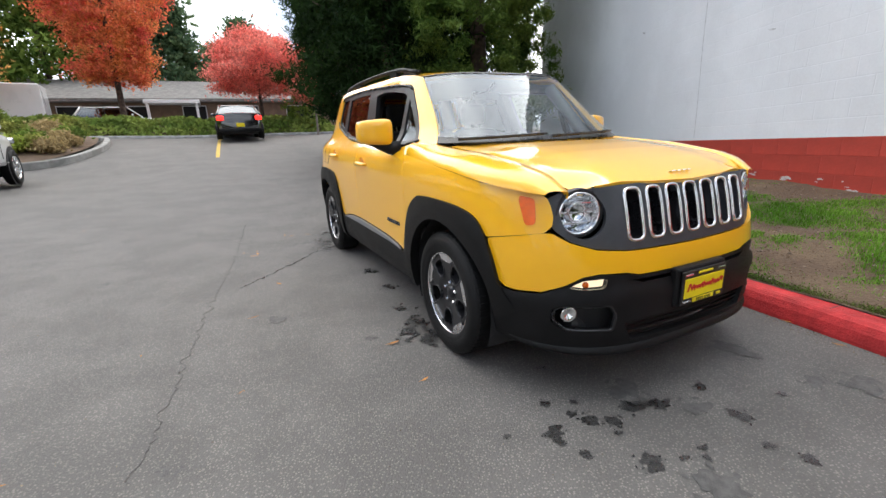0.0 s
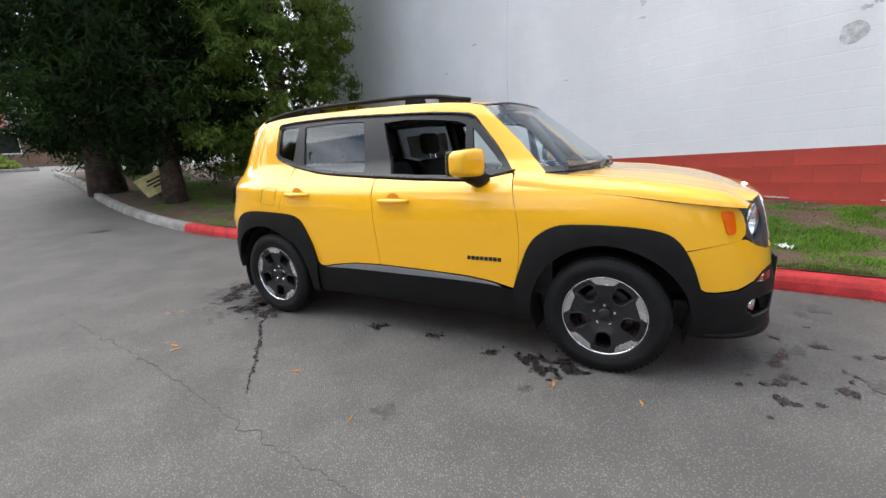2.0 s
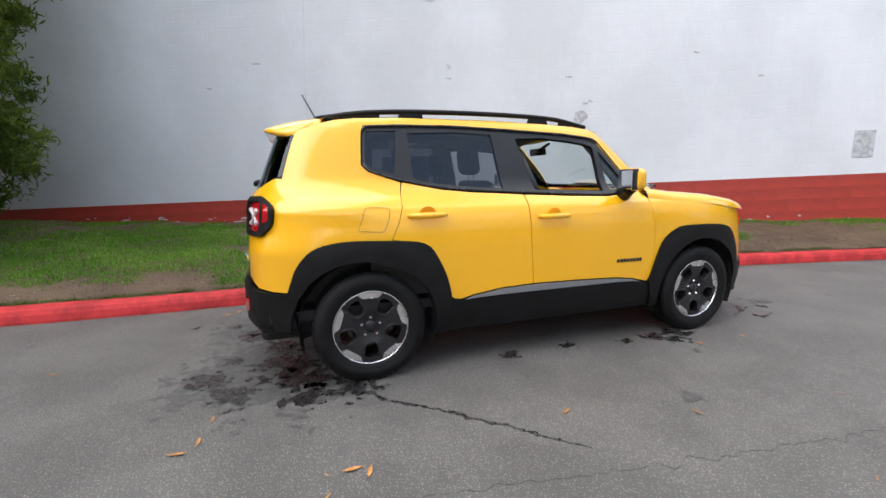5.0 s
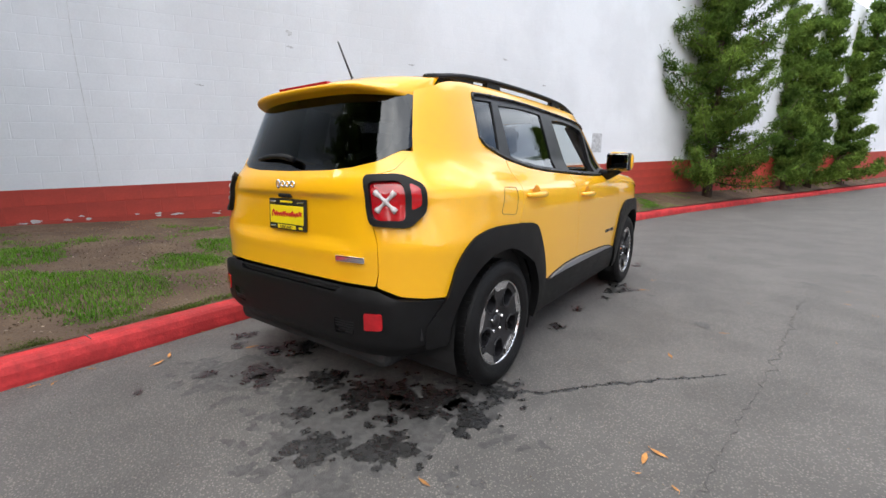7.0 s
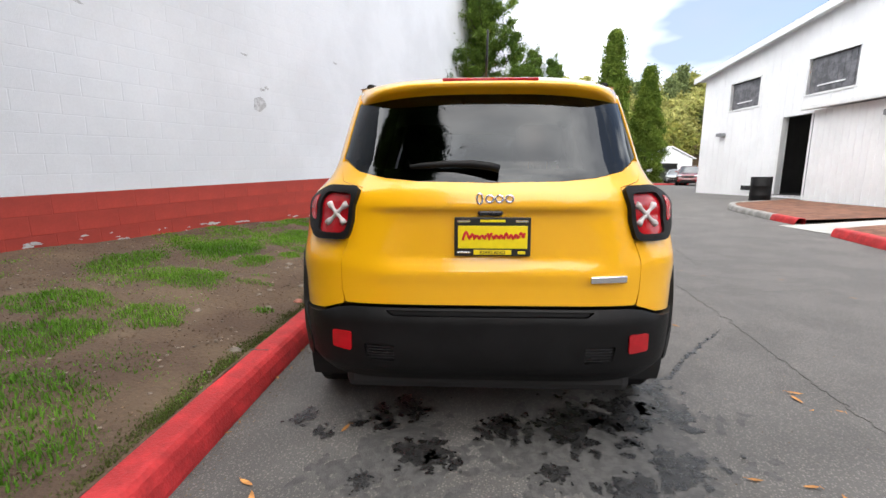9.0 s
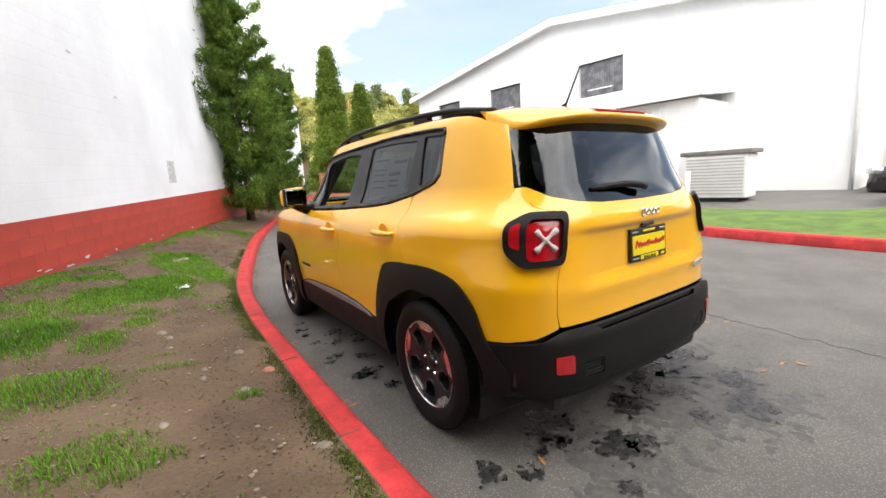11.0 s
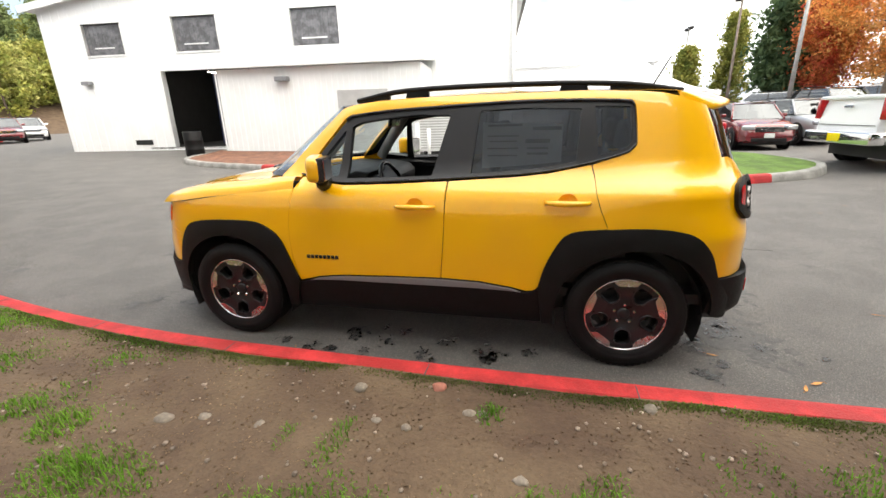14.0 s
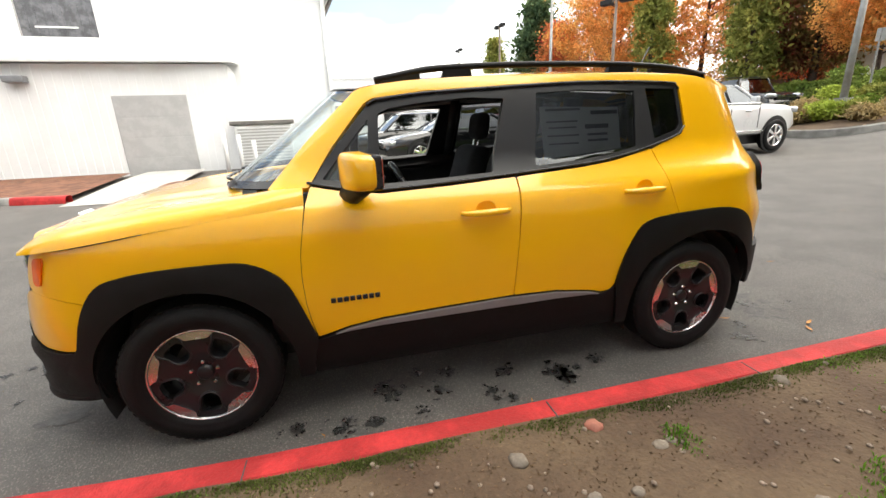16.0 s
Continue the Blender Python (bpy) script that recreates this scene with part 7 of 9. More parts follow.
sales = thing("sales_building", "low white sales building with dark windows", "building", (31, 3, ground_z(14, 3)), 0)
part("wall", box(0, 12, -11, 4, 0, 4.2), M_SIDING, sales)
part("roof_edge", box(-0.3, 12.3, -11.3, 4.3, 4.2, 4.5, 0.03), M_TRIM, sales)
part("parapet", box(0.5, 6, -9, -4, 4.5, 6.2, 0.03), M_TRIM, sales)
for k in range(6):
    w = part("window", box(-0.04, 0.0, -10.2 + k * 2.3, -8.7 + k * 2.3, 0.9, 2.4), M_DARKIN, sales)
    part("window_frame", box(-0.02, 0.0, -10.3 + k * 2.3, -8.6 + k * 2.3, 0.8, 2.5), M_TRIM, w)

# ---- poles and posts ----
M_GALV = mat("galvanised_pole", (0.30, 0.30, 0.29), rough=0.5, metal=0.4, var=0.12, scale=4)
M_WOODPOLE = mat("grey_wood_pole", (0.20, 0.16, 0.13), rough=0.85, var=0.2, scale=4)


def lamp_post(x, y, h, m, arm, label, rz=0):
    ob = thing("street_lamp", label, "lamp post", (x, y, ground_z(x, y)), rz, "lamp posts")
    part("pole", tube([(0, 0, -0.1), (0, 0, h)], [0.11, 0.07], 10), m, ob, smooth=True)
    part("footing", lathe([(0.001, 0.6), (0.24, 0.6), (0.25, 0.0)], 14, "Z"), M_KERB, ob)
    if arm == "curve":
        part("arm", tube([(0, 0, h), (0.1, 0, h + 0.25), (0.7, 0, h + 0.45), (1.7, 0, h + 0.5)], 0.04, 8), m, ob, smooth=True)
        part("lamp_head", box(1.6, 2.3, -0.12, 0.12, h + 0.42, h + 0.58, 0.03), m, ob)
    else:
        part("arm", box(-0.6, 0.6, -0.05, 0.05, h, h + 0.1), m, ob)
        for s in (-1, 1):
            part("lamp_head", box(s * 0.5 - 0.28, s * 0.5 + 0.28, -0.2, 0.2, h - 0.12, h + 0.12, 0.03), M_DARKIN, ob, "dark lamp head")
    return ob


lamp_post(22.5, -12.6, 7.6, M_GALV, "curve", "pale steel lamp post with a curved arm", 20)
lamp_post(18.4, -14.0, 6.3, M_WOODPOLE, "flood", "wooden pole with two flood lamps", 30)
lamp_post(33.0, -13.5, 8.0, M_WOODPOLE, "flood", "tall pole with two flood lamps", 0)
lamp_post(45.0, -13.6, 8.0, M_GALV, "flood", "tall pole with two flood lamps", 0)
lamp_post(8.1, -15.4, 6.0, M_GALV, "none", "grey steel pole in the planted island", 0)
post = thing("sign_post", "galvanised street sign post in the planted island", "post", (8.6, -17.2, ground_z(8.6, -17.2)))
part("post", tube([(0, 0, 0), (0.02, 0, 2.6)], 0.03, 6), M_GALV, post)
part("sign_blade", box(-0.15, 0.15, -0.01, 0.01, 2.2, 2.6, 0.004, 1), M_GALV, post)
stake = thing("wooden_stake", "weathered orange-brown wooden post at the kerb", "post", (10.75, 34.6, ground_z(10.7, 34.6)))
M_RUSTPOST = mat("rust_brown_post", (0.30, 0.11, 0.05), rough=0.8, var=0.2)
part("stake", box(-0.2, 0.2, -0.2, 0.2, 0, 1.9, 0.03), M_RUSTPOST, stake)
part("stake_cap", box(-0.24, 0.24, -0.24, 0.24, 1.9, 1.98, 0.02), M_RUSTPOST, stake)
thin_post = thing("sign_post", "thin post beside the ivy bank", "post", (-2.9, -21.0, ground_z(-2.9, -21.0)))
part("post", tube([(0, 0, 0), (0, 0, 1.9)], 0.05, 8), M_WOODPOLE, thin_post)
# leaning yard sign under the cedars
M_SIGNY = mat("faded_yellow_sign", (0.72, 0.64, 0.32), rough=0.6, var=0.12, scale=6)
ysign = thing("yard_sign", "faded yellow sign board leaning by the cedar trunk", "sign", (-2.60, -9.25, lawn_z(-2.60, -9.25)), 0)
sg_m = Matrix.Translation((0, 0, 0.42)) @ Matrix.Rotation(radians(-50), 4, "Z") @ Matrix.Rotation(radians(-22), 4, "X") @ Matrix.Rotation(radians(24), 4, "Y")
b = box(-0.50, 0.50, -0.012, 0.012, -0.24, 0.24, 0.003, 1)
b.transform(sg_m)
board = part("sign_board", b, M_SIGNY, ysign)
for z, w in ((0.10, 0.5), (0.02, 0.62), (-0.06, 0.4)):
    b = box(-w / 2, w / 2, 0.012, 0.015, z - 0.022, z + 0.022)
    b.transform(sg_m)
    part("letter_bar", b, M_INKBLK, board)
for x in (-0.3, 0.3):
    b = tube([(x, -0.02, -0.58), (x, -0.02, 0.15)], 0.012, 5)
    b.transform(sg_m)
    part("sign_leg", b, M_GALV, ysign)

# ---- parked vehicles ----
M_PBLACK = mat("black_car_paint", (0.008, 0.008, 0.010), rough=0.22, var=0.05, scale=1, coat=1.0, rough_var=0.03)
M_PWHITE = mat("white_car_paint", (0.80, 0.81, 0.82), rough=0.28, var=0.02, scale=1, coat=1.0, rough_var=0.03)
M_PMAROON = mat("dark_red_car_paint", (0.16, 0.012, 0.016), rough=0.25, var=0.04, scale=1, coat=1.0, rough_var=0.03)
M_PRED = mat("red_car_paint", (0.42, 0.015, 0.015), rough=0.25, var=0.04, scale=1, coat=1.0, rough_var=0.03)
M_PSILVER = mat("silver_car_paint", (0.42, 0.43, 0.44), rough=0.3, metal=0.4, var=0.03, scale=1, coat=0.8, rough_var=0.03)
M_CARGLASS = glass_mat("car_window_glass", (0.10, 0.11, 0.12), see=0.12)
M_TAILON = glow("lit_red_lamp", (1.0, 0.02, 0.015), 0.9)
M_HEADL = mat("clear_head_lamp", (0.55, 0.57, 0.60), rough=0.08, metal=0.6, var=0.05, coat=1.0)

SEDAN = dict(length=4.85, width=1.84, top=[(2.42, 0.52), (2.40, 0.66), (2.25, 0.76), (1.9, 0.86), (1.1, 0.97), (0.6, 1.0), (-1.3, 1.03), (-1.9, 1.06), (-2.28, 1.05), (-2.40, 0.98), (-2.42, 0.6)],
             cab=(1.05, 0.22, -1.05, -1.85, 1.46), axles=(1.42, -1.42), wheel=0.335)
WAGON = dict(length=4.65, width=1.86, top=[(2.32, 0.55), (2.30, 0.75), (2.15, 0.90), (1.7, 1.0), (1.0, 1.08), (0.5, 1.10), (-1.5, 1.13), (-2.1, 1.14), (-2.28, 1.08), (-2.32, 0.7)],
             cab=(1.10, 0.42, -1.75, -2.18, 1.70), axles=(1.40, -1.40), wheel=0.36)
PICKUP = dict(length=4.96, width=1.98, top=[(2.48, 0.62), (2.46, 0.95), (2.36, 1.11), (1.93, 1.17), (1.2, 1.20), (0.75, 1.21), (-0.65, 1.23), (-0.73, 1.29), (-2.38, 1.29), (-2.44, 1.25), (-2.46, 0.75)],
              cab=(0.98, 0.24, -0.45, -0.65, 1.70), axles=(1.53, -1.53), wheel=0.40)
OFFROAD = dict(length=4.5, width=1.9, top=[(2.2, 0.65), (2.18, 0.95), (2.1, 1.10), (1.7, 1.16), (0.9, 1.20), (0.5, 1.2), (-1.8, 1.22), (-2.15, 1.2), (-2.2, 0.8)],
               cab=(0.80, 0.52, -1.98, -2.12, 1.85), axles=(1.36, -1.36), wheel=0.40)


def vehicle(label, x, y, rz, paint, kind, plate=None, lit=False, bright=False, z=None, group="parked cars", name="parked_car"):
    """A parked vehicle facing +y before its turn rz: lofted body, cab with glass, wheels, lamps and trim."""
    k = kind
    ln, hw, zb = k["length"] / 2, k["width"] / 2, 0.24 if k is not PICKUP else 0.42
    gx = ground_z(x, y) if z is None else z
    ob = thing(name, label, "car", (x, y, gx), rz, group)
    ty = [p[0] for p in k["top"]][::-1]
    tz = [p[1] for p in k["top"]][::-1]
    rows = []
    for yy in np.linspace(ln, -ln, 47):
        zt = float(np.mean([np.interp(yy + d, ty, tz) for d in (-0.04, 0, 0.04)]))
        t = abs(yy) / ln
        w = hw * (1 - 0.16 * t ** 6 - 0.05 * t ** 2)
        lo = zb + 0.10 * t ** 8
        row = []
        half = [(0.0, lo), (0.80, lo), (0.95, lo + 0.05), (0.985, lo + 0.18), (1.0, lo + (zt - lo) * 0.55), (0.985, zt - 0.16), (0.955, zt - 0.06), (0.90, zt - 0.015), (0.6, zt + 0.012), (0.0, zt + 0.02)]
        row = [(w * a, yy, max(b, lo)) for a, b in half]
        row += [(-w * a, yy, max(b, lo)) for a, b in reversed(half[:-1])]
        rows.append(row)
    bm = strip(rows)
    bm.verts.ensure_lookup_table()
    n = len(rows[0])
    bm.faces.new([bm.verts[i] for i in range(n - 1)])
    bm.faces.new([bm.verts[len(bm.verts) - 1 - i] for i in range(n - 1)])
    bmesh.ops.recalc_face_normals(bm, faces=bm.faces[:])
    for e in bm.edges:
        e.smooth = len(e.link_faces) == 2 and e.calc_face_angle(0) < 0.6
    body = part("body", bm, paint, ob, smooth=True)
    # cab: glass, roof, pillars
    bf, rf, rr, br, zr = k["cab"]
    zbelt = float(np.interp((bf + br) / 2, ty, tz)) - 0.03
    wb, wr = hw * 0.925, hw * 0.72

    def cab_at(f, yt, yb):
        """A point on the cab's corner line: f up from belt to roof."""
        g = f * (1 + 0.10 * (1 - f))
        return wb + (wr - wb) * g, yb + (yt - yb) * f, zbelt + (zr - 0.05 - zbelt) * f
    rings = []
    for f in (0, 0.25, 0.5, 0.75, 1.0):
        wf, yf, zf = cab_at(f, rf, bf)
        wk, yk, zk = cab_at(f, rr, br)
        ring = []
        for q in np.linspace(-1, 1, 9):
            ring.append((wf * 0.97 * q, yf + 0.06 * (1 - q * q), zf))
        for q in np.linspace(0, 1, 9)[0:]:
            ring.append((wf, yf - 0.03 + (yk + 0.03 - yf + 0.03) * q, zf))
        for q in np.linspace(1, -1, 9):
            ring.append((wk * 0.97 * q, yk - 0.05 * (1 - q * q), zf))
        for q in np.linspace(1, 0, 9):
            ring.append((-wf, yf - 0.03 + (yk + 0.03 - yf + 0.03) * q, zf))
        ring.append(ring[0])
        rings.append(ring)
    bm = strip(rings)
    bmesh.ops.recalc_face_normals(bm, faces=bm.faces[:])
    part("glass", bm, M_CARGLASS, ob, "dark glass")
    rows = []
    for yy in np.linspace(0, 1, 13):
        row = []
        for q in np.linspace(-1, 1, 15):
            y0 = rf + 0.05 + 0.05 * (1 - q * q) + (rr - 0.08 - rf - 0.1) * yy
            e = max(abs(q), abs(2 * yy - 1)) ** 8
            row.append((q * (wr + 0.02), y0, zr - 0.055 * e - 0.02 * q * q))
        rows.append(row)
    rows = rows + [[(a, b, c - 0.05) for a, b, c in r] for r in reversed(rows)]
    bm = strip(rows)
    bmesh.ops.recalc_face_normals(bm, faces=bm.faces[:])
    part("roof", bm, paint, ob, smooth=True)
    for s in (1, -1):
        for yt, yb, r, m in ((rf, bf, 0.035, paint), (rr, br, 0.05 if k is not WAGON else 0.06, paint), ((rf + rr) / 2 - 0.05, (rf + rr) / 2 + 0.02, 0.032, M_GLOSSBLK)):
            pts = [Vector(cab_at(f, yt, yb)) for f in (0, 0.3, 0.6, 1.0)]
            part("pillar", tube([(p.x * s, p.y, p.z) for p in pts], r, 6), m, ob, smooth=True)
        part("belt_line", tube([(s * (wb + 0.006), bf - 0.05 + (br - bf + 0.1) * t, zbelt + 0.03) for t in np.linspace(0, 1, 6)], 0.012, 5), M_CHROME if bright else M_GLOSSBLK, ob)
        mirror = box(-0.09, 0.09, -0.06, 0.06, -0.06, 0.07, 0.03)
        mirror.transform(Matrix.Translation((s * (hw + 0.08), bf - 0.45, zbelt + 0.12)))
        part("door_mirror", mirror, paint, ob, smooth=True)
        for yy in ((rf + rr) / 2 + 0.55, (rf + rr) / 2 - 0.35):
            part("door_handle", box(s * hw - 0.012, s * hw + 0.022, yy - 0.11, yy + 0.11, zbelt - 0.17, zbelt - 0.135, 0.008), M_CHROME if bright else paint, ob)
        for yy in (bf - 0.12, (rf + rr) / 2, br + 0.50 if k is not PICKUP else -0.60):
            part("door_seam", box(s * hw * 0.992 - 0.004, s * hw * 0.992 + 0.007, yy - 0.005, yy + 0.005, zb + 0.20, zbelt - 0.05), M_INTERIOR, ob)
        if bright:
            part("sill_strip", box(s * hw - 0.01, s * hw + 0.016, k["axles"][1] + 0.45, k["axles"][0] - 0.45, zb + 0.10, zb + 0.135, 0.006), M_CHROME, ob, "chrome sill strip")
        # lamps
        zl = k["top"][2][1] - 0.02
        hl = box(-0.20, 0.20, -0.16, 0.10, -0.085, 0.075, 0.05, 3)
        hl.transform(Matrix.Translation((s * hw * 0.70, ln - 0.10, zl - 0.06)) @ Matrix.Rotation(radians(-22 * s), 4, "Z"))
        part("headlamp", hl, M_HEADL, ob, "clear headlamp", smooth=True)
        zt = k["top"][-2][1] - 0.13
        tl = box(-0.13, 0.13, -0.05, 0.16, -0.09, 0.09, 0.03, 2) if k is not PICKUP else box(-0.07, 0.07, -0.04, 0.10, -0.21, 0.17, 0.02, 2)
        tl.transform(Matrix.Translation((s * hw * (0.80 if k is not PICKUP else 0.86), -ln + 0.03, zt)) @ Matrix.Rotation(radians(14 * s), 4, "Z"))
        part("tail_lamp", tl, M_TAILON if lit else M_REDLENS, ob, "lit red tail lamp" if lit else "red tail lamp", smooth=True)
    # wheels, and dark discs on the flank standing in for shaded arches
    for yy in k["axles"]:
        for s in (1, -1):
            r = k["wheel"]
            part("arch_shade_disc", lathe([(r + 0.075, 0.0), (r + 0.075, 0.012), (0.001, 0.012)], 28, "X"), M_INTERIOR, ob).matrix_local = Matrix.Translation((s * (hw * 0.955) + (0.018 if s > 0 else -0.030), yy, r + 0.02))
            wh = part("wheel", bmesh.new(), M_RUBBER, ob)
            wh.matrix_local = Matrix.Translation((s * (hw - 0.085), yy, r)) @ (Matrix.Identity(4) if s > 0 else Matrix.Rotation(math.pi, 4, "Z"))
            part("tyre", lathe([(r * 0.66, -0.1), (r * 0.95, -0.11), (r, -0.08), (r, 0.08), (r * 0.95, 0.11), (r * 0.80, 0.118), (r * 0.68, 0.10)], 32, "X"), M_RUBBER, wh, smooth=True)
            part("rim", lathe([(r * 0.69, 0.105), (r * 0.66, 0.112), (r * 0.62, 0.09), (r * 0.58, 0.04), (0.001, 0.03)], 32, "X"), M_CHROME if bright else M_ALLOYD, wh, smooth=True)
            for a in range(6):
                sp = prism([(-0.028, 0.02), (0.028, 0.02), (0.045, r * 0.64), (-0.045, r * 0.64)], 0.075, 0.10, "X", bevel=0.006)
                sp.transform(Matrix.Rotation(a * math.pi / 3, 4, "X"))
                part("spoke", sp, M_CHROME if bright else M_ALLOY, wh)
    zf = k["top"][2][1]
    part("grille", box(-hw * 0.48, hw * 0.48, ln - 0.05, ln + 0.012, zf - 0.24, zf - 0.06, 0.02), M_GLOSSBLK if not bright else M_CHROME, ob, "front grille")
    for q in range(3):
        part("grille_bar", box(-hw * 0.46, hw * 0.46, ln + 0.010, ln + 0.022, zf - 0.21 + q * 0.055, zf - 0.195 + q * 0.055), M_CHROME, ob)
    part("front_intake", box(-hw * 0.6, hw * 0.6, ln - 0.06, ln + 0.010, zb + 0.08, zb + 0.22, 0.02), M_CLAD, ob)
    part("rear_bumper", box(-hw * 0.90, hw * 0.90, -ln - (0.16 if k is PICKUP else 0.04), -ln + 0.12, zb + 0.04, zb + (0.27 if k is PICKUP else 0.20), 0.035, 3), M_CHROME if k is PICKUP else M_CLAD, ob, smooth=True)
    part("underbody", box(-hw * 0.75, hw * 0.75, -ln + 0.3, ln - 0.3, 0.2, zb + 0.05), M_INTERIOR, ob)
    part("dashboard", box(-wb + 0.1, wb - 0.1, bf - 0.65, bf - 0.2, zbelt - 0.05, zbelt + 0.02, 0.02), M_INTERIOR, ob)
    for s in (1, -1):
        part("seat", box(s * 0.38 - 0.22, s * 0.38 + 0.22, (rf + rr) / 2, (rf + rr) / 2 + 0.16, zbelt - 0.1, zr - 0.32, 0.06), M_INTERIOR, ob)
    for end in (1, -1):
        if plate:
            pz, py = (zb + 0.30 if end > 0 else (zb + 0.33 if k is not PICKUP else zb + 0.16)), (ln + 0.014 if end > 0 else -ln - (0.165 if k is PICKUP else 0.02))
            part("number_plate", box(-0.16, 0.16, py - 0.008, py + 0.008, pz - 0.075, pz + 0.075, 0.004, 1), plate, ob, "plain number plate")
    if k is PICKUP:
        # no hollow here: a flat dark sheet plays the shade inside the bed
        part("bed_shade_sheet", box(-hw + 0.12, hw - 0.12, -2.32, -0.76, 1.302, 1.316), M_CLAD, ob, "dark sheet standing in for the shaded cargo bed")
        part("tailgate_seam", box(-hw * 0.74, hw * 0.74, -ln - 0.012, -ln + 0.02, 0.80, 0.81), M_INTERIOR, ob)
        part("tailgate_handle", box(-0.12, 0.12, -ln - 0.02, -ln + 0.02, 1.12, 1.18, 0.01), M_CHROME, ob)
        for s in (1, -1):
            part("bed_rail", box(s * (hw * 0.9) - 0.05, s * (hw * 0.9) + 0.05, -2.43, -0.70, 1.28, 1.335, 0.02), paint, ob)
        part("bed_rail", box(-hw * 0.88, hw * 0.88, -2.46, -2.38, 1.28, 1.35, 0.02), paint, ob)
    if k in (WAGON, OFFROAD):
        for s in (1, -1):
            part("roof_rail", tube([(s * wr * 0.93, rf - 0.1 + (rr - rf + 0.2) * t, zr + 0.005 + 0.05 * math.sin(math.pi * t) ** 0.4) for t in np.linspace(0, 1, 8)], 0.017, 5), M_CHROME if bright else M_CLAD, ob, smooth=True)
    if k is OFFROAD:
        sw = lathe([(0.001, 0.0), (0.30, 0.0), (0.36, 0.06), (0.36, 0.16), (0.28, 0.22), (0.15, 0.2), (0.001, 0.2)], 24, "Y")
        sw.transform(Matrix.Translation((0.1, -ln - 0.02, 1.0)) @ Matrix.Rotation(math.pi, 4, "Z"))
        part("spare_wheel", sw, M_RUBBER, ob, smooth=True)
    return ob


vehicle("black sedan stopped with lit red tail lamps", 1.0, -19.6, 180, M_PBLACK, SEDAN, M_PLATEY, True)
vehicle("white pickup truck with chrome bumper and wheels", 7.15, -9.0, 184.8, M_PWHITE, PICKUP, M_PLATEY, bright=True)
vehicle("glossy black sedan with chrome trim beside the grass island", 11.3, -3.3, 5, M_PBLACK, SEDAN, None, bright=True)
vehicle("black sport utility wagon parked behind the sedan", 14.1, -2.3, 5, M_PBLACK, WAGON, None, bright=True)
vehicle("dark red compact sport utility car", 16.7, -8.6, 88, M_PMAROON, WAGON, M_PAPER)
vehicle("silver compact car in the parking row", 18.0, -11.1, 95, M_PSILVER, WAGON, M_PLATEY)
vehicle("bright red car in the parking row", 19.8, -6.3, 90, M_PRED, SEDAN, M_PLATEY)
vehicle("dark car in the parking row", 20.6, -13.6, 95, M_PBLACK, WAGON, M_PLATEY)
for i, (x, y, m, c) in enumerate(((21.0, -7.6, M_PWHITE, "white"), (22.6, -9.9, M_PRED, "red"), (24.2, -12.2, M_PSILVER, "silver"), (26.5, -14.4, M_PWHITE, "white"), (28.5, -8.8, M_PSILVER, "silver"), (20.0, -15.8, M_PWHITE, "white"))):
    vehicle(f"{c} car in the far parking row", x, y, 128, m, (SEDAN, WAGON)[i % 2], M_PLATEY)
PAD = 0.80
solid("parking_terrace", box(11.0, 17.5, -20.5, -15.6, -0.3, PAD, 0.03), M_ASPHALT, "raised asphalt parking terrace behind the planted island", "pavement", "structure")
solid("retaining_wall", box(10.72, 10.99, -20.5, -15.6, -0.3, PAD + 0.12, 0.02), M_KERB, "low rough concrete retaining wall of the terrace", "wall", "structure")
vehicle("black off-road car with a roof rack on the raised terrace", 13.9, -17.75, 85, M_PBLACK, OFFROAD, M_PLATEY, z=PAD)
vehicle("red car parked past the metal building", 19.8, 35.6, 150, M_PMAROON, WAGON)
vehicle("silver car parked past the metal building", 20.6, 39.5, 150, M_PSILVER, SEDAN)
vehicle("white car parked past the metal building", 23.4, 38.6, 150, M_PWHITE, WAGON)
vehicle("white car standing in the open shed", 25.0, 58.6, 204, M_PWHITE, SEDAN)
vehicle("white car beyond the ivy bank", 7.0, -29.6, 95, M_PWHITE, WAGON)

trailer = thing("box_trailer", "plain white box trailer beyond the ivy bank", "trailer", (13.0, -28.4, ground_z(13.0, -28.4)), 8)
part("trailer_box", box(-2.9, 2.9, -1.15, 1.15, 0.55, 2.65, 0.06, 3), M_PWHITE, trailer, smooth=False)
for x in (-0.5, 0.5):
    for y in (-1.0, 1.0):
        part("trailer_wheel", lathe([(0.001, -0.1), (0.3, -0.1), (0.33, -0.06), (0.33, 0.06), (0.3, 0.1), (0.001, 0.1)], 20, "Y"), M_RUBBER, trailer).location = (x, y, 0.33)

# ---- block courses of the wall ----
COURSE, BLOCK = 0.203, 0.406
SLOPE = 0.034


def block_mesh(name, m, depth=0.007, joint=0.004, bev=0.004):
    bm = bmesh.new()
    a, b = BLOCK / 2 - joint, COURSE / 2 - joint
    lo = [bm.verts.new((x, 0.0, z)) for x, z in ((-a, -b), (a, -b), (a, b), (-a, b))]
    hi = [bm.verts.new((x, -depth, z)) for x, z in ((-a + bev, -b + bev), (a - bev, -b + bev), (a - bev, b - bev), (-a + bev, b - bev))]
    bm.faces.new(hi)
    for i in range(4):
        bm.faces.new((lo[i], lo[(i + 1) % 4], hi[(i + 1) % 4], hi[i]))
    bmesh.ops.recalc_face_normals(bm, faces=bm.faces[:])
    return mesh_of(bm, name, m)


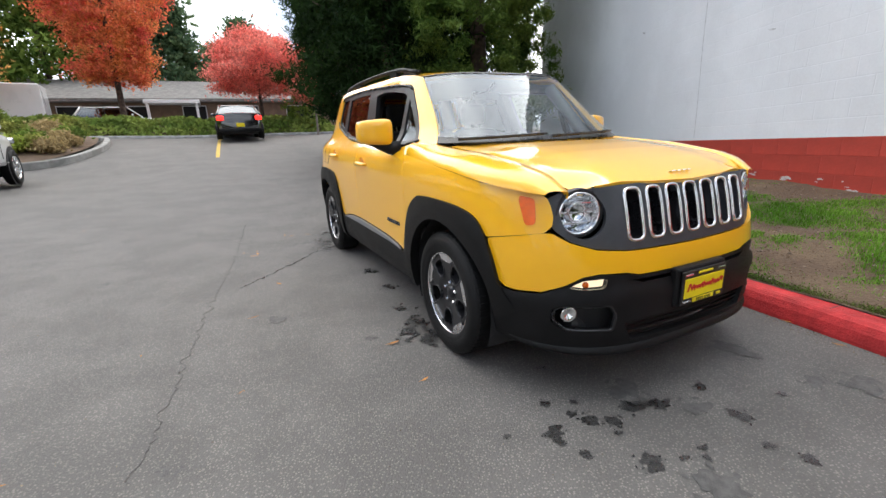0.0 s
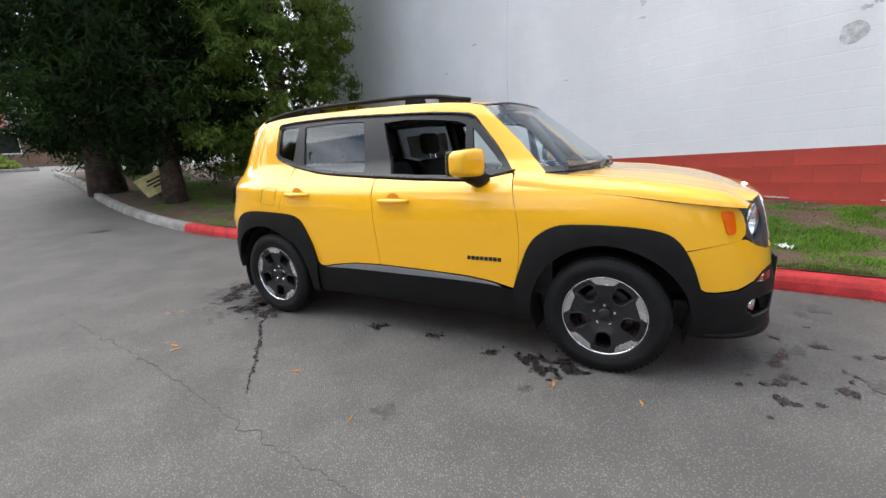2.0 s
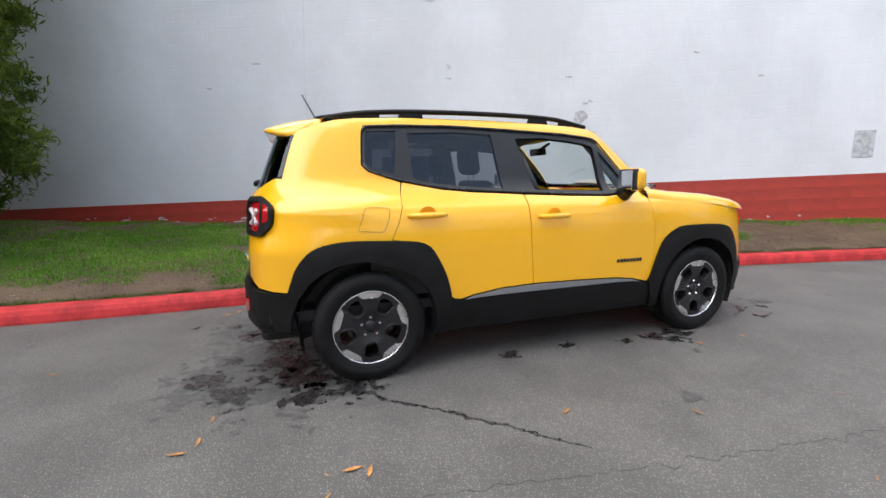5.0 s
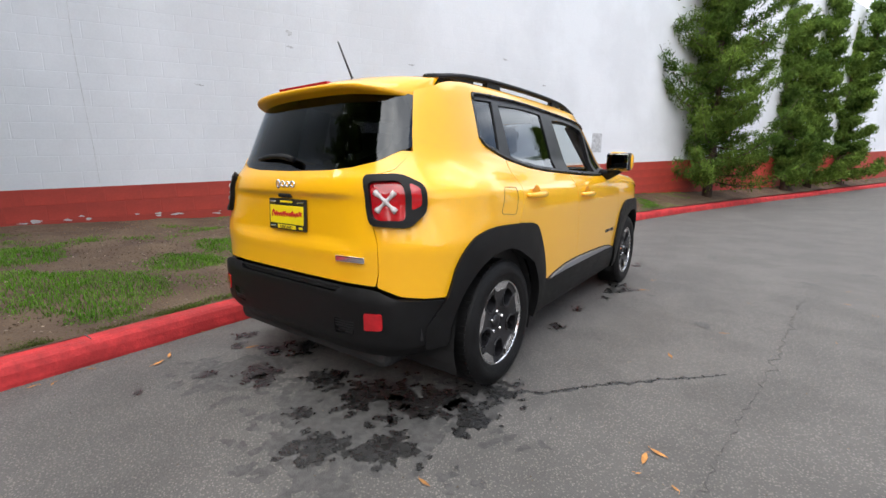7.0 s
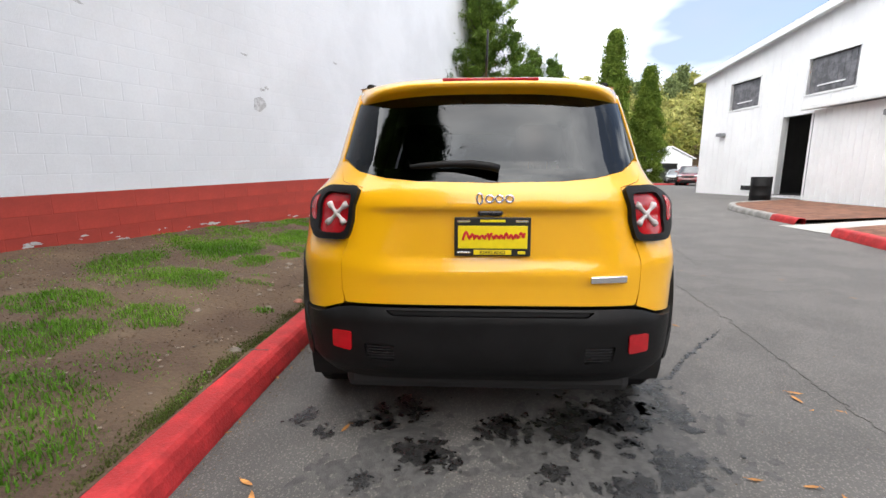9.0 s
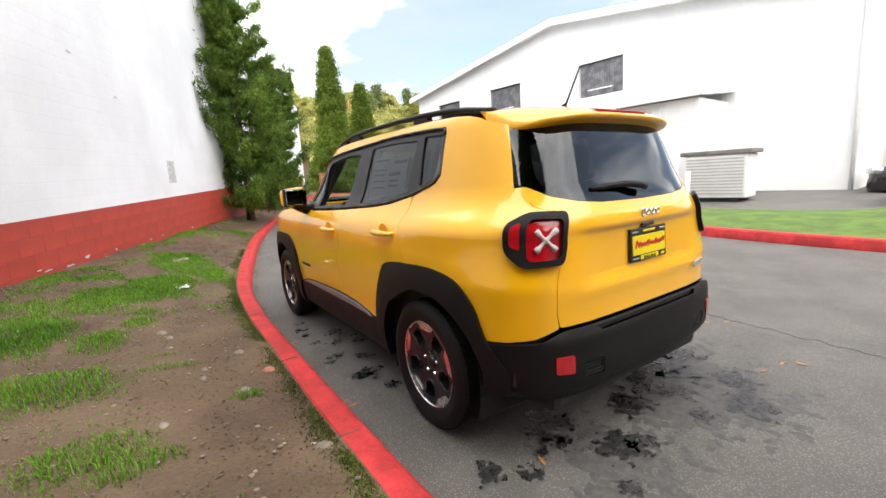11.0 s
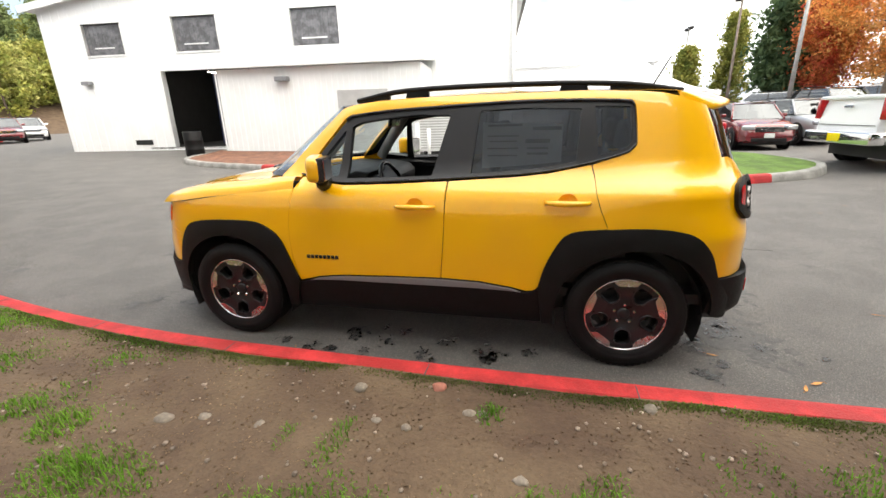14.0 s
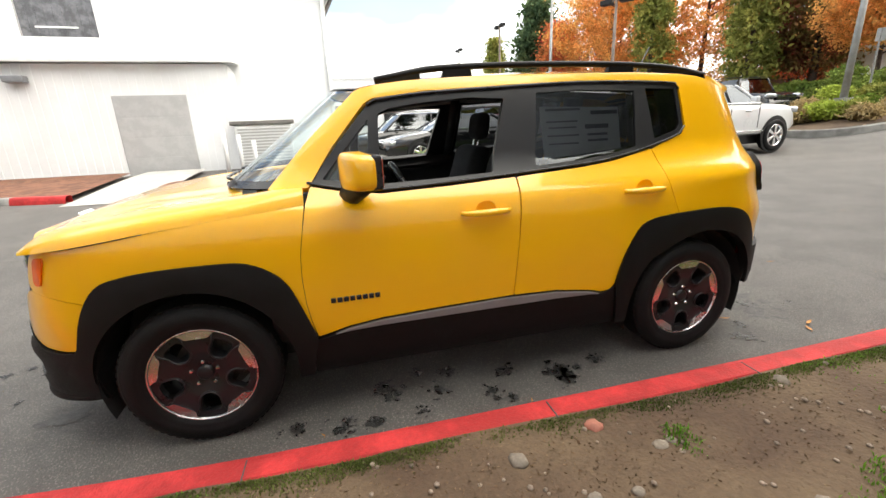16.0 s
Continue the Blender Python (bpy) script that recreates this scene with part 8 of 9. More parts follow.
def block_matrix(s, k, out):
    """Where block k courses above the red line's top stands at s."""
    z = 1.07 + SLOPE * s + (k + 0.5) * COURSE
    p = on_wall(s, z, out)
    x = WALL_D + Vector((0, 0, SLOPE))
    return Matrix(((x.x, -WALL_N.x, 0, p.x), (x.y, -WALL_N.y, 0, p.y), (x.z, -WALL_N.z, 1, p.z), (0, 0, 0, 1)))


M_RED2 = mat("red_painted_block_face", (0.41, 0.046, 0.030), rough=0.6, var=0.14, scale=1.6, fine=45, bump=0.25, bump_scale=120, per_object=0.05)
band = part("red_band", wall_slab(S0, S1 - 1.5, -0.5, lambda s: 1.07 + SLOPE * s, 0.003, 0.02), M_RED, wall_west, "dark red painted foot of the wall")


def course_blocks(k0, k1, m, out, s0, s1, name, skip=None, depth=0.004, joint=0.004, bev=0.006):
    """All blocks of some courses in one mesh."""
    src = block_mesh("tmp", m, depth, joint, bev)
    v0 = np.array([tuple(v.co) for v in src.vertices])
    f0 = [list(p.vertices) for p in src.polygons]
    vs, fs = [], []
    for k in range(k0, k1):
        s = s0 + (BLOCK / 2 if k % 2 else 0)
        while s < s1:
            if not (skip and skip(s, k)) and 1.07 + SLOPE * s + k * COURSE < 7.3:
                mm = np.array(block_matrix(s, k, out))
                n = len(vs) * len(v0)
                vs.append(v0 @ mm[:3, :3].T + mm[:3, 3])
                fs += [[i + n for i in f] for f in f0]
            s += BLOCK
    bpy.data.meshes.remove(src)
    me = bpy.data.meshes.new(name)
    me.from_pydata([tuple(p) for p in np.concatenate(vs).tolist()], [], fs)
    me.materials.append(m)
    ob = new(name, me)
    ob.parent = wall_west
    ob["kind"] = "stuff"
    return ob


course_blocks(0, 31, M_WHITE, 0.0, S0 + 0.25, S1 - 0.3, "white_blocks", depth=0.0014, joint=0.0015, bev=0.006)
near = lambda s, k: -13 < s < 11.5
course_blocks(-5, 0, M_RED2, 0.003, S0 + 0.25, S1 - 1.8, "red_blocks", skip=near, depth=0.0022, joint=0.002)
red_me = block_mesh("block", M_RED2, 0.0022, 0.002, 0.004)
for k in range(-5, 0):
    s = S0 + 0.25 + (BLOCK / 2 if k % 2 else 0)
    while s < S1 - 1.8:
        if near(s, k):
            b = new("block", red_me)
            b.parent = wall_west
            b.matrix_world = block_matrix(s, k, 0.003)
        s += BLOCK

# marks on the wall
M_CHIP = mat("grey_chipped_patch", (0.50, 0.51, 0.53), rough=0.85, var=0.18, scale=14, fine=60, bump=0.6, bump_scale=60)
M_FLAKE = mat("peeled_white_flakes", (0.55, 0.55, 0.55), rough=0.8, var=0.1)
rng = np.random.default_rng(5)


def blob(r, n=22, rough=0.5, rng=rng, stretch=1.0):
    """An uneven outline round the origin."""
    a = np.linspace(0, 2 * np.pi, n, endpoint=False)
    k = 1 + rough * (0.5 * np.sin(a * 2 + rng.uniform(0, 6)) + 0.35 * np.sin(a * 3 + rng.uniform(0, 6)) + 0.3 * np.sin(a * 5 + rng.uniform(0, 6)) + 0.45 * rng.normal(size=n) * 0.6)
    k = np.maximum(k, 0.18)
    return [(float(r * q * math.cos(t) * stretch), float(r * q * math.sin(t) / stretch)) for q, t in zip(k, a)]


def wall_mark(s, z, r, stretch, m, name="wall_chip", thick=0.0025, rough=0.5):
    bm = prism(blob(r, 18, rough, rng, stretch), 0.0, thick, "Z")
    p = on_wall(s, z, 0.0022)
    bm.transform(Matrix(((WALL_D.x, 0, WALL_N.x, p.x), (WALL_D.y, 0, WALL_N.y, p.y), (0, 1, 0, p.z), (0, 0, 0, 1))))
    return part(name, bm, m, wall_west)


for s, z, r, st in ((-2.63, 4.26, 0.05, 2.2), (-0.23, 2.95, 0.028, 1.6), (0.07, 2.5, 0.035, 1.3), (-2.32, 3.17, 0.04, 1.2), (-6.72, 2.89, 0.035, 1.6), (0.16, 2.54, 0.03, 1.2), (-2.32, 2.97, 0.025, 1.8), (3.0, 2.9, 0.03, 2.4), (1.9, 3.3, 0.03, 2.0), (-3.6, 2.3, 0.025, 2.2), (-5.8, 3.3, 0.03, 2.0)):
    wall_mark(s, z, r, st, M_CHIP)
wall_mark(0.0, 2.27, 0.115, 1.0, M_CHIP, "round_patch", 0.004, 0.18)
part("wall_vent", wall_slab(4.64, 4.98, 1.52, 1.97, 0.012, 0.03), M_CHIP, wall_west, "grey vent plate")
joint_line = [on_wall(-4.9 + 0.03 * math.sin(z * 1.7), z, 0.002) for z in np.linspace(0.95, 7.4, 26)]
part("wall_joint", tube(joint_line, 0.004, 4), M_CHIP, wall_west, "fine vertical joint in the wall")
for k in range(60):
    s = float(rng.uniform(-9.5, 5.5))
    p = on_wall(s, 0)
    z = lawn_z(p.x + 0.05, p.y) + float(rng.uniform(0.0, 0.10))
    bm = prism(blob(float(rng.uniform(0.008, 0.035)), 12, 0.5, rng, float(rng.uniform(1.2, 2.4))), 0.0, 0.003, "Z")
    q = on_wall(s, z, 0.0085)
    bm.transform(Matrix(((WALL_D.x, 0, WALL_N.x, q.x), (WALL_D.y, 0, WALL_N.y, q.y), (0, 1, 0, q.z), (0, 0, 0, 1))))
    part("paint_flake", bm, M_FLAKE, wall_west)

# ---- grass, crumbs and litter on the strip ----
GXS, GYS = np.arange(-9.4, 3.0, 0.14), np.arange(-17.2, 14.0, 0.14)
LZ = np.array([[lawn_z(x, y) for x in GXS] for y in GYS])
KXS = np.array([kerb_x(y) for y in GYS])


def lawn_at(x, y):
    i, j = (x - GXS[0]) / 0.14, (y - GYS[0]) / 0.14
    i0, j0 = np.clip(i.astype(int), 0, len(GXS) - 2), np.clip(j.astype(int), 0, len(GYS) - 2)
    a, b = i - i0, j - j0
    return (LZ[j0, i0] * (1 - a) + LZ[j0, i0 + 1] * a) * (1 - b) + (LZ[j0 + 1, i0] * (1 - a) + LZ[j0 + 1, i0 + 1] * a) * b


def smooth01(x, lo, hi):
    t = np.clip((x - lo) / (hi - lo), 0, 1)
    return t * t * (3 - 2 * t)


def blades(name, x, y, z, h, m, seed, width=0.0035):
    """Grass blades: bent three-cornered slips in one mesh."""
    r = np.random.default_rng(seed)
    n = len(x)
    a = r.uniform(0, 2 * np.pi, n)
    lean = r.uniform(0.15, 0.9, n)
    hh = h * r.uniform(0.5, 1.35, n)
    base = np.stack([x, y, z - 0.006], 1)
    side = np.stack([np.cos(a), np.sin(a), np.zeros(n)], 1) * (width * r.uniform(0.7, 1.4, n))[:, None]
    fwd = np.stack([-np.sin(a), np.cos(a), np.zeros(n)], 1)
    mid = base + fwd * (hh * lean * 0.3)[:, None] + np.stack([np.zeros(n), np.zeros(n), hh * 0.6], 1)
    tip = base + fwd * (hh * lean)[:, None] + np.stack([np.zeros(n), np.zeros(n), hh * (1.05 - 0.35 * lean)], 1)
    v = np.stack([base - side, base + side, mid + side * 0.7, mid - side * 0.7, tip], 1).reshape(-1, 3)
    me = bpy.data.meshes.new(name)
    me.vertices.add(5 * n)
    me.vertices.foreach_set("co", v.ravel())
    k = np.arange(n)[:, None] * 5
    idx = np.concatenate([k + np.array([0, 1, 2, 3]), k + np.array([3, 2, 4])], 1)
    me.loops.add(7 * n)
    me.loops.foreach_set("vertex_index", idx.ravel())
    me.polygons.add(2 * n)
    st = (np.arange(n)[:, None] * 7 + np.array([0, 4])).ravel()
    me.polygons.foreach_set("loop_start", st)
    me.polygons.foreach_set("loop_total", np.tile([4, 3], n))
    me.update(calc_edges=True)
    me.materials.append(m)
    return new(name, me)


M_GRASS = leaf_mat("lawn_grass", (0.088, 0.215, 0.020), (0.165, 0.325, 0.038))
M_DRYGRASS = leaf_mat("dry_grass", (0.17, 0.13, 0.06), (0.24, 0.19, 0.09))
rng = np.random.default_rng(31)
n = 520000
gy = rng.uniform(-15.5, 11.0, n)
near_share = rng.uniform(0, 1, n) < np.where((gy > -5.5) & (gy < 5.5), 1.0, 0.42)
gy = gy[near_share]
kx = np.interp(gy, GYS, KXS)
wx = np.where(gy > -8.8, WALL_P.x + (gy - WALL_P.y) * WALL_D.x / WALL_D.y, -8.5)
d = rng.uniform(0, 1, len(gy)) * (kx - 0.16 - wx) + 0.16
gx = kx - d
nz = np.array([noise.noise((a * 0.85, b * 0.6, 7.7)) + 0.6 * noise.noise((a * 2.6, b * 2.2, 1.7)) + 0.3 * noise.noise((a * 7, b * 7, 3.3)) for a, b in zip(gx.tolist(), gy.tolist())])
band_g = smooth01(d, 0.9, 1.5) * (1 - 0.75 * smooth01(d, 2.5, 3.2))
want = -0.62 + 0.85 * band_g + nz * 0.95 + 0.98 * smooth01(-gy, 2.0, 3.6) * (1 - smooth01(-gy, 6.2, 8.0) * 0.6) + 0.15 * smooth01(gy, 2.6, 4.6) - 0.5 * np.exp(-((d - 0.6) / 0.45) ** 2)
want -= 0.75 * smooth01(gy, -2.6, -1.6) * (1 - smooth01(gy, 2.6, 3.4))
for px, py, rx, ry in ((-1.7, 4.4, 0.5, 1.0), (-2.3, 2.3, 0.5, 0.5), (-1.95, 2.8, 0.35, 0.6), (-2.38, 0.78, 0.20, 0.30), (-2.62, 0.0, 0.45, 0.32), (-2.42, -0.12, 0.32, 0.24), (-2.0, 0.0, 0.24, 0.10),
                       (-2.27, -0.87, 0.28, 0.2), (-2.1, -1.06, 0.22, 0.12), (-1.62, -0.6, 0.12, 0.08), (-2.16, 1.21, 0.12, 0.10), (-2.14, 1.5, 0.12, 0.1), (-2.0, 0.21, 0.13, 0.07), (-2.52, -1.33, 0.3, 0.25), (-2.0, -1.97, 0.35, 0.2), (-1.64, -2.35, 0.25, 0.25), (-2.37, -0.84, 0.2, 0.12), (-2.9, 1.2, 0.4, 0.6), (-2.9, -0.9, 0.4, 0.3),
                       (-2.2, -2.3, 0.6, 0.5), (-2.6, -1.5, 0.4, 0.3), (-1.35, 3.3, 0.22, 0.5), (-3.4, 0.3, 0.3, 0.5)):
    want = np.maximum(want, 0.62 - 0.6 * (((gx - px) / rx) ** 2 + ((gy - py) / ry) ** 2) + 0.45 * nz)
want = np.maximum(want, -0.16 + 0.55 * np.exp(-((d - 0.185) / 0.05) ** 2) + 0.7 * nz)
keep = rng.uniform(0, 1, len(gx)) < smooth01(want, -0.12, 0.35)
gx, gy, dd, ww = gx[keep], gy[keep], d[keep], want[keep]
gz = lawn_at(gx, gy)
hh = (0.022 + 0.024 * smooth01(ww, 0.0, 0.6)) * (0.4 + 0.6 * smooth01(dd, 0.20, 0.4))
tagged(blades("lawn_grass", gx, gy, gz, hh, M_GRASS, 3, 0.0028), "patchy short green grass on the soil strip", "grass", "", "stuff")
# moss and short weeds along the back of the kerb
my = rng.uniform(-5.8, 7.0, 52000)
md = 0.162 + np.abs(rng.normal(size=len(my))) * 0.045
mx = np.interp(my, GYS, KXS) - md
mn = np.array([noise.noise((b * 2.1, 0.4, 2.2)) + 0.5 * noise.noise((b * 7.0, a * 7.0, 5.1)) for a, b in zip(mx.tolist(), my.tolist())])
mk = rng.uniform(0, 1, len(my)) < smooth01(mn, -0.45, 0.35)
M_MOSS = leaf_mat("moss_and_weeds", (0.060, 0.080, 0.020), (0.125, 0.150, 0.040))
tagged(blades("moss", mx[mk], my[mk], lawn_at(mx[mk], my[mk]), np.full(int(mk.sum()), 0.016), M_MOSS, 13, 0.0030), "olive moss and short weeds behind the kerb", "moss", "", "stuff")
# dry straw and crumbs of bark on the bare soil
n = 95000
cy = rng.uniform(-15, 10, n)
cxk = np.interp(cy, GYS, KXS)
cwx = np.where(cy > -8.8, WALL_P.x + (cy - WALL_P.y) * WALL_D.x / WALL_D.y, -8.0)
cx = cxk - 0.18 - rng.uniform(0, 1, n) * (cxk - 0.2 - cwx)
tagged(new("bark_crumbs", leaf_mesh("bark_crumbs", np.stack([cx, cy, lawn_at(cx, cy) + 0.003], 1), 0.0065, leaf_mat("bark_crumbs", (0.09, 0.060, 0.037), (0.28, 0.20, 0.13)), 8, 0, 0.5, flat=0.8)), "scattered bark crumbs and straw on bare soil", "debris", "", "stuff")


def stone_bm(r, rng, flat=0.6):
    bm = bmesh.new()
    bmesh.ops.create_icosphere(bm, subdivisions=2, radius=1.0)
    sx, sy, o = float(rng.uniform(0.8, 1.3)), float(rng.uniform(0.7, 1.1)), float(rng.uniform(0, 99))
    for v in bm.verts:
        q = 1 + 0.35 * noise.noise(v.co * 1.4 + Vector((o, 0, 0)))
        v.co = Vector((v.co.x * r * sx * q, v.co.y * r * sy * q, v.co.z * r * flat * q))
    return bm


M_STONE = mat("pale_stone", (0.215, 0.180, 0.145), rough=0.85, var=0.2, scale=18, fine=90, bump=0.4, bump_scale=60, per_object=0.25)
M_BRICKBIT = mat("reddish_stone", (0.36, 0.14, 0.10), rough=0.85, var=0.2, scale=18, fine=90)
for i, (x, y) in enumerate(((-1.44, -1.33), (-1.62, -0.5), (-1.95, 0.66), (-2.0, 0.83), (-1.56, 0.07), (-1.45, -0.32), (-1.61, -0.56), (-1.79, -0.1), (-1.81, -0.25), (-2.02, -0.76), (-1.96, 0.37))):
    ob = solid("stone", stone_bm((0.042, 0.032, 0.036, 0.045, 0.034, 0.042, 0.026, 0.03, 0.024, 0.03, 0.026)[i], rng), M_BRICKBIT if i == 5 else M_STONE, "reddish stone lying on bare soil" if i == 5 else "pale stone lying on bare soil", "stone", "", "stones on the soil", True)
    ob.location = (x, y, lawn_z(x, y) - 0.004)
gm = bmesh.new()
pts = []
for k in range(1500):
    y = float(rng.uniform(-5, 5))
    x = kerb_x(y) - 0.2 - float(rng.uniform(0, 2.8)) ** 1.0
    s = bmesh.ops.create_icosphere(gm, subdivisions=1, radius=float(rng.uniform(0.004, 0.013)))
    for v in s["verts"]:
        v.co = Vector((v.co.x * 1.2, v.co.y, v.co.z * 0.6)) + Vector((x, y, lawn_z(x, y) + 0.003))
solid("pebbles", gm, mat("pebbles", (0.24, 0.19, 0.15), rough=0.9, var=0.25, scale=30, island=0.4), "small pebbles scattered on the soil", "pebbles", "stuff", "", True)


def paper(x, y, r, m, label):
    bm = bmesh.new()
    bmesh.ops.create_grid(bm, x_segments=9, y_segments=7, size=1.0)
    o = float(rng.uniform(0, 50))
    for v in bm.verts:
        v.co = Vector((v.co.x * r, v.co.y * r * 0.6, 0.015 + 0.035 * noise.noise((v.co.x * 2.2 + o, v.co.y * 2.2, 0)) + 0.01 * noise.noise((v.co.x * 6 + o, v.co.y * 6, 0))))
    bm.transform(Matrix.Translation((x, y, lawn_z(x, y) + 0.012)) @ Matrix.Rotation(float(rng.uniform(0, 3)), 4, "Z"))
    solid("crumpled_paper", bm, m, label, "litter", "", "", True)


paper(-1.77, 2.53, 0.075, M_PAPER, "crumpled white paper lying on the grass")
paper(-1.72, 4.37, 0.13, M_STONE, "flattened grey scrap lying on the grass")

# ---- the drive: stains, cracks, leaves, paint ----
M_WET = mat("dark_wet_stain", (0.021, 0.0207, 0.0205), rough=0.28, var=0.3, scale=25, fine=150, bump=0.5, bump_scale=170)
M_STAIN = mat("faded_oil_stain", (0.076, 0.073, 0.070), rough=0.65, var=0.25, scale=25, fine=150, bump=0.5, bump_scale=170)
M_TAR = mat("dark_crack", (0.088, 0.085, 0.081), rough=0.75, var=0.25, scale=20)


def stain(x, y, r, m, label, drops=6, stretch=1.0, rough=0.6):
    """A loose splash: small uneven spots, close together in the middle."""
    bm = None
    for k in range(drops * 4):
        a, q = float(rng.uniform(0, 6.28)), abs(float(rng.normal())) * r * 0.62
        size = min(0.055, r * float(rng.uniform(0.08, 0.30))) * max(0.25, 1 - 0.45 * q / r)
        own = bmesh.new()
        high = float(rng.uniform(0.0016, 0.0040) if m is M_WET else rng.uniform(0.0004, 0.0013))
        own.faces.new([own.verts.new((u, v, high)) for u, v in blob(size, 14, rough, rng, float(rng.uniform(0.8, 1.3)))])
        own.transform(Matrix.Translation((math.cos(a) * q * stretch, math.sin(a) * q / stretch, 0)))
        bm = merged(bm, own)
    bm.transform(Matrix.Translation((x, y, ground_z(x, y) + 0.0008)) @ Matrix.Rotation(float(rng.uniform(0, 3)), 4, "Z"))
    return solid("oil_stain", bm, m, label, "stain", "stuff", "stains on the asphalt")


def spot(x, y, r, m, label):
    """One soaked spot with a ragged rim and a few drops round it."""
    bm = bmesh.new()
    for k in range(7):
        a, q = float(rng.uniform(0, 6.28)), (0.0 if k == 0 else r * float(rng.uniform(0.9, 1.7)))
        cx, cy = math.cos(a) * q, math.sin(a) * q
        bm.faces.new([bm.verts.new((cx + u, cy + v, 0.0030 - 0.0003 * k)) for u, v in blob(r if k == 0 else r * float(rng.uniform(0.06, 0.24)), 30 if k == 0 else 9, 0.42, rng, float(rng.uniform(0.8, 1.35)))])
    bm.transform(Matrix.Translation((x, y, ground_z(x, y) + 0.0008)))
    return solid("oil_stain", bm, m, label, "stain", "stuff", "stains on the asphalt")


for i, (x, y) in enumerate(((0.48, -1.69), (0.54, -2.23), (0.81, -2.07), (0.59, -2.09), (0.38, -1.84), (-0.29, -2.04), (0.93, -1.39), (0.26, -2.12), (-0.38, -1.63), (-0.48, -2.2), (0.10, -1.83), (0.52, -1.81), (0.27, -2.13), (0.70, -1.66), (0.96, -1.69), (0.68, -1.88))):
    stain(x, y, 1.45 * (0.13, 0.10, 0.12, 0.09, 0.12, 0.09, 0.10, 0.06, 0.08, 0.05, 0.09, 0.13, 0.05, 0.14, 0.10, 0.16)[i], M_WET if i % 4 != 3 else M_STAIN, "dark wet stain on the asphalt behind the car", 12)
for x, y, r in ((0.60, -1.92, 0.50), (0.25, -2.0, 0.42), (-0.40, -2.1, 0.35), (0.85, -1.55, 0.35), (0.55, -2.25, 0.35)):
    stain(x, y, r, M_STAIN, 'damp darkened patch of asphalt', 26)
for x, y, r in ((0.80, 2.12, 0.036), (0.82, 2.17, 0.022), (0.66, 2.07, 0.02), (0.59, 2.01, 0.015), (0.62, 2.14, 0.032), (0.54, 2.19, 0.032), (0.71, 1.96, 0.021), (0.39, 2.16, 0.045), (0.28, 2.20, 0.04), (0.0, 2.21, 0.028), (0.06, 2.42, 0.035), (0.60, 2.42, 0.042),
                (0.15, 2.57, 0.02), (0.78, 2.27, 0.02), (0.10, 2.68, 0.026), (-0.25, 2.42, 0.018), (0.53, 1.72, 0.022), (0.58, 2.25, 0.014), (0.98, 2.05, 0.013), (0.37, 2.46, 0.016), (0.41, 2.50, 0.015), (0.48, 2.46, 0.015)):
    spot(x, y, r, M_WET, "small dark drip stain on the asphalt before the car")
for x, y, r in ((-0.48, 2.08, 0.08), (-0.49, 2.44, 0.045), (-0.64, 2.56, 0.07), (0.50, 2.60, 0.07), (0.16, 2.30, 0.05), (1.67, 0.36, 0.055), (1.20, 0.95, 0.03), (0.32, 2.05, 0.07)):
    spot(x, y, r, M_STAIN, "old faded oil stain on the asphalt")
for x, y, r in ((0.56, -1.78, 0.1), (0.67, -1.79, 0.078), (0.46, -1.74, 0.068), (0.75, -1.64, 0.071), (0.64, -1.91, 0.054), (0.41, -1.94, 0.045), (-0.23, -2.04, 0.098), (-0.12, -2.09, 0.041), (-0.35, -2.0, 0.04), (0.8, -2.09, 0.069), (0.56, -2.19, 0.064),
                (0.6, -2.27, 0.04), (0.31, -2.11, 0.038), (0.45, -2.3, 0.05), (-0.48, -2.2, 0.042), (-0.56, -2.52, 0.029), (-0.51, -1.77, 0.095), (-0.33, -1.68, 0.08), (0.12, -1.74, 0.064), (0.85, -1.57, 0.055),
                (-0.98, 0.56, 0.045), (-0.98, 0.73, 0.035), (-0.9, -0.52, 0.08), (-0.85, -0.61, 0.035), (-0.68, 0.11, 0.05), (-0.7, 0.47, 0.05), (-0.78, -0.17, 0.035), (-0.62, 0.28, 0.04), (-0.98, -0.07, 0.03)):
    for k in range(1 if r < 0.05 else 5):
        a, q = float(rng.uniform(0, 6.28)), 0.0 if k == 0 else r * float(rng.uniform(0.4, 1.0))
        spot(x + q * math.cos(a), y + q * math.sin(a), r * (0.8 if r < 0.05 else float(rng.uniform(0.3, 0.55))), M_WET, "dark wet spot on the asphalt round the car")
for i, (x, y) in enumerate(((0.87, 0.87), (1.67, 0.36), (0.83, -0.33), (0.80, 0.15), (0.85, 1.09), (0.78, -0.29), (1.13, -0.36), (0.86, 0.62), (0.98, 1.0))):
    stain(x, y, (0.12, 0.06, 0.07, 0.08, 0.14, 0.06, 0.03, 0.07, 0.10)[i], M_WET if i not in (1, 6) else M_STAIN, "dark wet stain on the asphalt beside the car", 7, 1.2)
for i, (x, y) in enumerate(((-0.86, -0.47), (-0.98, 0.54), (-0.96, 0.70), (-0.91, -0.07), (-0.78, 0.45), (-0.76, -0.21), (-0.82, 0.2), (-0.80, -0.75), (-0.97, 0.32), (-1.0, -0.15), (-0.93, 0.92), (-0.86, -1.78), (-0.72, -1.9))):
    stain(x, y, (0.14, 0.08, 0.08, 0.07, 0.11, 0.09, 0.08, 0.08, 0.06, 0.06, 0.07, 0.10, 0.08)[i], M_WET, "dark wet stain on the asphalt near the kerb", 5)
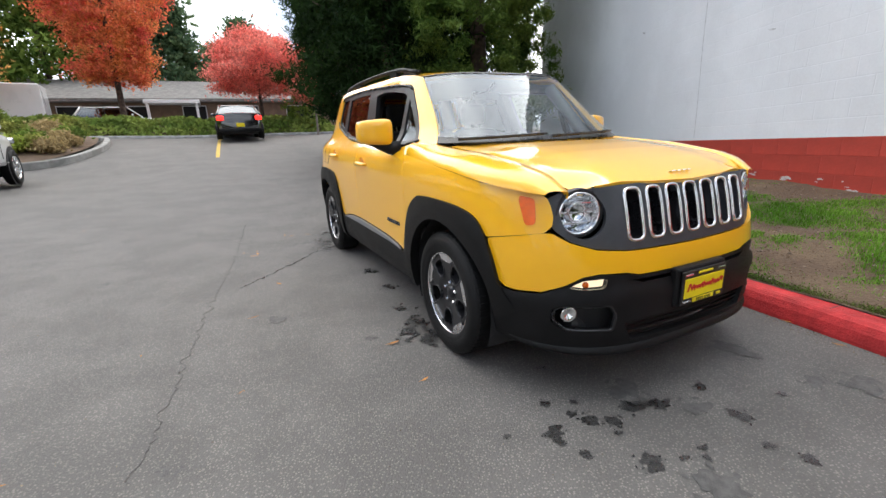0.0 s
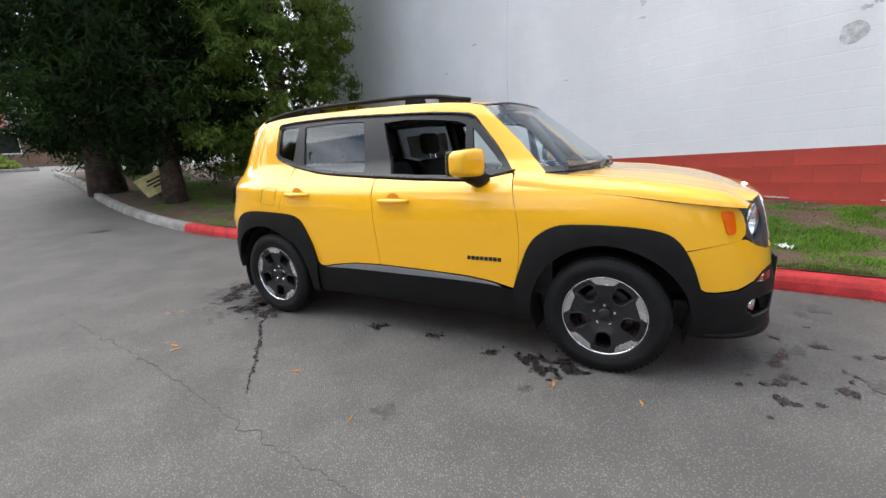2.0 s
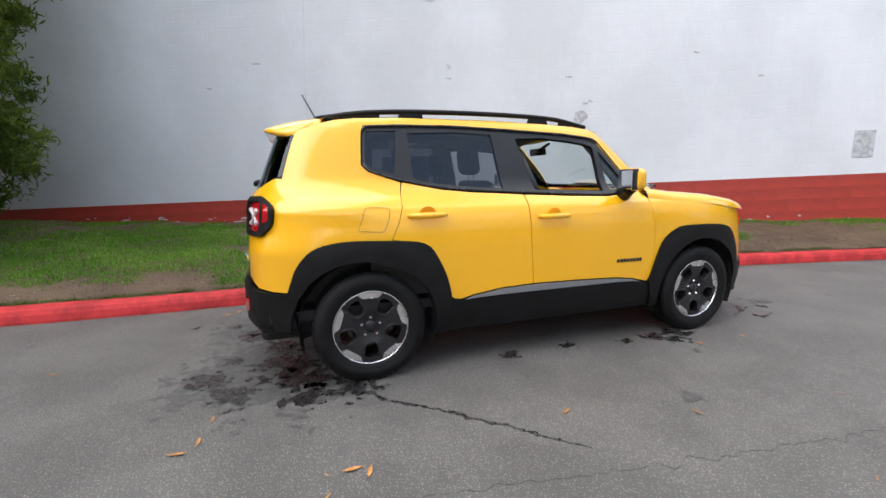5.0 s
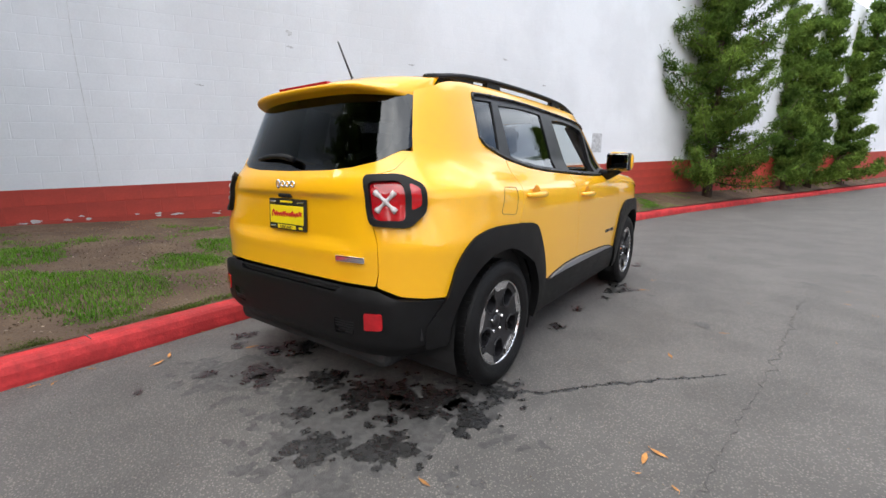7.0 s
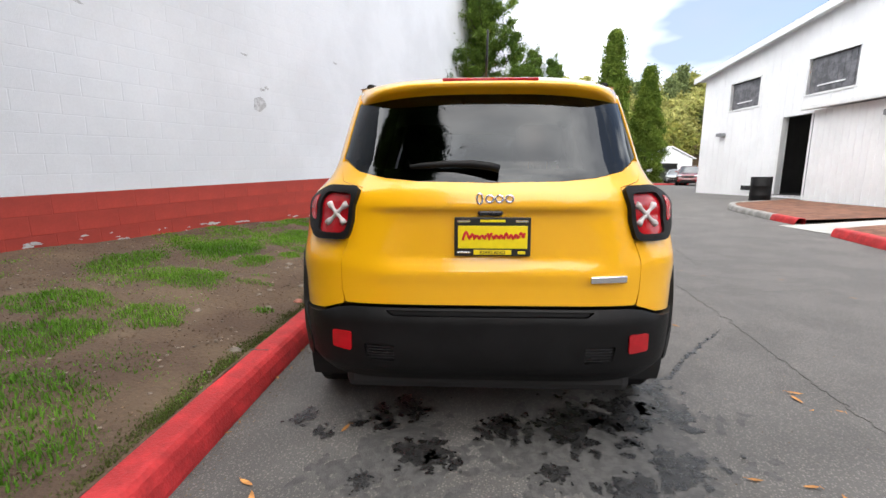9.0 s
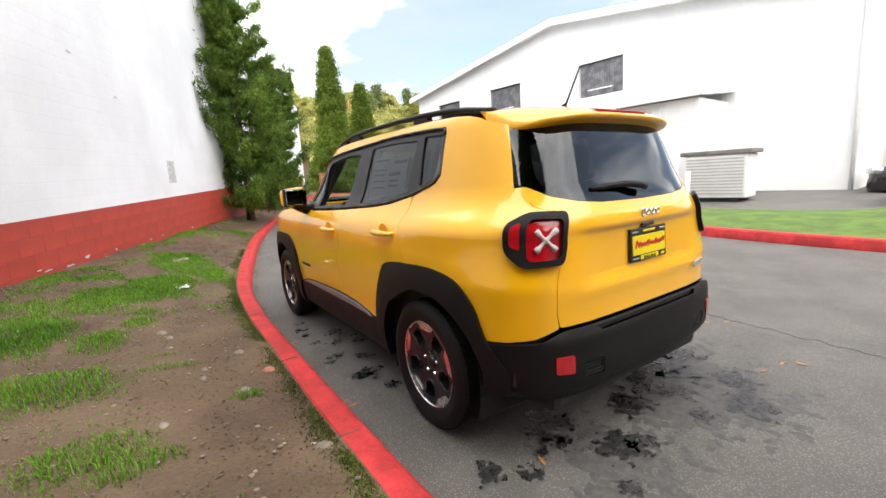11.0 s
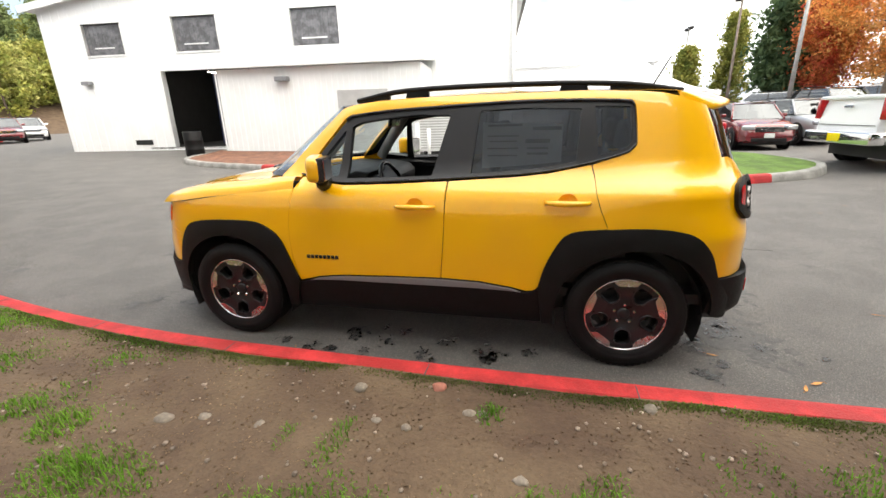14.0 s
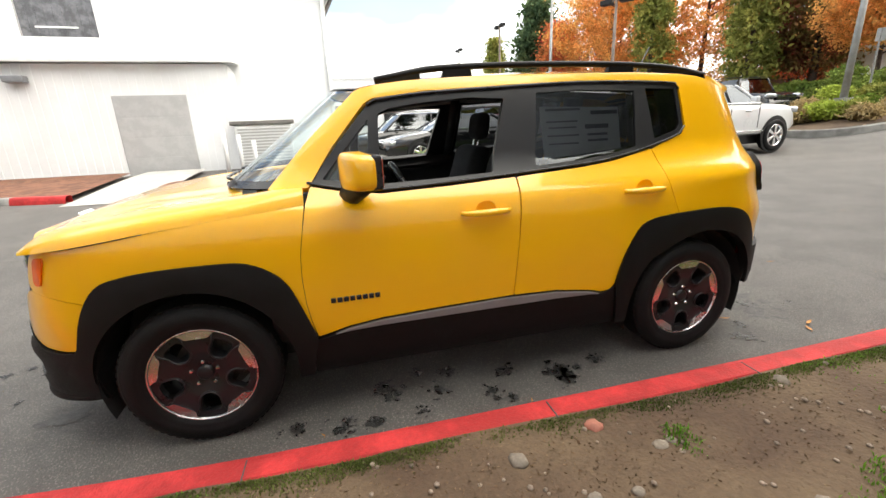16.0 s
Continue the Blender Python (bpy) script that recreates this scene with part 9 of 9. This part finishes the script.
for x, y, r in ((-0.43, -7.35, 0.3), (2.4, 2.3, 0.12), (1.9, -2.6, 0.10), (2.9, 3.1, 0.12), (-0.2, -4.6, 0.10), (1.2, -3.3, 0.07), (-0.1, 4.6, 0.14), (-0.6, 3.4, 0.10), (2.9, -1.2, 0.09), (1.5, 3.2, 0.14), (0.6, 3.4, 0.10), (2.2, 1.6, 0.06), (-0.5, -3.6, 0.06), (0.6, -3.9, 0.05), (3.1, 0.7, 0.07)):
    stain(x, y, r, M_STAIN, "old faded oil stain on the asphalt", 4)


def crack(pts, w, m, label, wob=0.02, seed=1):
    r = np.random.default_rng(seed)
    line = smooth_line(pts, 0.02)
    rows = []
    for i, p in enumerate(line):
        q = line[min(i + 1, len(line) - 1)] - line[max(i - 1, 0)]
        q = q / (np.linalg.norm(q) + 1e-9)
        nn = np.array((-q[1], q[0]))
        c = p + nn * wob * (noise.noise((i * 0.21, seed, 0)) + 0.5 * noise.noise((i * 0.6, seed, 4)))
        ww = w * float(np.clip(0.75 + 0.9 * noise.noise((i * 0.35, seed, 9)) + 0.3 * r.normal(), 0.15, 1.8)) * min(1, 6 * i / len(line) + 0.3, 6 * (len(line) - 1 - i) / len(line) + 0.1)
        z = ground_z(float(c[0]), float(c[1]))
        rows.append([(*(c + nn * ww), z + 0.001), (*(c + nn * ww * 0.6), z + 0.0035), (*(c - nn * ww * 0.6), z + 0.0035), (*(c - nn * ww), z + 0.001)])
    bm = strip(rows)
    bmesh.ops.recalc_face_normals(bm, faces=bm.faces[:])
    return solid("asphalt_crack", bm, m, label, "crack", "stuff", "cracks in the asphalt")


crack([(0.80, -1.68), (0.9, -1.59), (0.98, -1.37), (1.15, -1.22), (1.34, -0.99), (1.55, -0.77), (1.72, -0.6), (1.87, -0.45)], 0.016, M_WET, "dark wet trickle along a crack in the asphalt", 0.025, 3)
crack([(2.3, 1.6), (2.2, 0.85), (2.1, 0.0), (2.01, -0.59), (1.88, -1.42), (1.80, -2.2), (1.70, -3.2)], 0.0026, M_TAR, "fine long crack in the asphalt", 0.05, 5)
crack([(-0.9, -7.6), (-0.2, -7.4), (0.6, -7.5)], 0.010, M_TAR, "fine crack across the drive", 0.06, 7)
crack([(3.4, 4.6), (3.3, 3.4), (3.0, 2.0)], 0.006, M_TAR, "fine crack in the asphalt", 0.06, 8)

M_FALLEN = mat("fallen_orange_leaf", (0.42, 0.19, 0.05), rough=0.7, var=0.2, scale=30, fine=90, per_object=0.3)


def fallen_leaf(x, y, size, z):
    bm = bmesh.new()
    rows = []
    for t in np.linspace(0, 1, 7):
        w = 0.30 * math.sin(math.pi * t) ** 0.8 * (1 - 0.35 * t) + 0.02
        rows.append([((t - 0.5) * size * 2, q * w * size, 0.006 + 0.35 * size * (t - 0.5) ** 2 + 0.25 * size * abs(q) ** 1.6 * w) for q in (-1, -0.5, 0, 0.5, 1)])
    bm.free()
    bm = strip(rows)
    bm = merged(bm, tube([(-size, 0, 0.012), (-size * 1.35, 0.01, 0.006)], 0.0012, 4))
    bm.transform(Matrix.Translation((x, y, z + 0.001)) @ Matrix.Rotation(float(rng.uniform(0, 6.28)), 4, "Z"))
    solid("fallen_leaf", bm, M_FALLEN, "fallen orange autumn leaf on the asphalt", "leaf", "", "fallen leaves", True)


for x, y in ((1.57, -0.38), (1.70, -1.43), (1.80, 0.25), (1.04, -2.13), (-0.91, -2.24), (1.3, -2.23), (0.14, -3.19), (1.1, 1.08), (1.66, -1.50), (-0.85, -2.32), (-0.63, -1.87)):
    fallen_leaf(x, y, float(rng.uniform(0.028, 0.042)), ground_z(x, y))
for k in range(70):
    y = float(rng.uniform(-6, 6))
    x = kerb_x(y) + abs(float(rng.normal())) * 0.07 + 0.02 if k < 52 else float(rng.uniform(1.0, 4.0))
    fallen_leaf(x, y, float(rng.uniform(0.012, 0.03)), ground_z(x, y))
# grit along the kerb's foot and over the drive
n = 9000
y = rng.uniform(-8, 9, n)
x = np.interp(y, GYS, KXS) + 0.01 + np.abs(rng.normal(size=n)) * 0.06
far = rng.uniform(0, 1, n) < 0.35
x = np.where(far, rng.uniform(-0.9, 4.5, n), x)
z = np.array([ground_z(a, b) for a, b in zip(x.tolist(), y.tolist())])
tagged(new("road_grit", leaf_mesh("road_grit", np.stack([x, y, z + 0.002], 1), 0.0045, leaf_mat("road_grit", (0.07, 0.055, 0.04), (0.30, 0.25, 0.18)), 12, 0, 0.6, flat=0.8)), "fine grit and leaf crumbs on the asphalt", "grit", "", "stuff")
M_LINE = mat("worn_yellow_road_paint", (0.55, 0.36, 0.05), rough=0.7, var=0.2, scale=6, fine=60)
rows = [[(2.0 + 0.02 * (y + 13) + s * 0.06, y, ground_z(2.0, y) + 0.004) for s in (-1, 1)] for y in np.linspace(-19.5, -12.8, 20)]
solid("road_line", strip(rows), M_LINE, "worn yellow painted line on the drive", "road marking", "structure")
# joints and chips of the kerb
for y in (-4.9, -3.7, -2.53, -1.3, -0.21, 1.07, 2.2, 3.4, 4.6, 5.9):
    xk = kerb_x(y)
    b = box(-0.167, -0.050, -0.0028, 0.0028, 0.09, 0.1385, 0.001, 1)
    a = math.atan2(kerb_x(y + 0.2) - kerb_x(y - 0.2), 0.4)
    b.transform(Matrix.Translation((xk, y, ground_z(xk, y))) @ Matrix.Rotation(-a, 4, "Z"))
    solid("kerb_joint", b, M_TAR, "dark joint between kerb stones", "joint", "structure")
